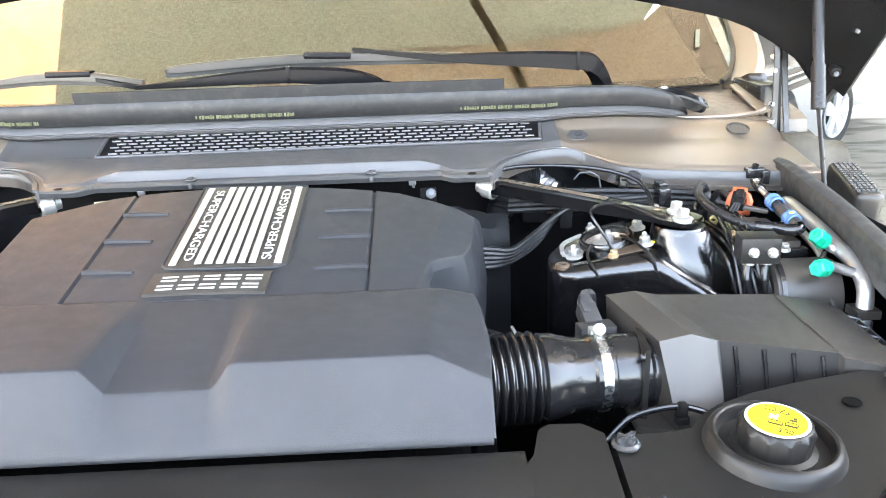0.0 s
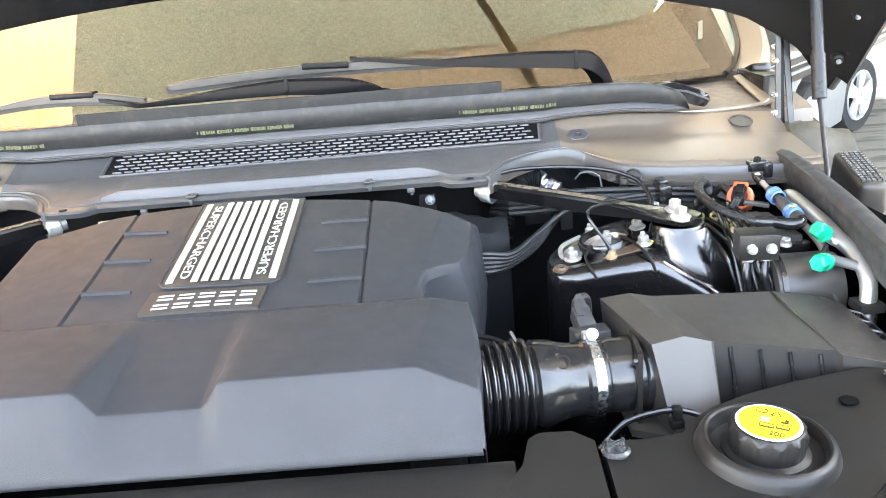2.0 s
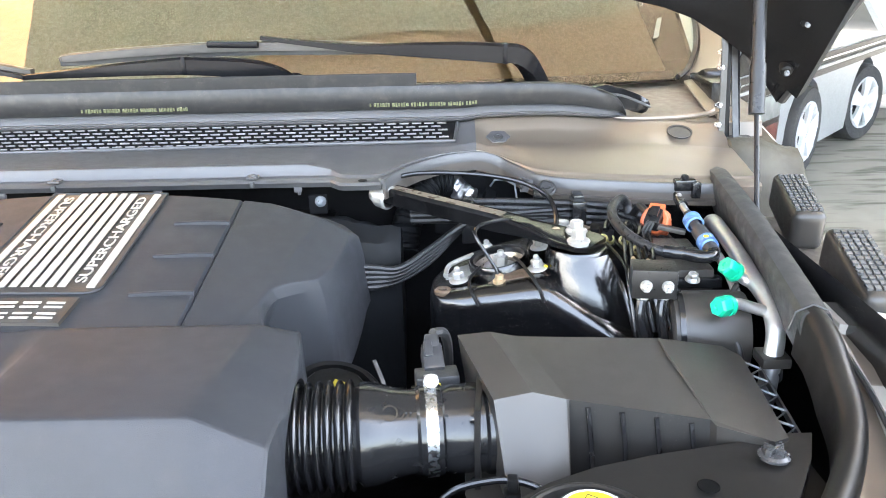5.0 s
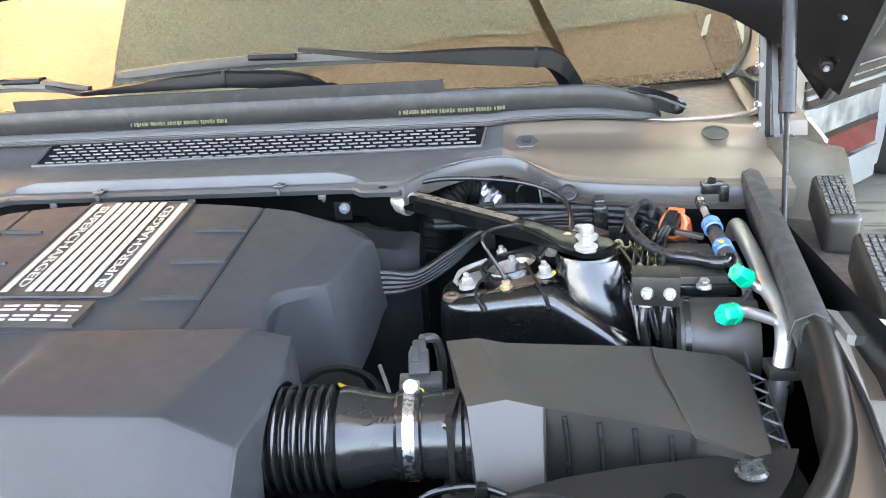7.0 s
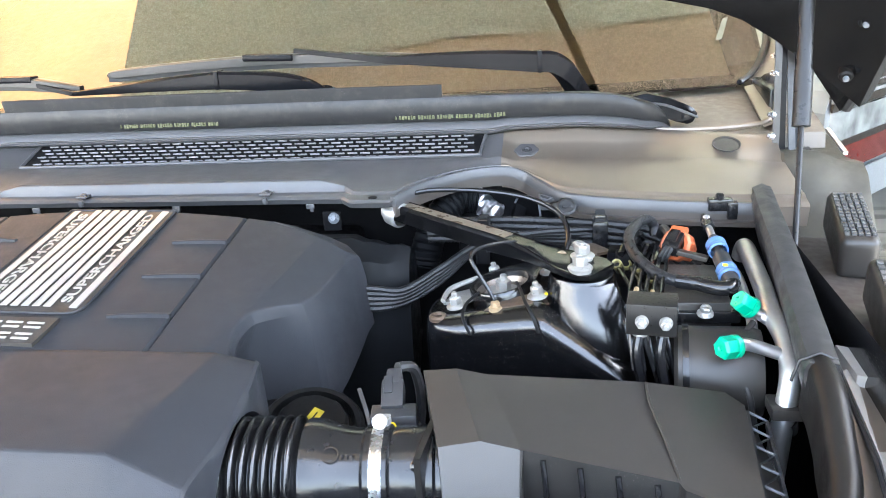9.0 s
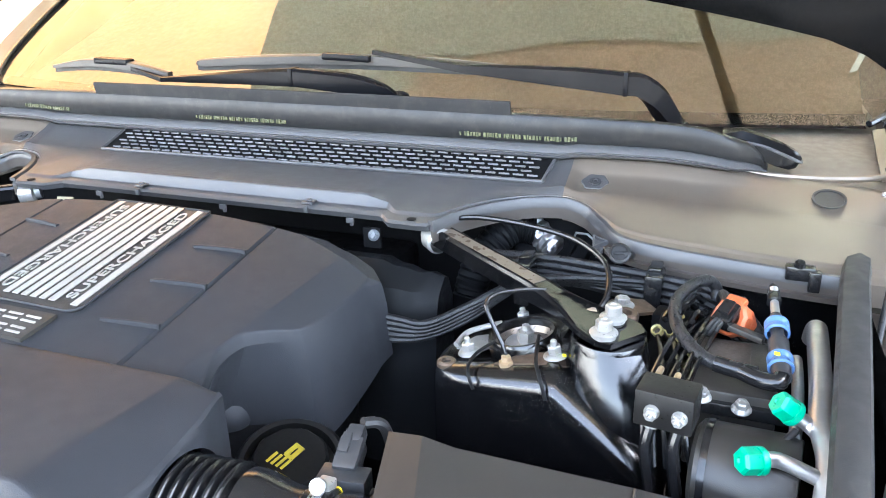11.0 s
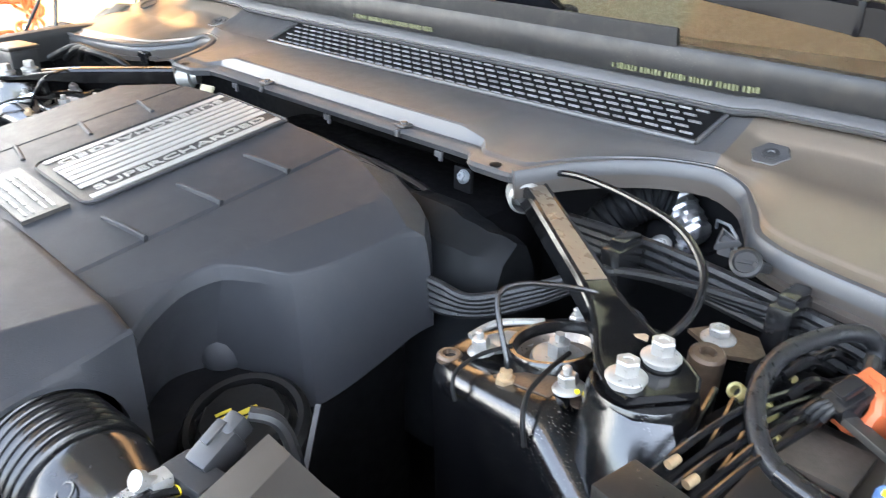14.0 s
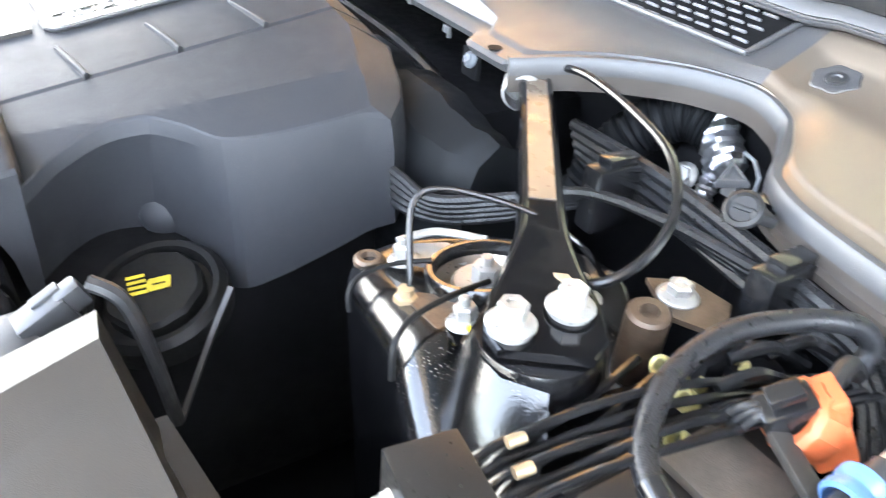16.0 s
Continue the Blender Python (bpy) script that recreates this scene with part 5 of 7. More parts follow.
    part("bracket", joined(prism([(X(a), b) for a, b in ((0.350, 0.41), (0.362, 0.44), (0.385, 0.455), (0.39, 0.437), (0.376, 0.41))], 1.060, 1.0635, 0.001), tube([(X(0.350), 0.408, 1.066), (X(0.356), 0.435, 1.070), (X(0.385), 0.458, 1.074)], 0.003, 8)), ZINC, t, "zinc plated bracket")
    part("wear_patch", prism([(X(a), b) for a, b in ((0.40, 0.380), (0.452, 0.376), (0.478, 0.39), (0.455, 0.405), (0.42, 0.398))], lambda x, y: tz(fold(x), y) - 0.001, lambda x, y: tz(fold(x), y) + 0.0008, 0), RUSTY, t, "bare rusty patch")
    return t


def strut_brace(sx):
    X = lambda x: mx(sx, x)
    b = thing("strut_brace", (X(0.38), 0.5, 1.09), "gloss black steel strut brace bolted to the tower", "strut brace", "strut braces")
    A, B = Vector((X(0.266), 0.580, 1.124)), Vector((X(0.528), 0.391, 1.1085))
    d = (B - A)
    pts = [A + d * k / 24 for k in range(25)]

    def ring(i, n):
        u = i / (n - 1)
        w = soft(u, [(0, 0.0135), (0.55, 0.0140), (0.68, 0.0155), (0.80, 0.023), (0.90, 0.031), (0.97, 0.0315), (1, 0.024)])
        h = soft(u, [(0, 0.011), (0.55, 0.0108), (0.78, 0.0055), (0.86, 0.0032), (1, 0.0030)])
        e = min(0.004, h)
        return [(-w, -h), (w, -h), (w, h * 0.6), (w - e * 0.5, h * 0.92), (w - e, h), (w - e * 1.55, h * 0.9), (-w + e * 1.55, h * 0.9), (-w + e, h), (-w + e * 0.5, h * 0.92), (-w, h * 0.6)]

    part("bar", sweep(pts, ring, up=(0, 0, 1)), BRACEBLACK, b, "bar flaring into a bolted foot", angle=20)
    # The bar is black; this tan strip paints the reflection along its top.
    part("recess", sweep([A + d * (0.05 + 0.55 * k / 8) + Vector((0, 0, 0.0102)) for k in range(9)], [(-0.0085, -0.001), (0.0085, -0.001), (0.0085, 0.0001), (-0.0085, 0.0001)], up=(0, 0, 1)), mat("tan_brace_reflection", (0.10, 0.078, 0.058), 0.30, grain=0.12, vary=0.12, dust=0.03, spec=0.35), b, "recessed top face with a tan reflection painted on")
    # Tan patch: some wear, plus the reflection on the gloss foot painted in.
    part("wear_glint_patch", prism([(X(x), y) for x, y in ((0.4745, 0.434), (0.479, 0.4395), (0.488, 0.438), (0.4905, 0.432), (0.483, 0.4305))], 1.1135, 1.1158, 0), mat("tan_wear_and_reflection", (0.26, 0.20, 0.135), 0.4, grain=0.3, grain_scale=500, vary=0.35, vary_scale=70), b, "small tan patch of wear and painted reflection")
    for x, y in ((0.505, 0.385), (0.508, 0.421)):
        bolt = hexbolt((X(x), y, 1.1155), (0, 0, 1), b, 0.0135, 0.0076, 0.0125)
        part("washer", lathe([(0.0118, -0.006), (0.0118, 0.0002), (0.0, 0.0002)], (X(x), y, 1.1155), (0, 0, 1), 24), ZINC, bolt)
    part("bush", joined(lathe([(0.014, -0.018), (0.017, -0.015), (0.017, 0.002), (0.012, 0.005), (0.012, 0.013), (0, 0.013)], A + Vector((sx * -0.004, -0.008, -0.002)), (sx * -0.7, 0.6, 0.1), 20), box(A + Vector((sx * -0.004, 0.012, 0.008)), (0.04, 0.026, 0.010), 0.004, (0, 0, sx * -40))), ZINC, b, "grey cast end bush")
    return b


for sx in (1, -1):
    tower(sx)
    strut_brace(sx)


# ---- pipes and cables round the tower ----
def line(name, label, category, pts, r, material, group="", n=10, at=None):
    t = thing(name, Vector(pts[0]) if at is None else at, label, category, group)
    part("sheath", tube(pts, r, n), material, t)
    return t


for sx in (1, -1):
    X = lambda p: (mx(sx, p[0]), p[1], p[2])
    f = line("brake_pipe", "thin black pipe bent over the tower into a brass union", "pipe", [X(p) for p in ((0.412, 0.382, 1.075), (0.408, 0.384, 1.086), (0.397, 0.389, 1.103), (0.388, 0.395, 1.117), (0.386, 0.401, 1.123), (0.389, 0.409, 1.1265), (0.400, 0.424, 1.127), (0.43, 0.452, 1.122), (0.455, 0.475, 1.106), (0.46, 0.495, 1.08))], 0.0022, HOSE, "tower pipes")
    part("union", joined(lathe([(0, -0.006), (0.0075, -0.006), (0.0075, 0.003), (0.005, 0.004), (0.005, 0.009), (0, 0.009)], X((0.413, 0.379, 1.069)), (0, 0, 1), 6)), BRASS, f, "brass union nut")
    line("tower_cable", "black cable draped over the front of the tower", "cable", [X(p) for p in ((0.434, 0.425, 1.082), (0.440, 0.395, 1.086), (0.446, 0.366, 1.085), (0.452, 0.352, 1.080), (0.457, 0.346, 1.071), (0.461, 0.344, 1.058))], 0.0019, OILBLACK, "tower cables")
    line("tower_cable", "black cable draped over the front of the tower", "cable", [X(p) for p in ((0.392, 0.41, 1.076), (0.380, 0.388, 1.072), (0.378, 0.366, 1.068), (0.382, 0.356, 1.061), (0.387, 0.354, 1.050))], 0.0017, OILBLACK, "tower cables")
    if sx > 0:
        line("vent_pipe", "black plastic vent pipe looping from scuttle to tower", "pipe", [X(p) for p in ((0.268, 0.60, 1.136), (0.288, 0.592, 1.143), (0.32, 0.588, 1.148), (0.38, 0.572, 1.150), (0.44, 0.552, 1.146), (0.480, 0.520, 1.136), (0.492, 0.495, 1.120), (0.490, 0.470, 1.106), (0.478, 0.455, 1.098))], 0.0033, HOSE)

for k in range(5):
    o = k * 0.0075
    l2 = line("loom_strand", "grey braided cable loom running from engine to bulkhead", "cable loom", [(0.228, 0.458 + 0.2 * o, 1.062 - o), (0.258, 0.464, 1.057 - o * 0.9), (0.290, 0.474 + o * 0.3, 1.052 - 0.7 * o), (0.330, 0.508, 1.066 - 0.6 * o), (0.38, 0.545 + o, 1.088 - 0.5 * o), (0.44, 0.563 + o * 0.8, 1.094 - 0.6 * o), (0.50, 0.568 + o * 0.8, 1.097 - o), (0.57, 0.572 + o * 0.7, 1.097 - o), (0.63, 0.576 + o * 0.4, 1.086 - o)], 0.0042, LOOM, "loom strands", 8)
for k in range(4):
    o = k * 0.009
    line("loom_strand", "grey braided cable loom along the bulkhead", "cable loom", [(0.30, 0.60 + o * 0.4, 1.098 - o), (0.40, 0.592, 1.104 - o), (0.48, 0.582, 1.104 - o), (0.55, 0.570, 1.103 - o), (0.60, 0.565, 1.096 - o), (0.64, 0.545 - o, 1.075 - o), (0.665, 0.50 - o, 1.05)], 0.0052, LOOM, "loom strands", 8)
for x, y, z in ((0.382, 0.562, 1.094), (0.5326, 0.558, 1.100)):
    c = thing("loom_clip", (x, y, z - 0.03), "black plastic clip holding the loom", "cable clip", "loom clips")
    part("saddle", joined(box((x, y + 0.005, z - 0.012), (0.020, 0.040, 0.052), 0.004), box((x, y + 0.01, z + 0.016), (0.014, 0.03, 0.008), 0.002)), SMOOTH, c)

# foil-wrapped sleeve and bolts in the scuttle recess
FC, FD = Vector((0.368, 0.700, 1.094)), Vector((0.72, -0.25, -0.55)).normalized()
foil = thing("foil_sleeve", FC, "silver foil wrapped connector in the scuttle recess", "connector")


def crumple(a, r, z):
    return r * (1 + 0.07 * math.sin(3 * a + 140 * z) + 0.05 * math.sin(7 * a - 260 * z) + 0.03 * math.sin(11 * a + 510 * z))


part("wrap", lathe([(0.0, -0.032), (0.012, -0.032)] + [(0.0165 + 0.0011 * math.sin(k * 2.1), -0.030 + 0.0034 * k) for k in range(18)] + [(0.010, 0.032), (0, 0.032)], FC, FD, 30, crumple), FOIL, foil, angle=26)
part("tail", lathe([(0.008 + 0.0012 * math.sin(k * 2.3), 0.0025 * k) for k in range(14)], FC + Vector((0.012, -0.012, -0.02)), (0.1, -0.45, -1), 18, crumple), FOIL, foil, angle=26)
duct = thing("scuttle_hose", (0.31, 0.67, 1.0), "thick black corrugated hose under the scuttle", "hose")
part("sheath", tube([(0.285, 0.640, 1.015), (0.292, 0.655, 1.055), (0.308, 0.675, 1.085), (0.332, 0.695, 1.104), (0.356, 0.705, 1.102)], lambda t: 0.0225 + 0.0012 * math.sin(t * 150), 22, 16), SHROUD, duct)
drum = thing("motor_housing", (0.37, 0.72, 1.0), "black round wiper motor housing under the scuttle", "motor housing")
part("drum", lathe([(0.062, -0.03), (0.062, 0.02), (0.056, 0.026), (0.04, 0.028), (0.036, 0.022), (0, 0.022)], (0.372, 0.745, 1.075), (0.1, -0.9, 0.4), 40), DARK, drum)
wbr = thing("wire_bracket", (0.43, 0.66, 1.08), "thin bent steel bracket under the scuttle edge", "bracket")
part("loop", tube([(0.418, 0.668, 1.105), (0.424, 0.655, 1.118), (0.440, 0.645, 1.121), (0.452, 0.638, 1.115), (0.455, 0.633, 1.095)], 0.0015, 8, smooth=False), GREY, wbr)
for at, r in (((0.357, 0.682, 1.060), 0.0125), ((0.402, 0.606, 1.082), 0.0082)):
    hexbolt(at, (0.1, -0.85, 0.5), bay, r, r * 0.6, 0.006)
part("bolt_bracket", box((0.357, 0.692, 1.054), (0.05, 0.012, 0.06), 0.005, (-25, 0, 0)), DARK, bay)
part("bolt_bracket", box((0.172, 0.582, 1.108), (0.026, 0.006, 0.028), 0.004), DARK, bay)
hexbolt((0.176, 0.578, 1.113), (0, -0.9, 0.4), bay, 0.0080, 0.0050, 0.005, metal=GREY)
part("bolt_bracket", box((0.402, 0.616, 1.074), (0.04, 0.010, 0.03), 0.004, (-20, 0, 0)), DARK, bay)
strap = thing("scuttle_fastener", (0.49, 0.57, 1.12), "dished black fastener on the scuttle edge", "fastener")
part("bracket", box((0.4895, 0.582, 1.124), (0.030, 0.020, 0.008), 0.003, (-20, 0, -20)), RUBBER, strap)
part("dished_fastener", joined(lathe([(0.0125, -0.003), (0.0125, 0.001), (0.010, 0.0025), (0.0085, 0.0005), (0, 0.0)], (0.4906, 0.570, 1.128), (0.1, -0.75, 0.7), 20), box((0.4906, 0.5695, 1.1285), (0.011, 0.003, 0.003), 0.0005, (45, 0, 20))), RUBBER, strap, "dished black fastener")
latch = thing("wing_latch", (0.683, 0.575, 1.12), "black plastic latch at the end of the scuttle edging", "clip")
part("body", joined(box((0.680, 0.572, 1.128), (0.030, 0.016, 0.016), 0.003), box((0.694, 0.566, 1.122), (0.012, 0.014, 0.022), 0.002), lathe([(0, 0), (0.006, 0), (0.005, 0.005), (0, 0.006)], (0.678, 0.567, 1.137), (0, -0.3, 1), 14)), SMOOTH, latch)
tag = thing("mounting_tab", (0.51, 0.51, 1.06), "brown steel tab with a zinc bolt and a bushed post", "bracket")
part("tab", prism([(0.482, 0.508), (0.515, 0.492), (0.545, 0.508), (0.525, 0.535), (0.497, 0.532)], 1.0865, 1.090, 0.001), RUSTY, tag)
hexbolt((0.505, 0.511, 1.090), (0, 0, 1), tag, 0.013, 0.0075, 0.009)
part("post", lathe([(0.013, -0.05), (0.013, 0.0), (0.011, 0.002), (0.006, 0.002), (0.005, -0.004), (0, -0.004)], (0.514, 0.477, 1.096), (0.1, -0.1, 1), 20), RUSTY, tag)
part("post_rib", box((0.556, 0.478, 1.07), (0.016, 0.02, 0.06), 0.003), DARK, tag)
tab2 = thing("cowl_clip", (0.462, 0.595, 1.11), "black three-sided clip under the scuttle edge", "clip")
part("loop", joined(lathe([(0.012, -0.004), (0.0125, 0.0), (0.011, 0.003), (0.008, 0.003), (0.007, -0.001), (0, -0.001)], (0.462, 0.592, 1.131), (0.1, -0.5, 1), 3), box((0.462, 0.595, 1.122), (0.012, 0.008, 0.012), 0.002)), COWL, tab2)

# ---- left-hand corner: valve block, pipes, relay box ----
CHARBLOCK = mat("black_anodised_block", (0.010, 0.0095, 0.009), 0.36, grain=0.15, vary=0.15, vary_scale=50, spec=0.3)
UNION = mat("yellow_passivated_zinc", (0.42, 0.37, 0.16), 0.42, metal=0.35, vary=0.2, vary_scale=120)
block = thing("valve_block", (0.572, 0.30, 1.07), "black metal union block with two zinc nuts", "valve block")
part("body", box((0.572, 0.304, 1.100), (0.047, 0.034, 0.032), 0.0015, (0, 0, -8)), CHARBLOCK, block)
for x in (0.561, 0.583):
    hexbolt((x, 0.2885 - (x - 0.56) * 0.14, 1.099), (-0.14, -1, 0), block, 0.0064, 0.005, 0.007, stud=0.004)
    hexbolt((x, 0.300, 1.0845), (0, -0.2, -1), block, 0.0085, 0.007, 0.005)
for k, x in enumerate((0.561, 0.583)):
    line("block_hose", "black hose dropping from the union block", "hose", [(x, 0.299, 1.082), (x - 0.003, 0.292, 1.06), (x + 0.004, 0.286, 1.02), (x + 0.012 * k, 0.28, 0.96), (x + 0.01, 0.28, 0.9)], 0.0052, HOSE, "block hoses")
for k in range(3):
    line("hard_line", "thin black steel line beside the tower", "pipe", [(0.535 + 0.014 * k, 0.45, 1.09), (0.545 + 0.014 * k, 0.40, 1.085), (0.549 + 0.014 * k, 0.345, 1.075), (0.56 + 0.018 * k, 0.32, 1.03), (0.58 + 0.02 * k, 0.30, 0.95)], 0.0026, HOSE, "hard lines", 8)
for k, (x, y) in enumerate(((0.548, 0.455), (0.560, 0.470), (0.572, 0.448), (0.585, 0.43), (0.566, 0.492))):
    u = thing("line_union", (x, y, 1.07), "yellow passivated pipe union on a black carrier", "pipe union", "line unions")
    part("nut", lathe([(0.0036, 0.004), (0.0036, -0.002), (0.0062, -0.002), (0.0062, 0.0035), (0.0052, 0.005), (0.0036, 0.004)], (x, y, 1.092 - 0.006 * (k % 2)), (-0.25, -0.7, 0.65), 16), UNION, u, "yellow ring nut")
    part("body", lathe([(0, -0.02), (0.0055, -0.02), (0.0055, -0.002), (0, -0.002)], (x, y, 1.092 - 0.006 * (k % 2)), (-0.25, -0.7, 0.65), 12), CHARBLOCK, u)
    part("stem", tube([(x + 0.005, y + 0.012, 1.10), (x + 0.012, y + 0.035, 1.105), (x + 0.02, y + 0.06, 1.09)], 0.004, 8), SMOOTH, u)
carrier = thing("line_carrier", (0.57, 0.46, 1.0), "black plastic carrier for the brake lines", "pipe carrier")
part("tray", joined(box((0.566, 0.462, 1.062), (0.05, 0.075, 0.03), 0.004, (0, 0, -10)), box((0.56, 0.5, 1.07), (0.04, 0.03, 0.05), 0.004, (0, 0, -10))), DARK, carrier)
for k in range(5):
    line("brake_line", "thin black brake line running past the tower to the valve block", "pipe", [(0.590 + k * 0.006, 0.53 + 0.004 * k, 1.088), (0.578 + k * 0.007, 0.475, 1.100 - 0.003 * (k % 2)), (0.566 + k * 0.008, 0.42, 1.106 - 0.003 * (k % 3)), (0.556 + k * 0.008, 0.365, 1.100 - 0.004 * (k % 2)), (0.552 + k * 0.008, 0.325, 1.086), (0.556 + k * 0.010, 0.30, 1.04)], 0.0024, HOSE, "brake lines", 8)
for x, y in ((0.560, 0.345), (0.575, 0.338)):
    u = thing("line_ferrule", (x, y, 1.104), "tan crimped ferrule on a brake line", "pipe ferrule", "line ferrules")
    part("sleeve", lathe([(0, 0), (0.0029, 0), (0.0029, 0.007), (0.0025, 0.009), (0, 0.009)], (x, y, 1.104), (0.15, 0.9, 0.1), 12), BRASS, u)
relay = thing("relay_box", (0.625, 0.42, 0.98), "black relay box with a dusty lid", "relay box")
part("body", box((0.622, 0.420, 1.045), (0.075, 0.110, 0.08), 0.004), SATIN, relay)
part("lid", box((0.612, 0.432, 1.090), (0.048, 0.045, 0.006), 0.002), mat("dusty_brown_lid", (0.055, 0.046, 0.037), 0.5, grain=0.4, vary=0.3, vary_scale=60), relay, "dusty brown lid")
part("rail", joined(box((0.622, 0.366, 1.07), (0.09, 0.014, 0.012), 0.002), box((0.58, 0.40, 1.07), (0.01, 0.07, 0.02), 0.002)), SMOOTH, relay)
for x, y in ((0.597, 0.362), (0.630, 0.352)):
    hexbolt((x, y, 1.078), (0, -0.2, 1), relay, 0.0085, 0.0055, 0.008)
orange = thing("orange_connector", (0.617, 0.47, 1.08), "orange electrical connector with a black plug", "connector")
oa = Vector((-0.45, -0.75, 0.48)).normalized()
oc = Vector((0.616, 0.470, 1.110))
part("shell", joined(lathe([(0.0115, -0.008), (0.0165, -0.010), (0.0180, -0.004), (0.0175, 0.006), (0.0150, 0.009), (0.0115, 0.008)], oc, oa, 24, lambda a, r, z: r * (1 + 0.07 * (int(a * 12 / math.pi) % 2)) if r > 0.013 else r), box(oc + Vector((0.002, 0.006, 0.014)), (0.020, 0.014, 0.007), 0.002, (30, 0, -30)), lathe([(0, -0.012), (0.014, -0.012), (0.014, -0.007), (0, -0.007)], oc, oa, 16), box(oc - oa * 0.012, (0.030, 0.020, 0.024), 0.003, (30, 0, -31))), ORANGE, orange)
plug = part("plug", joined(box(oc + oa * 0.010, (0.019, 0.026, 0.016), 0.003, (30, 0, -31)), box(oc + oa * 0.018 + Vector((0.002, 0, 0.008)), (0.011, 0.016, 0.005), 0.001, (30, 0, -31))), SMOOTH, orange, "black plug")
part("lock_lever", box(oc + Vector((0.014, -0.022, -0.004)), (0.034, 0.010, 0.006), 0.0015, (0, 8, -20)), SATIN, plug)
for k in (-1, 0, 1):
    part("lead", tube([oc + oa * 0.016 + Vector((0.004 * k, 0, -0.004)), oc + oa * 0.028 + Vector((0.004 * k, 0, -0.010)), oc + oa * 0.035 + Vector((0.005 * k - 0.004, 0.004, -0.028))], 0.002, 8), RUBBER, plug)
part("lead", tube([(0.612, 0.490, 1.112), (0.606, 0.515, 1.116), (0.604, 0.535, 1.10)], 0.005, 8), RUBBER, orange)

coup = thing("hose_coupling", (0.656, 0.42, 1.08), "blue quick-release hose couplings on a charcoal valve", "hose coupling")
ca, cb = Vector((0.660, 0.378, 1.100)), Vector((0.654, 0.475, 1.122))
cd = (cb - ca).normalized()
part("valve", lathe([(0, 0.0), (0.0085, 0.0), (0.0085, 0.02), (0.0092, 0.022), (0.0092, 0.05), (0.006, 0.054), (0.0055, 0.09), (0, 0.09)], ca, cd, 20), CHARCOAL, coup, "charcoal valve body")
for k in (0.012, 0.062):
    part("collar", lathe([(0.009, 0), (0.0112, 0.001), (0.0112, 0.005), (0.0098, 0.007), (0.0098, 0.009), (0.0112, 0.011), (0.0112, 0.015), (0.009, 0.016)], ca + cd * k, cd, 24), BLUE, coup, "blue locking collar")
part("paint_mark", box(ca + cd * 0.02 + Vector((-0.004, -0.004, 0.0112)), (0.005, 0.004, 0.002), 0.0005), YELLOW, coup)
part("tail_pipe", tube([cb - cd * 0.02, cb + cd * 0.012, cb + cd * 0.03 + Vector((0, 0, 0.004))], 0.0042, 12), ALU, coup)
part("tail_cap", lathe([(0, 0), (0.007, 0), (0.006, 0.02), (0.003, 0.03), (0, 0.03)], cb + cd * 0.012, cd, 14), SMOOTH, coup)
part("elbow", tube([ca + cd * 0.004, ca - cd * 0.004 + Vector((-0.004, -0.003, 0)), ca + Vector((-0.018, -0.004, -0.002)), ca + Vector((-0.035, 0.006, -0.001))], 0.0078, 14), SMOOTH, coup, "black elbow")
vac = line("corrugated_hose", "black braided hose curving round to the coupling", "hose", [(0.60, 0.547, 1.095), (0.598, 0.552, 1.108), (0.588, 0.543, 1.118), (0.572, 0.515, 1.119), (0.562, 0.475, 1.117), (0.568, 0.432, 1.110), (0.590, 0.398, 1.102), (0.612, 0.386, 1.099), (0.628, 0.383, 1.099)], 0.0063, LOOM, "", 14)
part("end_sleeve", tube([(0.605, 0.389, 1.0995), (0.620, 0.3845, 1.099), (0.640, 0.380, 1.099)], 0.0076, 16), SMOOTH, vac, "smooth end sleeve")

cyl = thing("accumulator", (0.645, 0.30, 0.95), "black cylindrical canister behind the air box", "canister")
part("drum", lathe([(0, 0.0), (0.040, 0.0), (0.045, 0.004), (0.045, 0.075), (0.042, 0.082), (0, 0.082)], (0.598, 0.325, 1.028), (1, -0.12, 0.05), 40), SATIN, cyl)
part("strap", lathe([(0.0455, 0.0), (0.0465, 0.0), (0.0465, 0.006), (0.0455, 0.006)], (0.606, 0.324, 1.029), (1, -0.12, 0.05), 40), SMOOTH, cyl)


def service_port(at, axis, stub):
    p = thing("service_port", at, "hexagonal green plastic cap on a refrigerant service port", "service cap", "service caps")
    a = Vector(axis).normalized()
    part("cap", joined(lathe([(0, 0.0), (0.0098, 0.0), (0.0108, 0.002), (0.0108, 0.014), (0.0090, 0.0165), (0.0035, 0.0165), (0.0026, 0.015), (0, 0.015)], Vector(at) - a * 0.009, a, 6), lathe([(0, -0.003), (0.0110, -0.003), (0.0113, 0.0), (0.0110, 0.0025), (0, 0.0025)], Vector(at) - a * 0.009, a, 24)), GREEN, p, angle=25)
    part("stub", tube([Vector(at) - a * 0.010, Vector(at) - a * 0.026, stub], 0.0062, 12), ALU, p, "dull metal stub")


service_port((0.660, 0.327, 1.102), (-0.75, -0.2, 0.6), (0.690, 0.322, 1.082))
service_port((0.636, 0.272, 1.081), (-0.85, -0.5, 0.12), (0.688, 0.285, 1.068))
pipe1 = thing("refrigerant_pipe", (0.69, 0.3, 1.0), "bright aluminium refrigerant pipe beside the wing seal", "pipe")
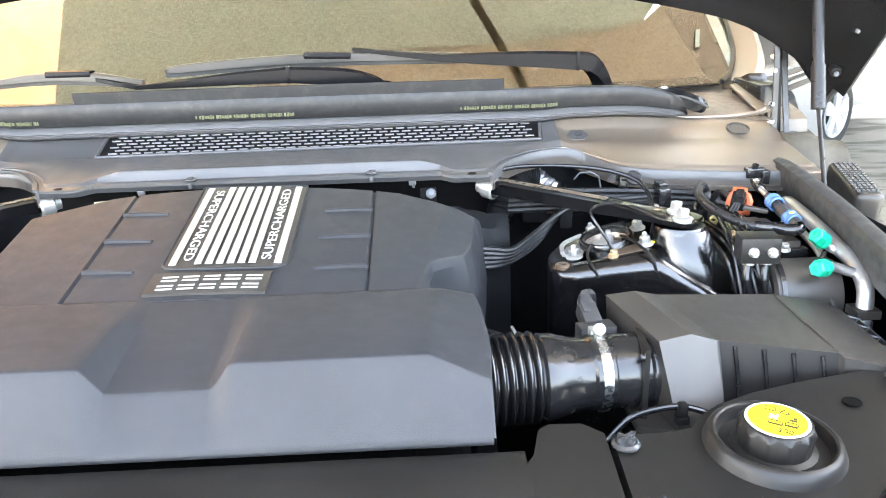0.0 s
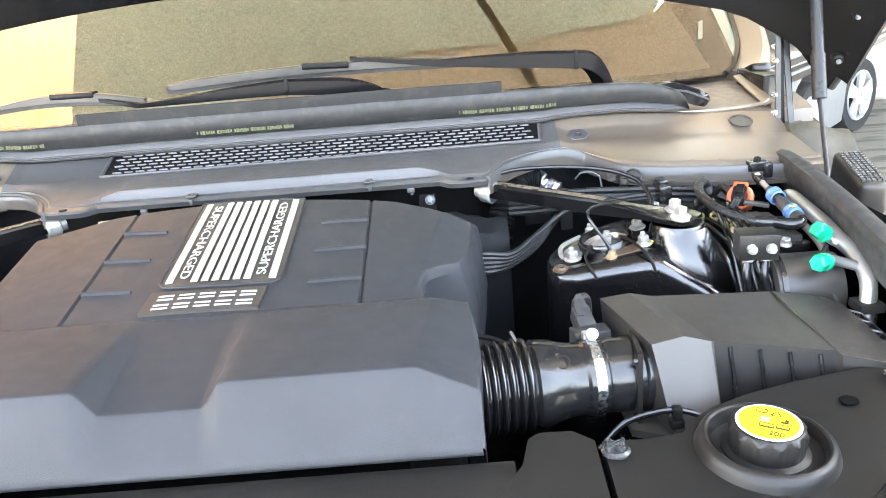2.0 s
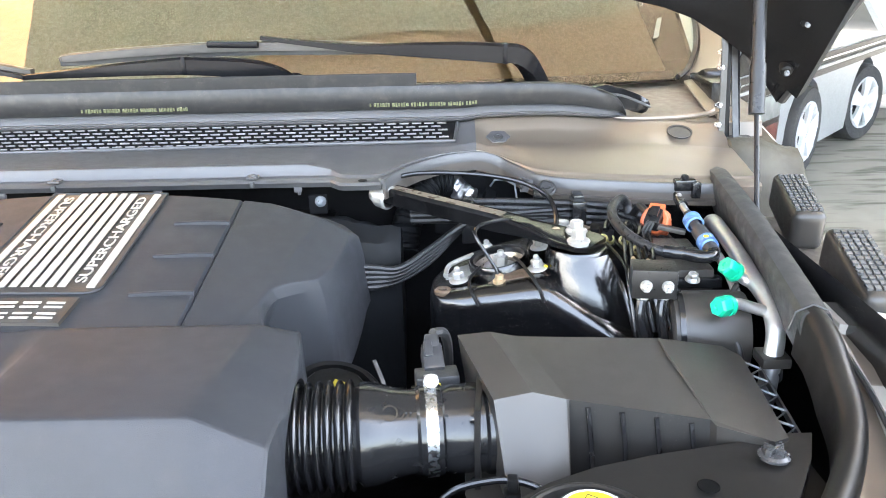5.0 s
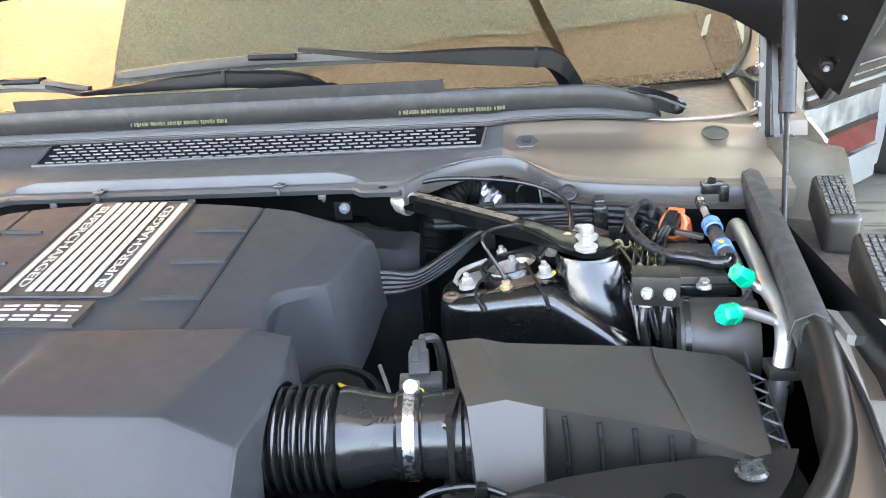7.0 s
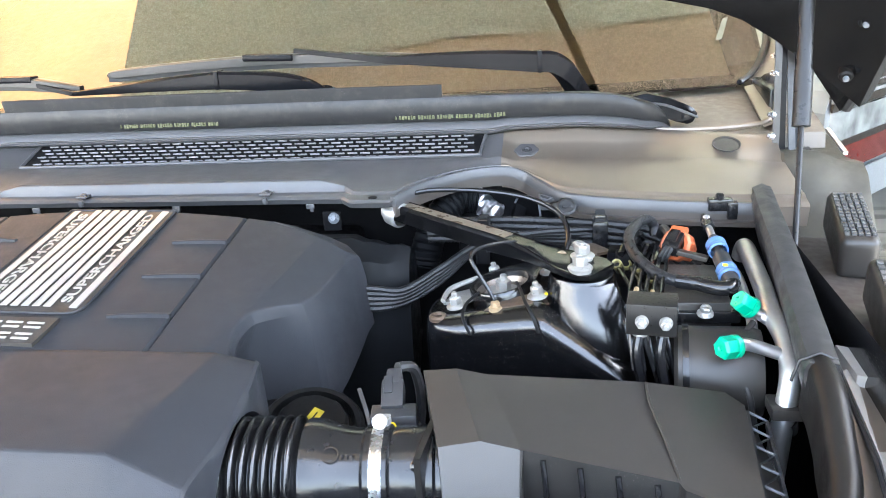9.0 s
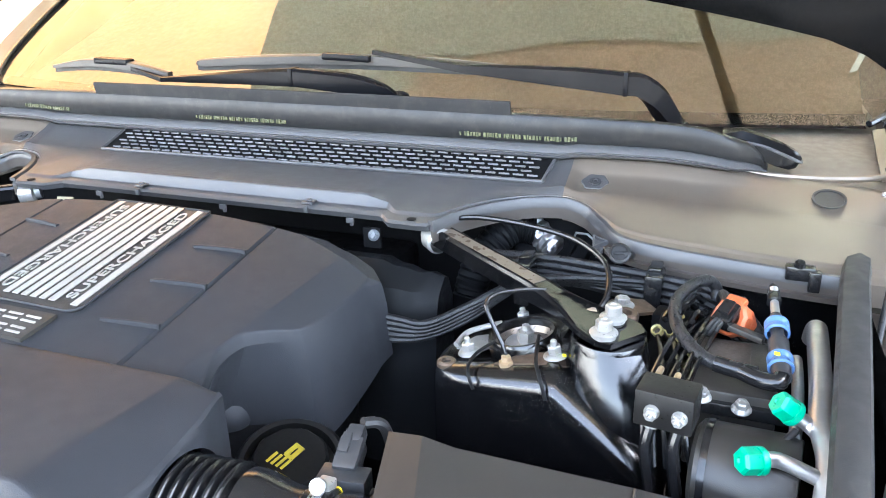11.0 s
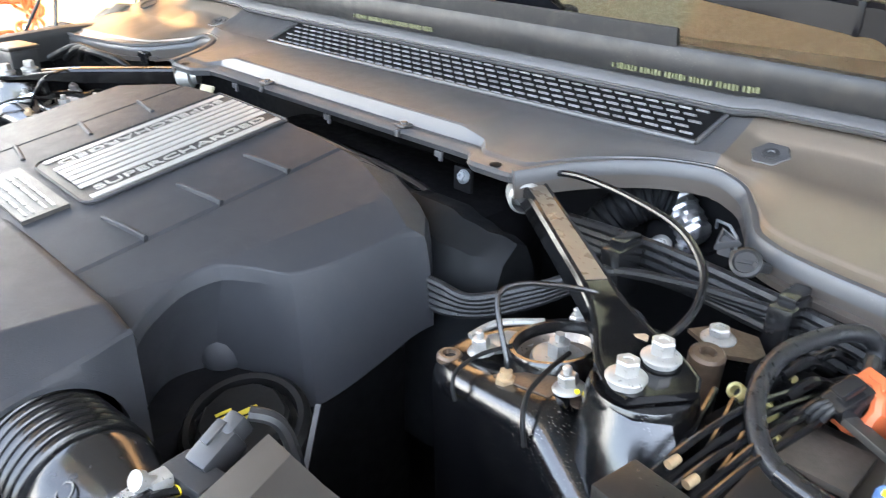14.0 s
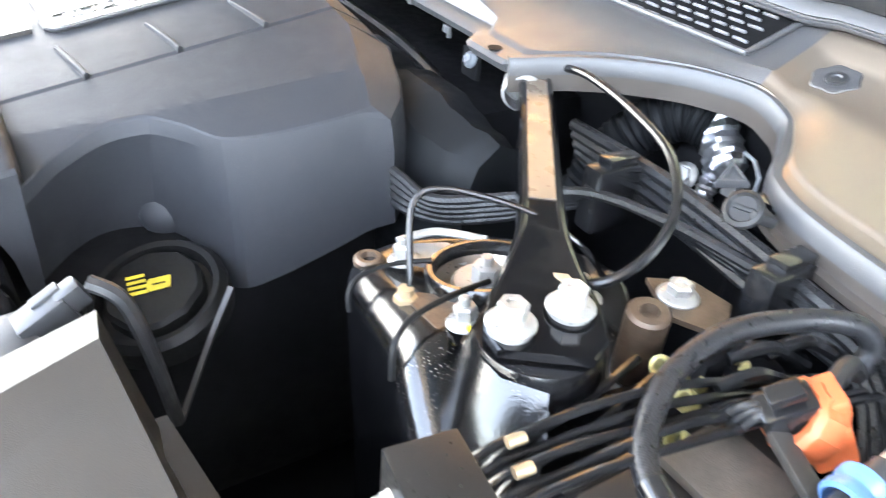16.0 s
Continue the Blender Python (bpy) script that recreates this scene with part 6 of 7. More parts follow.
part("tube", tube([(0.693, 0.500, 1.085), (0.694, 0.487, 1.102), (0.693, 0.44, 1.100), (0.692, 0.38, 1.093), (0.690, 0.335, 1.086), (0.695, 0.30, 1.074), (0.692, 0.265, 1.055), (0.685, 0.25, 1.02), (0.68, 0.245, 0.96)], 0.0098, 16), ALU, pipe1)
part("fitting", joined(lathe([(0, 0), (0.012, 0), (0.012, 0.014), (0, 0.014)], (0.686, 0.252, 1.020), (0.2, 0.3, -1), 16), box((0.687, 0.254, 1.03), (0.03, 0.03, 0.012), 0.003)), SATIN, pipe1)
pipe2 = thing("slim_pipe", (0.68, 0.4, 1.0), "slim aluminium pipe running beside the larger one", "pipe")
part("tube", tube([(0.676, 0.455, 1.075), (0.676, 0.44, 1.088), (0.675, 0.38, 1.083), (0.672, 0.33, 1.07), (0.668, 0.31, 1.04), (0.665, 0.30, 1.0)], 0.0052, 12), ALU, pipe2)
line("foil_lead", "black lead looped between the service ports", "cable", [(0.672, 0.33, 1.08), (0.655, 0.31, 1.065), (0.650, 0.29, 1.05), (0.660, 0.272, 1.03), (0.668, 0.266, 0.98)], 0.0032, RUBBER)

# oil filler below the cover
OILMARK = mat("dull_yellow_print", (0.36, 0.29, 0.02), 0.5, vary=0.15, vary_scale=200)
oil = thing("oil_filler_cap", (0.225, 0.27, 0.96), "round black oil filler cap with yellow markings", "oil filler cap")
part("surround", lathe([(0.055, -0.02), (0.055, 0.0), (0.050, 0.006), (0.045, 0.005), (0.043, -0.006), (0, -0.006)], (0.228, 0.268, 0.984), (0.18, -0.28, 1), 40), OILBLACK, oil)
part("cap", lathe([(0.037, -0.008), (0.037, 0.006), (0.034, 0.010), (0.0, 0.011)], (0.228, 0.268, 0.984), (0.18, -0.28, 1), 36, lambda a, r, z: r * (1 + 0.03 * (int(a * 10 / math.pi) % 2))), OILBLACK, oil)
om = Matrix.Translation((0.228, 0.268, 0.984)) @ Vector((0.18, -0.28, 1)).to_track_quat("Z", "Y").to_matrix().to_4x4() @ pose(0, 0, 0.0115, 0, 0, 40)
for k in range(4):
    bm = box((-0.012 + 0.001 * k, 0.012 - k * 0.0055, 0), (0.014, 0.003, 0.0005), 0)
    bm.transform(om)
    part("printed_bar", bm, OILMARK, oil)
for x, y, w, h in ((0.006, 0.004, 0.015, 0.005), (0.006, -0.003, 0.015, 0.005), (0.013, 0.0005, 0.004, 0.012), (-0.001, 0.001, 0.004, 0.009)):
    bm = box((x, y, 0), (w, h, 0.0006), 0)
    bm.transform(om)
    part("pictogram", bm, OILMARK, oil)
stay = thing("steel_stay", (0.27, 0.30, 0.97), "short black steel stay below the engine cover", "stay")
part("strip", sweep([Vector((0.268, 0.315, 1.003)), Vector((0.278, 0.30, 0.985)), Vector((0.29, 0.28, 0.955)), Vector((0.30, 0.26, 0.92))], [(-0.0022, -0.001), (0.0022, -0.001), (0.0022, 0.001), (-0.0022, 0.001)]), SATIN, stay)

PADGREY = mat("worn_grey_rubber", (0.060, 0.060, 0.060), 0.5, vary=0.15, vary_scale=60, random_tint=0.12)
CAPPING = mat("dull_black_capping", (0.024, 0.024, 0.024), 0.5, grain=0.25, grain_scale=900, vary=0.12, vary_scale=12)
GASGREY = mat("gunmetal_strut", (0.014, 0.014, 0.0145), 0.34, metal=0.0, grain=0.05, vary=0.08, spec=0.25)
HINGESTEEL = mat("dark_hinge_steel", (0.045, 0.045, 0.045), 0.4, metal=0.6, grain=0.15, grain_scale=500, vary=0.25, vary_scale=50)
OLIVE = mat("dull_olive_rubber", (0.046, 0.042, 0.032), 0.65, grain=0.3, vary=0.25, vary_scale=22, spec=0.25)
# ---- wing edge: weather strips, vents, bonnet stay ----
for sx in (1, -1):
    X = lambda x, y, z: Vector((mx(sx, x), y, z))
    rail = thing("bonnet_seal", X(0.7, 0.3, 1.06), "black rubber weather strip along the wing edge", "weather strip", "weather strips")
    a = spline([X(0.746, 0.655, 1.127), X(0.731, 0.56, 1.133), X(0.7145, 0.40, 1.126), X(0.701, 0.26, 1.112), X(0.694, 0.19, 1.104)], 8)
    w = 0.0140
    part("wide_strip", sweep(a, [(-w, -0.05), (w * 0.3, -0.05), (w, -0.008), (w, 0.0), (w * 0.8, 0.006), (0, 0.009), (-w * 0.8, 0.006), (-w, 0.0)] if sx > 0 else [(-w * 0.3, -0.05), (w, -0.05), (w, 0.0), (w * 0.8, 0.006), (0, 0.009), (-w * 0.8, 0.006), (-w, 0.0), (-w, -0.008)], up=(0, 0, 1)), CAPPING, rail, "broad rubber capping")
    b = spline([X(0.694, 0.20, 1.104), X(0.693, 0.165, 1.098), X(0.690, 0.13, 1.082), X(0.682, 0.085, 1.063), X(0.655, 0.034, 1.050), X(0.608, -0.025, 1.042), X(0.53, -0.09, 1.035), X(0.43, -0.155, 1.028), X(0.30, -0.21, 1.02)], 8)
    part("bulb", sweep(b, [(-0.0112, -0.045), (0.0112, -0.045), (0.0112, 0.0)] + [(0.0112 * math.cos(t), 0.011 * math.sin(t)) for t in (0.5, 1.0, 1.57, 2.1, 2.6)] + [(-0.0112, 0.0)], up=(0, 0, 1)), RESBLACK, rail, "hollow rubber bulb strip")
    part("joint_wire", sweep([X(0.672, 0.197, 1.090), X(0.677, 0.197, 1.109), X(0.692, 0.196, 1.1165), X(0.706, 0.196, 1.110), X(0.710, 0.196, 1.095)], circle(0.0013, 6)), RUBBER, rail)
    for y0, x0, z0, w0, l0 in ((0.558, 0.832, 1.092, 0.043, 0.128), (0.336, 0.812, 1.080, 0.048, 0.150)):
        v = thing("duct_block", X(x0, y0, z0 - 0.05), "black rubber vent block with a waffle-grid top", "vent block", "vent blocks")
        tilt = Euler((radians(11), 0, radians(sx * -8)))
        part("body", box(X(x0, y0, z0), (w0, l0, 0.055), 0.012, (11, 0, sx * -8), 4), SATIN, v)
        nx, ny = 5, 13
        bm = box((0, 0, 0), (w0 * 0.115, l0 / 24, 0.003), 0.0, (11, 0, sx * -8))
        me = bpy.data.meshes.new("pad")
        bm.to_mesh(me)
        bm.free()
        me.materials.append(PADGREY)
        for i in range(nx):
            for j in range(ny):
                c = Vector(((i - (nx - 1) / 2) * w0 * 0.165, (j - (ny - 1) / 2) * l0 / 15.5, 0.0285))
                c.rotate(tilt)
                ob = new("pad", me)
                ob.parent = v
                ob.location = X(x0, y0, z0) + c - ORIGIN[v.name]
    gut = car
    part("gutter", loft([[X(0.742, y, 1.09), X(0.762, y, 1.062), X(0.80, y, 1.058), X(0.872, y, 1.052 if y > 0.2 else 1.03), X(0.885, y, 1.035), X(0.90, y, 0.9), X(0.93, y, 0.6)] for y in (0.22, 0.3, 0.5, 0.66, 0.72)]), BROWNLIP, gut)
    part("wing_skin", loft([[X(0.700 + dx, y, z0 + 0.001), X(0.722 + dx, y, z0 - 0.004), X(0.76 + dx, y, z0 - 0.012), X(0.83 + dx * 0.8, y, z0 - 0.035), X(0.89 + dx * 0.6, y, z0 - 0.10), X(0.93 + dx * 0.5, y, z0 - 0.3), X(0.93 + dx * 0.5, y, 0.55)] for y, dx, z0 in ((0.23, 0.0, 1.085), (0.16, 0.0, 1.078), (0.09, -0.01, 1.05), (0.03, -0.04, 1.032), (-0.03, -0.09, 1.024), (-0.09, -0.165, 1.016), (-0.16, -0.27, 1.008), (-0.22, -0.40, 1.0))]), BRONZE, gut)
    part("wing_side", loft([[X(0.885, y, 1.035), X(0.91, y, 0.98), X(0.93, y, 0.7), X(0.92, y, 0.4)] for y in (0.22, 0.5, 0.75, 1.1)]), BRONZE, gut)
    mound = []
    for k in range(17):
        y = 0.640 + 0.38 * k / 16
        rows_ = []
        for i in range(11):
            x = 0.757 + 0.150 * i / 10
            e = max(0.0, min(1, (x - 0.757) / 0.03, (0.907 - x) / 0.012, (y - 0.640) / 0.06))
            rows_.append(X(x, y, 1.04 + (0.120 - 0.18 * (x - 0.772) + 0.006 * math.sin(38 * y) + 0.004 * math.sin(70 * x + 9 * y)) * math.sqrt(e)))
        mound.append(rows_)
    part("hinge_shelf", loft(mound), OLIVE, gut, "dull olive hinge shelf cover", angle=60)
    link = [(-0.0018, -0.0045), (0.0018, -0.0045), (0.0018, 0.0045), (-0.0018, 0.0045)]
    for dx, y0, y1, z1, m_ in ((-0.004, 0.742, 0.752, 1.335, HINGESTEEL), (0.006, 0.75, 0.765, 1.36, WIPER), (0.017, 0.738, 0.772, 1.35, HINGESTEEL), (0.027, 0.76, 0.79, 1.30, WIPER)):
        hinge = part("hinge_arm", sweep([X(0.788 + dx, y0, 1.155), X(0.786 + dx, (y0 + y1) / 2, 1.22), X(0.784 + dx, y1, 1.29), X(0.780 + dx * 0.8, y1 + 0.006, z1)], link), m_, car, "narrow hinge link")
    for y, z in ((0.744, 1.175), (0.748, 1.205), (0.752, 1.262), (0.757, 1.285), (0.760, 1.318)):
        hexbolt(X(0.779, y, z), (-sx, -0.5, 0.1), hinge, 0.0055, 0.0036, 0.007, metal=STEEL)
    part("hinge_plate", prism([tuple(X(x, y, 0))[:2] for x, y in ((0.775, 0.742), (0.835, 0.742), (0.84, 0.80), (0.775, 0.80))], 1.10, 1.152, 0.004), SMOOTH, car)
    part("drip_rail", sweep([X(0.916, 0.95, 1.139), X(0.923, 0.874, 1.116)], [(-0.0035, -0.003), (0.0035, -0.003), (0.0035, 0.003), (-0.0035, 0.003)], up=(0, 0, 1)), ALU, car, "bright metal strip")
    gas = thing("gas_strut", X(0.745, 0.47, 1.09), "grey gas strut propping up the bonnet", "gas strut", "gas struts")
    g0, g1, g2 = X(0.743, 0.462, 1.085), X(0.766, 0.568, 1.228), X(0.778, 0.655, 1.485)
    part("rod", sweep([g0, g1], circle(0.0034, 12)), GASGREY, gas, "dark steel piston rod")
    gd = (g2 - g1).normalized()
    part("cylinder", joined(sweep([g1 - gd * 0.004, g1 + gd * 0.062], circle(0.0105, 20)), sweep([g1 + gd * 0.06, g2], circle(0.0088, 20))), GASGREY, gas, "dark grey cylinder")
    part("ball_end", joined(lathe([(0, -0.012), (0.009, -0.01), (0.011, 0), (0.009, 0.01), (0, 0.012)], g0, (0, 0, 1), 14), box(g0 + Vector((0, -0.004, -0.012)), (0.02, 0.03, 0.02), 0.004)), SMOOTH, gas)

for sx in (1, -1):
    X = lambda x, y, z: Vector((mx(sx, x), y, z))
    fin = [[X(0.775, 0.782, 1.184), X(0.794, 0.786, 1.189), X(0.797, 0.786, 1.14)], [X(0.776, 0.86, 1.201), X(0.797, 0.862, 1.205), X(0.800, 0.862, 1.14)], [X(0.778, 0.94, 1.216), X(0.800, 0.948, 1.219), X(0.803, 0.948, 1.14)]]
    part("hinge_cover", box(X(0.824, 0.955, 1.185), (0.040, 0.10, 0.085), 0.008, (-18, 0, 0)), SMOOTH, car, "black plastic hinge cover")
    part("panel_lip", sweep(spline([X(0.60, 0.772, 1.185), X(0.645, 0.772, 1.182), X(0.712, 0.775, 1.182), X(0.765, 0.782, 1.185), X(0.785, 0.792, 1.190)], 5), circle(0.0042, 8)), BRONZE, car, "rolled back edge of the wing panel")
    part("hinge_gusset", thick(loft(fin), 0.004), BRONZE, car, "bronze painted flange beside the hinge")
    part("hinge_base", joined(box(X(0.818, 0.90, 1.19), (0.05, 0.13, 0.075), 0.006), box(X(0.815, 0.85, 1.15), (0.05, 0.05, 0.03), 0.005)), SMOOTH, car, "black hinge base cover")
tray = thing("headlamp_cover", (0.76, 0.12, 1.0), "grey-brown plastic cover over the headlamp", "lamp cover")


def tray_z(x, y):
    return lerp(y, [(-0.04, 1.032), (0.03, 1.046), (0.09, 1.062), (0.16, 1.080), (0.21, 1.084), (0.26, 1.086)]) - 0.22 * max(x - 0.715, 0)


part("panel", prism([(0.722, 0.228), (0.717, 0.168), (0.7165, 0.12), (0.709, 0.043), (0.695, -0.03), (0.80, -0.03), (0.855, 0.1), (0.868, 0.24), (0.735, 0.24)], lambda x, y: tray_z(x, y) - 0.02, tray_z, 0.002), TRAY, tray)
part("step", prism([(0.726, 0.262), (0.728, 0.212), (0.87, 0.212), (0.87, 0.262)], lambda x, y: tray_z(x, y) - 0.02, lambda x, y: tray_z(x, y) + 0.007, 0.003), TRAY, tray)
part("gap_seal", sweep([Vector((x - 0.003, y, tray_z(x, y) - 0.002)) for x, y in ((0.722, 0.228), (0.717, 0.168), (0.7165, 0.12), (0.709, 0.043), (0.695, -0.03))], circle(0.0022, 8)), SEAL, tray, "thin rubber gap seal")
part("finger_recess", lathe([(0.021, -0.001), (0.020, 0.0012), (0.018, 0.0004), (0, 0.0002)], (0.748, 0.082, tray_z(0.748, 0.082) + 0.001), (0.2, -0.2, 1), 28), CHARCOAL, tray, "dark oval finger recess")
hexbolt((0.785, 0.228, tray_z(0.785, 0.228) + 0.007), (0.1, 0, 1), tray, 0.008, 0.005, 0.004, metal=GREY, name="screw")
# ---- bonnet ----
BONNETBLACK = mat("black_bonnet_paint", (0.004, 0.004, 0.0042), 0.16, grain=0.06, vary=0.2, vary_scale=18, rough_vary=0.05, spec=0.28)
BU = Vector((0, -0.66, 0.75)).normalized()


def bon(x, s, h=0.0):
    """Place on the bonnet: x across, s up from the hinge edge, h towards the engine."""
    d = abs(x - XC)
    drop = 0.0 if d < 0.78 else 0.07 * ((d - 0.78) / 0.12) ** 1.5
    return Vector((x, 0.79, 1.455)) + BU * s + Vector((0, -0.75, -0.66)) * (h + drop) + Vector((0, 0, -0.10 * (d / 0.8) ** 2))


rows = []
for k in range(41):
    x = XC - 0.955 + 1.91 * k / 40
    rows.append([bon(x, s) for s in [1.34 * j / 14 for j in range(15)]])
bonnet = part("bonnet", thick(loft(rows), 0.02), BONNETBLACK, car, "raised bonnet with a black inner skin")
pad = []
for k in range(31):
    x = XC - 0.66 + 1.32 * k / 30
    pad.append([bon(x, 0.14 + 1.06 * j / 10, 0.024 + (0.006 if 0 < k < 30 and 0 < j < 10 else 0)) for j in range(11)])
part("liner", thick(loft(pad), 0.012), LINER, bonnet, "grey-green felt liner")
for sx in (1, -1):
    X = lambda x: mx(sx, x)
    # stiff corner flange with fixings
    fl = [[Vector((X(0.80), 0.775, 1.315)), Vector((X(0.835), 0.765, 1.27)), Vector((X(0.873), 0.748, 1.212))], [Vector((X(0.80), 0.70, 1.42)), Vector((X(0.85), 0.69, 1.38)), Vector((X(0.898), 0.639, 1.342))], [Vector((X(0.80), 0.60, 1.53)), Vector((X(0.86), 0.58, 1.49)), Vector((X(0.925), 0.53, 1.472))], [Vector((X(0.80), 0.40, 1.74)), Vector((X(0.87), 0.38, 1.70)), Vector((X(0.955), 0.33, 1.70))]]
    part("corner_flange", thick(loft(fl), 0.012), BONNETBLACK, bonnet, "black corner flange")
    part("flange_rib", sweep([f[2].lerp(f[1], 0.35) + Vector((0, -0.012, -0.008)) for f in fl], circle(0.006, 8)), BONNETBLACK, bonnet)
    part("flange_seal", sweep([f[2] for f in fl], circle(0.009, 10)), RUBBER, bonnet)
    for at in ((0.846, 0.689, 1.276), (0.848, 0.647, 1.346)):
        part("buffer", joined(lathe([(0.0095, -0.03), (0.0095, 0), (0.0085, 0.004), (0.006, 0.006), (0, 0.006)], (X(at[0]), at[1] - 0.01, at[2] - 0.01), (sx * -0.2, -0.8, -0.4), 20)), OILBLACK, bonnet, "dull black rubber buffer")
        part("ball_stud", lathe([(0, 0.004), (0.003, 0.005), (0.0042, 0.0085), (0.003, 0.012), (0, 0.013)], (X(at[0]), at[1] - 0.01, at[2] - 0.01), (sx * -0.2, -0.8, -0.4), 16), GREY, bonnet, "dull metal ball stud")

# ---- odds and ends by the right wing ----
fuse = thing("fuse_box", (-0.715, 0.42, 1.1), "charcoal plastic lidded box beside the wing", "fuse box")
part("body", box((-0.718, 0.425, 1.118), (0.054, 0.048, 0.04), 0.004, (0, 0, 12)), CHARCOAL, fuse)
part("lid", box((-0.717, 0.425, 1.141), (0.062, 0.055, 0.007), 0.003, (0, 0, 12)), SATIN, fuse, "flat lid")
for k in range(4):
    part("rib", box((-0.694 - 0.002 * k, 0.408 + 0.011 * k, 1.118), (0.004, 0.003, 0.034), 0.001), CHARCOAL, fuse)
for k in range(4):
    line("wing_hose", "black hose beside the wing", "hose", [(-0.79 + 0.02 * k, 0.50 + 0.02 * k, 1.10), (-0.74 + 0.02 * k, 0.53, 1.125), (-0.69 + 0.03 * k, 0.545, 1.12), (-0.62 + 0.02 * k, 0.56, 1.10), (-0.56, 0.58, 1.09)], 0.006, OILBLACK, "wing hoses")
for k in range(5):
    line("looped_hose", "black hose loop beside the tower", "hose", [(-0.77 + 0.026 * k, 0.36, 1.02), (-0.775 + 0.026 * k, 0.33, 1.075), (-0.77 + 0.026 * k, 0.30, 1.07), (-0.765 + 0.026 * k, 0.28, 1.0)], 0.0065, OILBLACK, "looped hoses")
line("steel_tie", "slim steel rod beside the tower", "rod", [(-0.58, 0.40, 1.09), (-0.66, 0.33, 1.05), (-0.70, 0.30, 1.02)], 0.004, STEEL)
bundle = thing("intake_duct", (-0.36, 0.1, 0.95), "black ribbed duct on the far side of the cover", "intake hose")
part("bellows", lathe([(0.036, 0.0)] + [(r, 0.004 + k * 0.0115 + dz) for k in range(12) for r, dz in ((0.0415, 0), (0.0475, 0.003), (0.0475, 0.008), (0.0415, 0.0105))] + [(0.03, 0.15)], (-0.36, 0.15, 1.02), (-0.93, 0.3, -0.1), 32), RUBBER, bundle)
lab = thing("paper_label", (-0.30, 0.545, 1.13), "cream paper label under the scuttle edge", "label")
part("sheet", box((-0.315, 0.552, 1.122), (0.026, 0.003, 0.011), 0.001, (-30, 0, 12)), mat("cream_paper", (0.26, 0.24, 0.16), 0.7, vary=0.1), lab)

# the car stands on its wheels
for sx in (1, -1):
    for y in (0.15, 2.6):
        w = part("wheel", lathe([(0.24, -0.12), (0.36, -0.125), (0.375, -0.09), (0.375, 0.09), (0.36, 0.125), (0.24, 0.12), (0, 0.1)], (mx(sx, 0.80), y, 0.375), (1, 0, 0), 40), TYRE, car)
    part("body_side", loft([[Vector((mx(sx, 0.86), y, 1.15)), Vector((mx(sx, 0.915), y, 0.95)), Vector((mx(sx, 0.92), y, 0.45))] for y in (1.08, 2.0, 3.25)]), BRONZE, car)
part("cabin", prism([(mx(-1, 0.86), 1.6), (0.86, 1.6), (0.80, 3.25), (mx(-1, 0.80), 3.25)], 0.45, 1.16, 0.03), BRONZE, car)

for sx in (1, -1):
    part("side_window", thick(loft([[Vector((mx(sx, 0.855), y, 1.15)), Vector((mx(sx, 0.83), y + (0.62 if y < 1.2 else 0), 1.62 if y > 1.2 else 1.60))] for y in (1.02, 1.9, 2.6, 3.15)]), 0.008), CARGLASS, car, "dark side windows")
part("roof", loft([[Vector((XC + u * 0.82, y, z - 0.05 * u * u)) for u in (-1, -0.6, -0.2, 0.2, 0.6, 1)] for y, z in ((1.62, 1.655), (1.9, 1.70), (2.5, 1.72), (3.1, 1.66), (3.24, 1.2))]), BRONZE, car, "bronze roof skin")
part("cabin_back", box((XC, 2.2, 1.2), (1.6, 0.05, 0.9), 0.01), LEATHER, car)

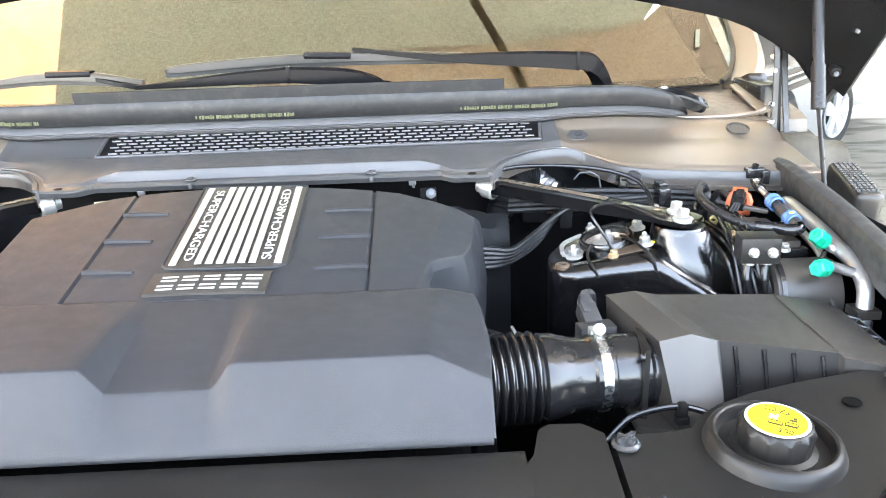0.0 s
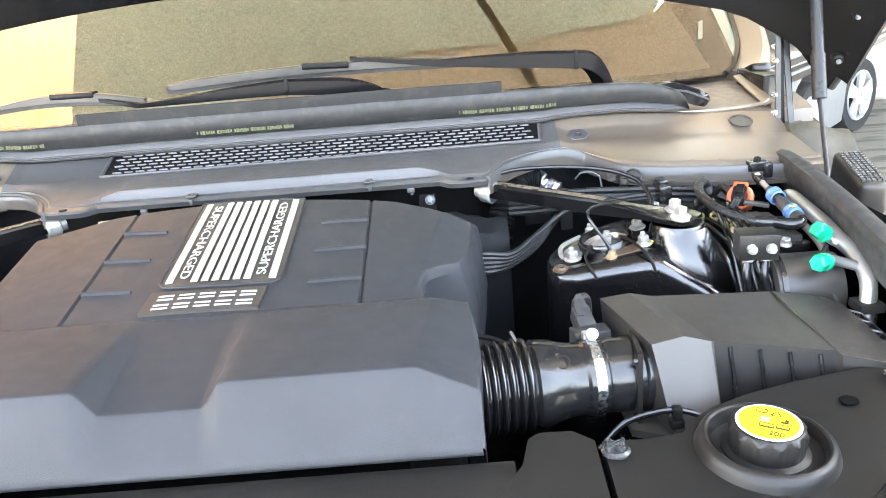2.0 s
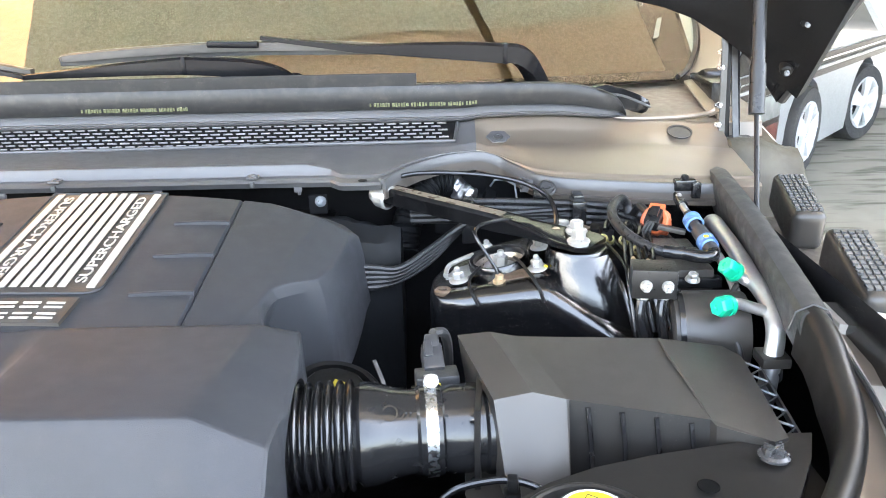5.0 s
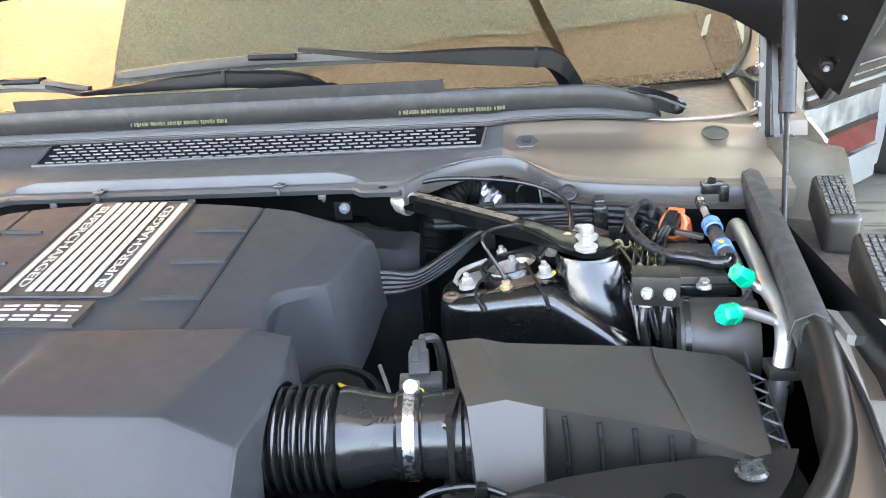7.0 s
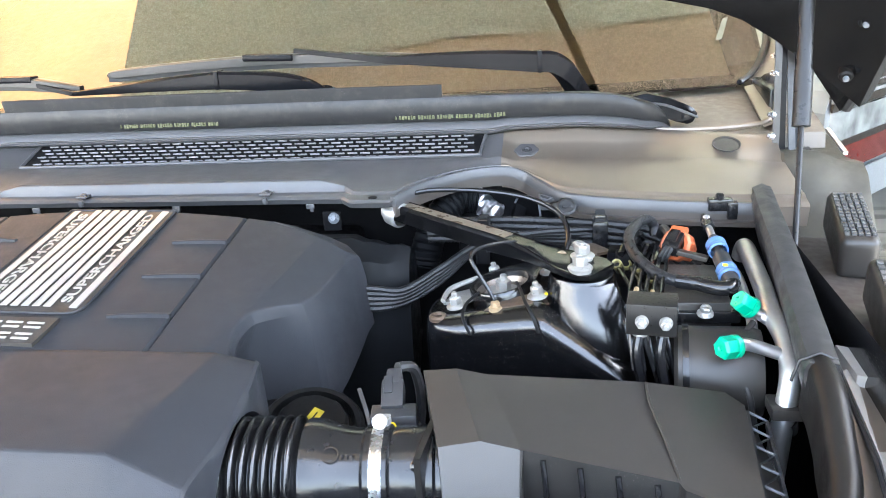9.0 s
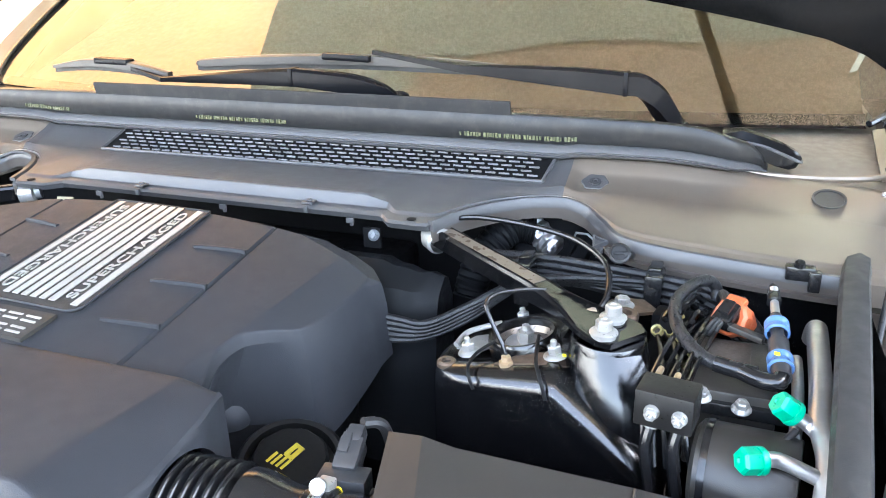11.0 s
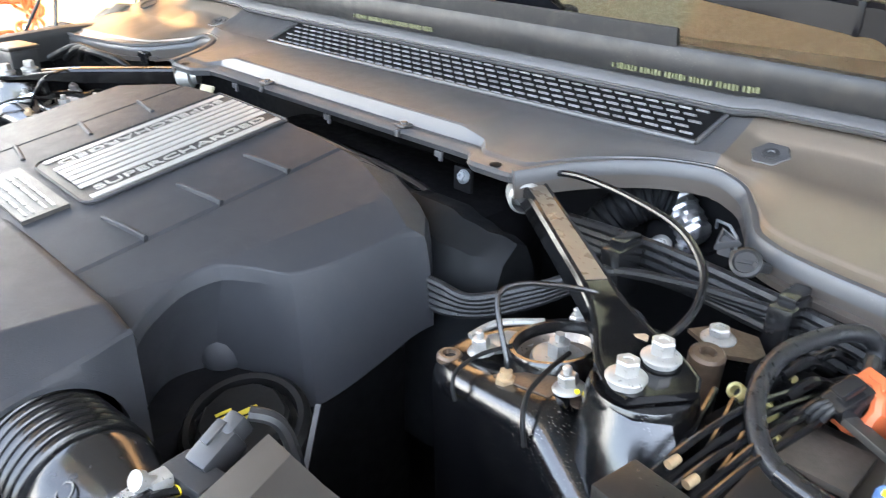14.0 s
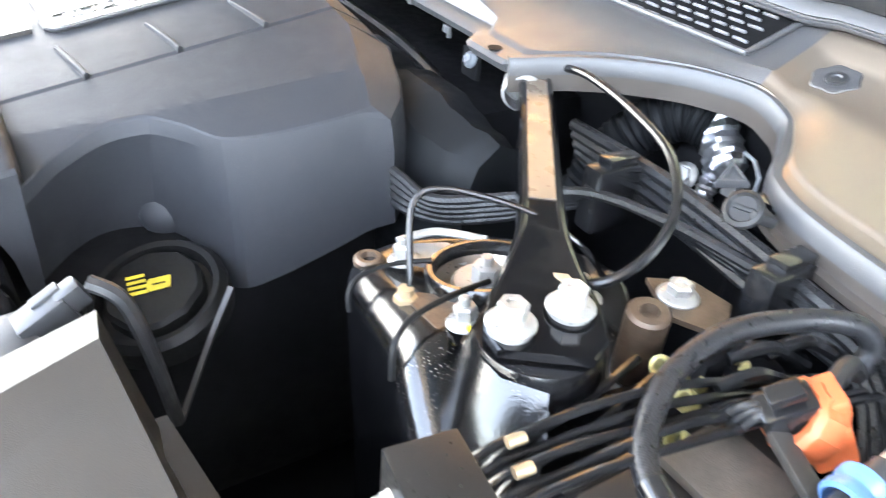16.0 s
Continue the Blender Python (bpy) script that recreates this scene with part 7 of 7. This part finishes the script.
# ---- beyond the car ----
def far_car():
    car = thing("parked_car", (2.9, 5.0, 0), "silver-white parked estate car with brown side trim", "car")
    f = Vector((0.656, 0.755, 0)).normalized()
    s = Vector((-f.y, f.x, 0))
    base = Vector((2.14, 4.056, 0))

    def P(u, v, z):
        return base + f * u + s * v + Vector((0, 0, z))

    def arch(at, r):
        return [(at + r * math.cos(t), 0.30 + r * math.sin(t)) for t in [math.pi * k / 12 for k in range(13)]]

    side = [(-0.56, 0.14), (-0.62, 0.35), (-0.63, 0.66), (-0.58, 0.76), (-0.20, 1.14), (0.9, 1.20), (1.9, 1.20), (2.7, 0.86), (3.8, 0.76), (4.25, 0.62), (4.32, 0.32), (4.15, 0.16)]
    poly = side + arch(2.35, 0.36) + [(1.95, 0.16), (1.32, 0.16)] + arch(0.92, 0.36) + [(0.5, 0.16)]
    bm = bmesh.new()
    vs = [bm.verts.new(P(u, 0.0, z)) for u, z in poly]
    face = bm.faces.new(vs)
    ex = bmesh.ops.extrude_face_region(bm, geom=[face])
    bmesh.ops.translate(bm, verts=[v for v in ex["geom"] if isinstance(v, bmesh.types.BMVert)], vec=s * 1.45)
    part("body", bm, CARWHITE, car, "white painted body", smooth=False)
    for z, h, m_ in ((0.660, 0.042, CARBROWN), (0.704, 0.020, CARWHITE), (0.726, 0.024, CARBROWN), (0.752, 0.008, STEEL), (0.762, 0.036, CARBROWN)):
        a, b, c_, d_ = P(-0.6, -0.012, z), P(3.7, -0.012, z), P(3.7, -0.012, z + h), P(-0.6, -0.012, z + h)
        part("side_trim", thick(loft([[a, b], [d_, c_]]), 0.012), m_, car, "dark side moulding")
    part("side_repeater", thick(loft([[P(2.9, -0.016, 0.764), P(3.2, -0.016, 0.764)], [P(2.9, -0.016, 0.796), P(3.2, -0.016, 0.796)]]), 0.010), ORANGE, car, "orange side lamp")
    gl = [P(-0.5, -0.008, 0.81), P(2.55, -0.008, 0.82), P(1.85, -0.008, 1.13), P(-0.1, -0.008, 1.10)]
    part("side_glass", thick(loft([[gl[0], gl[1]], [gl[3], gl[2]]]), 0.006), CARGLASS, car, "dark side windows")

    def wrap(z0, z1, out, far, name, m_, label):
        pts = [(far, -out), (-0.50, -out), (-0.58, -out + 0.03), (-0.63 - out, 0.10), (-0.63 - out, 0.30)]
        part(name, thick(loft([[P(u, v, z0) for u, v in pts], [P(u, v, (z0 + z1) / 2) for u, v in pts], [P(u + 0.01, v, z1) for u, v in pts]]), 0.012), m_, car, label)

    wrap(0.505, 0.652, 0.016, 0.35, "clear_lens", CLEARLENS, "clear lamp lens")
    wrap(0.335, 0.470, 0.020, 0.33, "red_lens", REDLENS, "red tail lamp lens")
    wrap(0.470, 0.505, 0.018, 0.34, "lens_bar", CARBROWN, "dark bar between the lenses")
    wrap(0.13, 0.315, 0.030, 0.34, "bumper", CARWHITE, "white bumper wrap")
    f0, s0 = f, s
    for u in (0.92, 2.35):
        turned = radians(-12 if u > 1 else 0)
        f, s = f0.copy(), s0.copy()
        f.rotate(Euler((0, 0, turned)))
        s.rotate(Euler((0, 0, turned)))
        c = base + f0 * u + s0 * 0.06 + Vector((0, 0, 0.305))
        wh = part("wheel", lathe([(0.20, -0.09), (0.29, -0.095), (0.305, -0.06), (0.305, 0.06), (0.29, 0.095), (0.20, 0.09)], c, s, 40), TYRE, car, "tyre")
        part("rim", joined(lathe([(0.205, -0.085), (0.205, -0.10), (0.19, -0.098), (0.18, -0.07), (0.18, 0.05)], c, s, 40), lathe([(0, -0.085), (0.06, -0.085), (0.07, -0.07), (0, -0.07)], c, s, 24)), ALLOY, wh, "silver alloy rim")
        spokes = []
        for k in range(5):
            a = 2 * math.pi * k / 5 + 0.3
            d = f * math.cos(a) + Vector((0, 0, math.sin(a)))
            spokes.append(sweep([c - s * 0.082 + d * 0.04, c - s * 0.092 + d * 0.12, c - s * 0.094 + d * 0.195], lambda i, n: [(-0.035 - 0.012 * i, -0.012), (0.035 + 0.012 * i, -0.012), (0.035 + 0.012 * i, 0.012), (-0.035 - 0.012 * i, 0.012)], up=tuple(s)))
        part("spokes", joined(*spokes), ALLOY, wh)
        part("hub_well", lathe([(0, -0.03), (0.19, -0.03)], c, s, 32), TYRE, wh)


far_car()
carport = thing("shade_canopy", (1.2, 4.9, 0), "shade-net canopy on slim posts over the car", "canopy")


def sheet(poly, z):
    return prism(poly, z, z + 0.006, 0)


EDGE = [(-0.19, 1.74), (0.2, 1.82), (0.5, 1.85), (0.8, 1.90), (1.05, 1.98), (1.3, 2.06), (1.48, 2.16), (1.58, 2.34)]
part("green_net", sheet([(-1.62, -0.9), (-0.75, -0.9), (-0.6, 1.66)] + EDGE + [(1.62, 3.4), (2.22, 3.4), (2.22, 9.0), (-1.62, 9.0)], 3.02), NETGREEN, carport, "pale green woven net")
# Unseen extension of the canopy, added to shade the drive and parked car.
part("added_side_net", sheet([(2.23, 1.2), (11.0, 1.2), (11.0, 9.0), (2.23, 9.0)], 3.02), NETSIDE, carport, "added dark green net that shades the right side")
part("brown_net", sheet([(-0.77, -0.88), (2.2, -0.88), (2.2, 3.42), (1.66, 3.42), (1.64, 2.36)] + [(x, y + 0.005) for x, y in EDGE[-2::-1]] + [(-0.62, 1.66)], 2.97), NETBROWN, carport, "brown woven net")
part("cross_strap", sweep([Vector((0.0, 3.08, 2.955)), Vector((0.57, 2.05, 2.955)), Vector((1.2, 0.90, 2.955))], [(-0.022, -0.004), (0.022, -0.004), (0.022, 0.004), (-0.022, 0.004)], up=(0, 0, 1)), SMOOTH, carport, "dark strap across the net")
for x0, x1, y0, y1 in ((2.2, 2.2, -0.9, 9.0), (5.2, 5.2, 1.2, 9.0), (11.0, 11.0, 1.2, 9.0)):
    part("beam", sweep([Vector((x0, y0, 2.94)), Vector((x1, y1, 2.94))], [(-0.02, -0.02), (0.02, -0.02), (0.02, 0.02), (-0.02, 0.02)]), SMOOTH, carport)
for x, y in ((11.0, 1.25), (11.0, 8.95), (-1.6, 6.95), (-1.6, -0.85), (2.2, -0.85)):
    part("post", sweep([Vector((x, y, 0)), Vector((x, y, 2.95))], circle(0.03, 12)), ZINC, carport)
part("cross_beam", sweep([Vector((-1.6, 6.95, 2.94)), Vector((11.0, 6.95, 2.94))], circle(0.025, 10)), ZINC, carport)
bench = thing("low_wall", (-2.3, 0.3, 0), "low white painted wall beside the drive", "low wall")
part("block", box((-2.35, 0.3, 0.44), (0.5, 1.7, 0.88), 0.02), WALLWHITE, bench)
CY, CZ = 0.835, 0.975
coil = thing("cable_coil", (-2.2, 0.75, 0.88), "tangled orange extension cable on the low wall", "extension cable")
pts = []
for k in range(84):
    a = k * 0.62
    r = 0.085 + 0.022 * math.sin(k * 1.7)
    pts.append((-2.2 + 0.05 * math.sin(k * 2.1), CY + r * math.cos(a) * 1.15, CZ + r * 0.85 * math.sin(a) + 0.015 * math.sin(k * 0.9)))
part("cable", tube(pts, 0.0065, 8, 4), CABLE, coil)
rod = thing("prop_rod", (-0.88, 0.53, 1.1), "slim black rod standing at the wing", "rod")
part("rod", sweep([Vector((-0.885, 0.545, 1.10)), Vector((-0.90, 0.60, 1.36))], circle(0.004, 8)), SMOOTH, rod)

# ---- grille slats, last ----
slat = None
count = 0
for r in range(6):
    y = 0.7055 + r * 0.0088
    x = GX0 + 0.004 + (0.0098 if r % 2 else 0.0) + (0.756 - y) * 0.1
    while x < GX1 - 0.014 and count < 300:
        if slat is None:
            bm = box((0, 0, 0), (0.0150, 0.0026, 0.0032), 0.0008, (0, 0, 0), 1)
            bm.transform(pose(0, 0, 0, 25 + math.degrees(math.atan(0.022 / 0.053)), 0, 0))
            me = bpy.data.meshes.new("slat")
            bm.to_mesh(me)
            bm.free()
            me.materials.append(SLAT)
            slat = me
        ob = new("slat", slat)
        ob.parent = grille
        ob.location = Vector((x + 0.008, y, gz(x, y) + 0.0022)) - ORIGIN[cowl.name]
        x += 0.0197
        count += 1
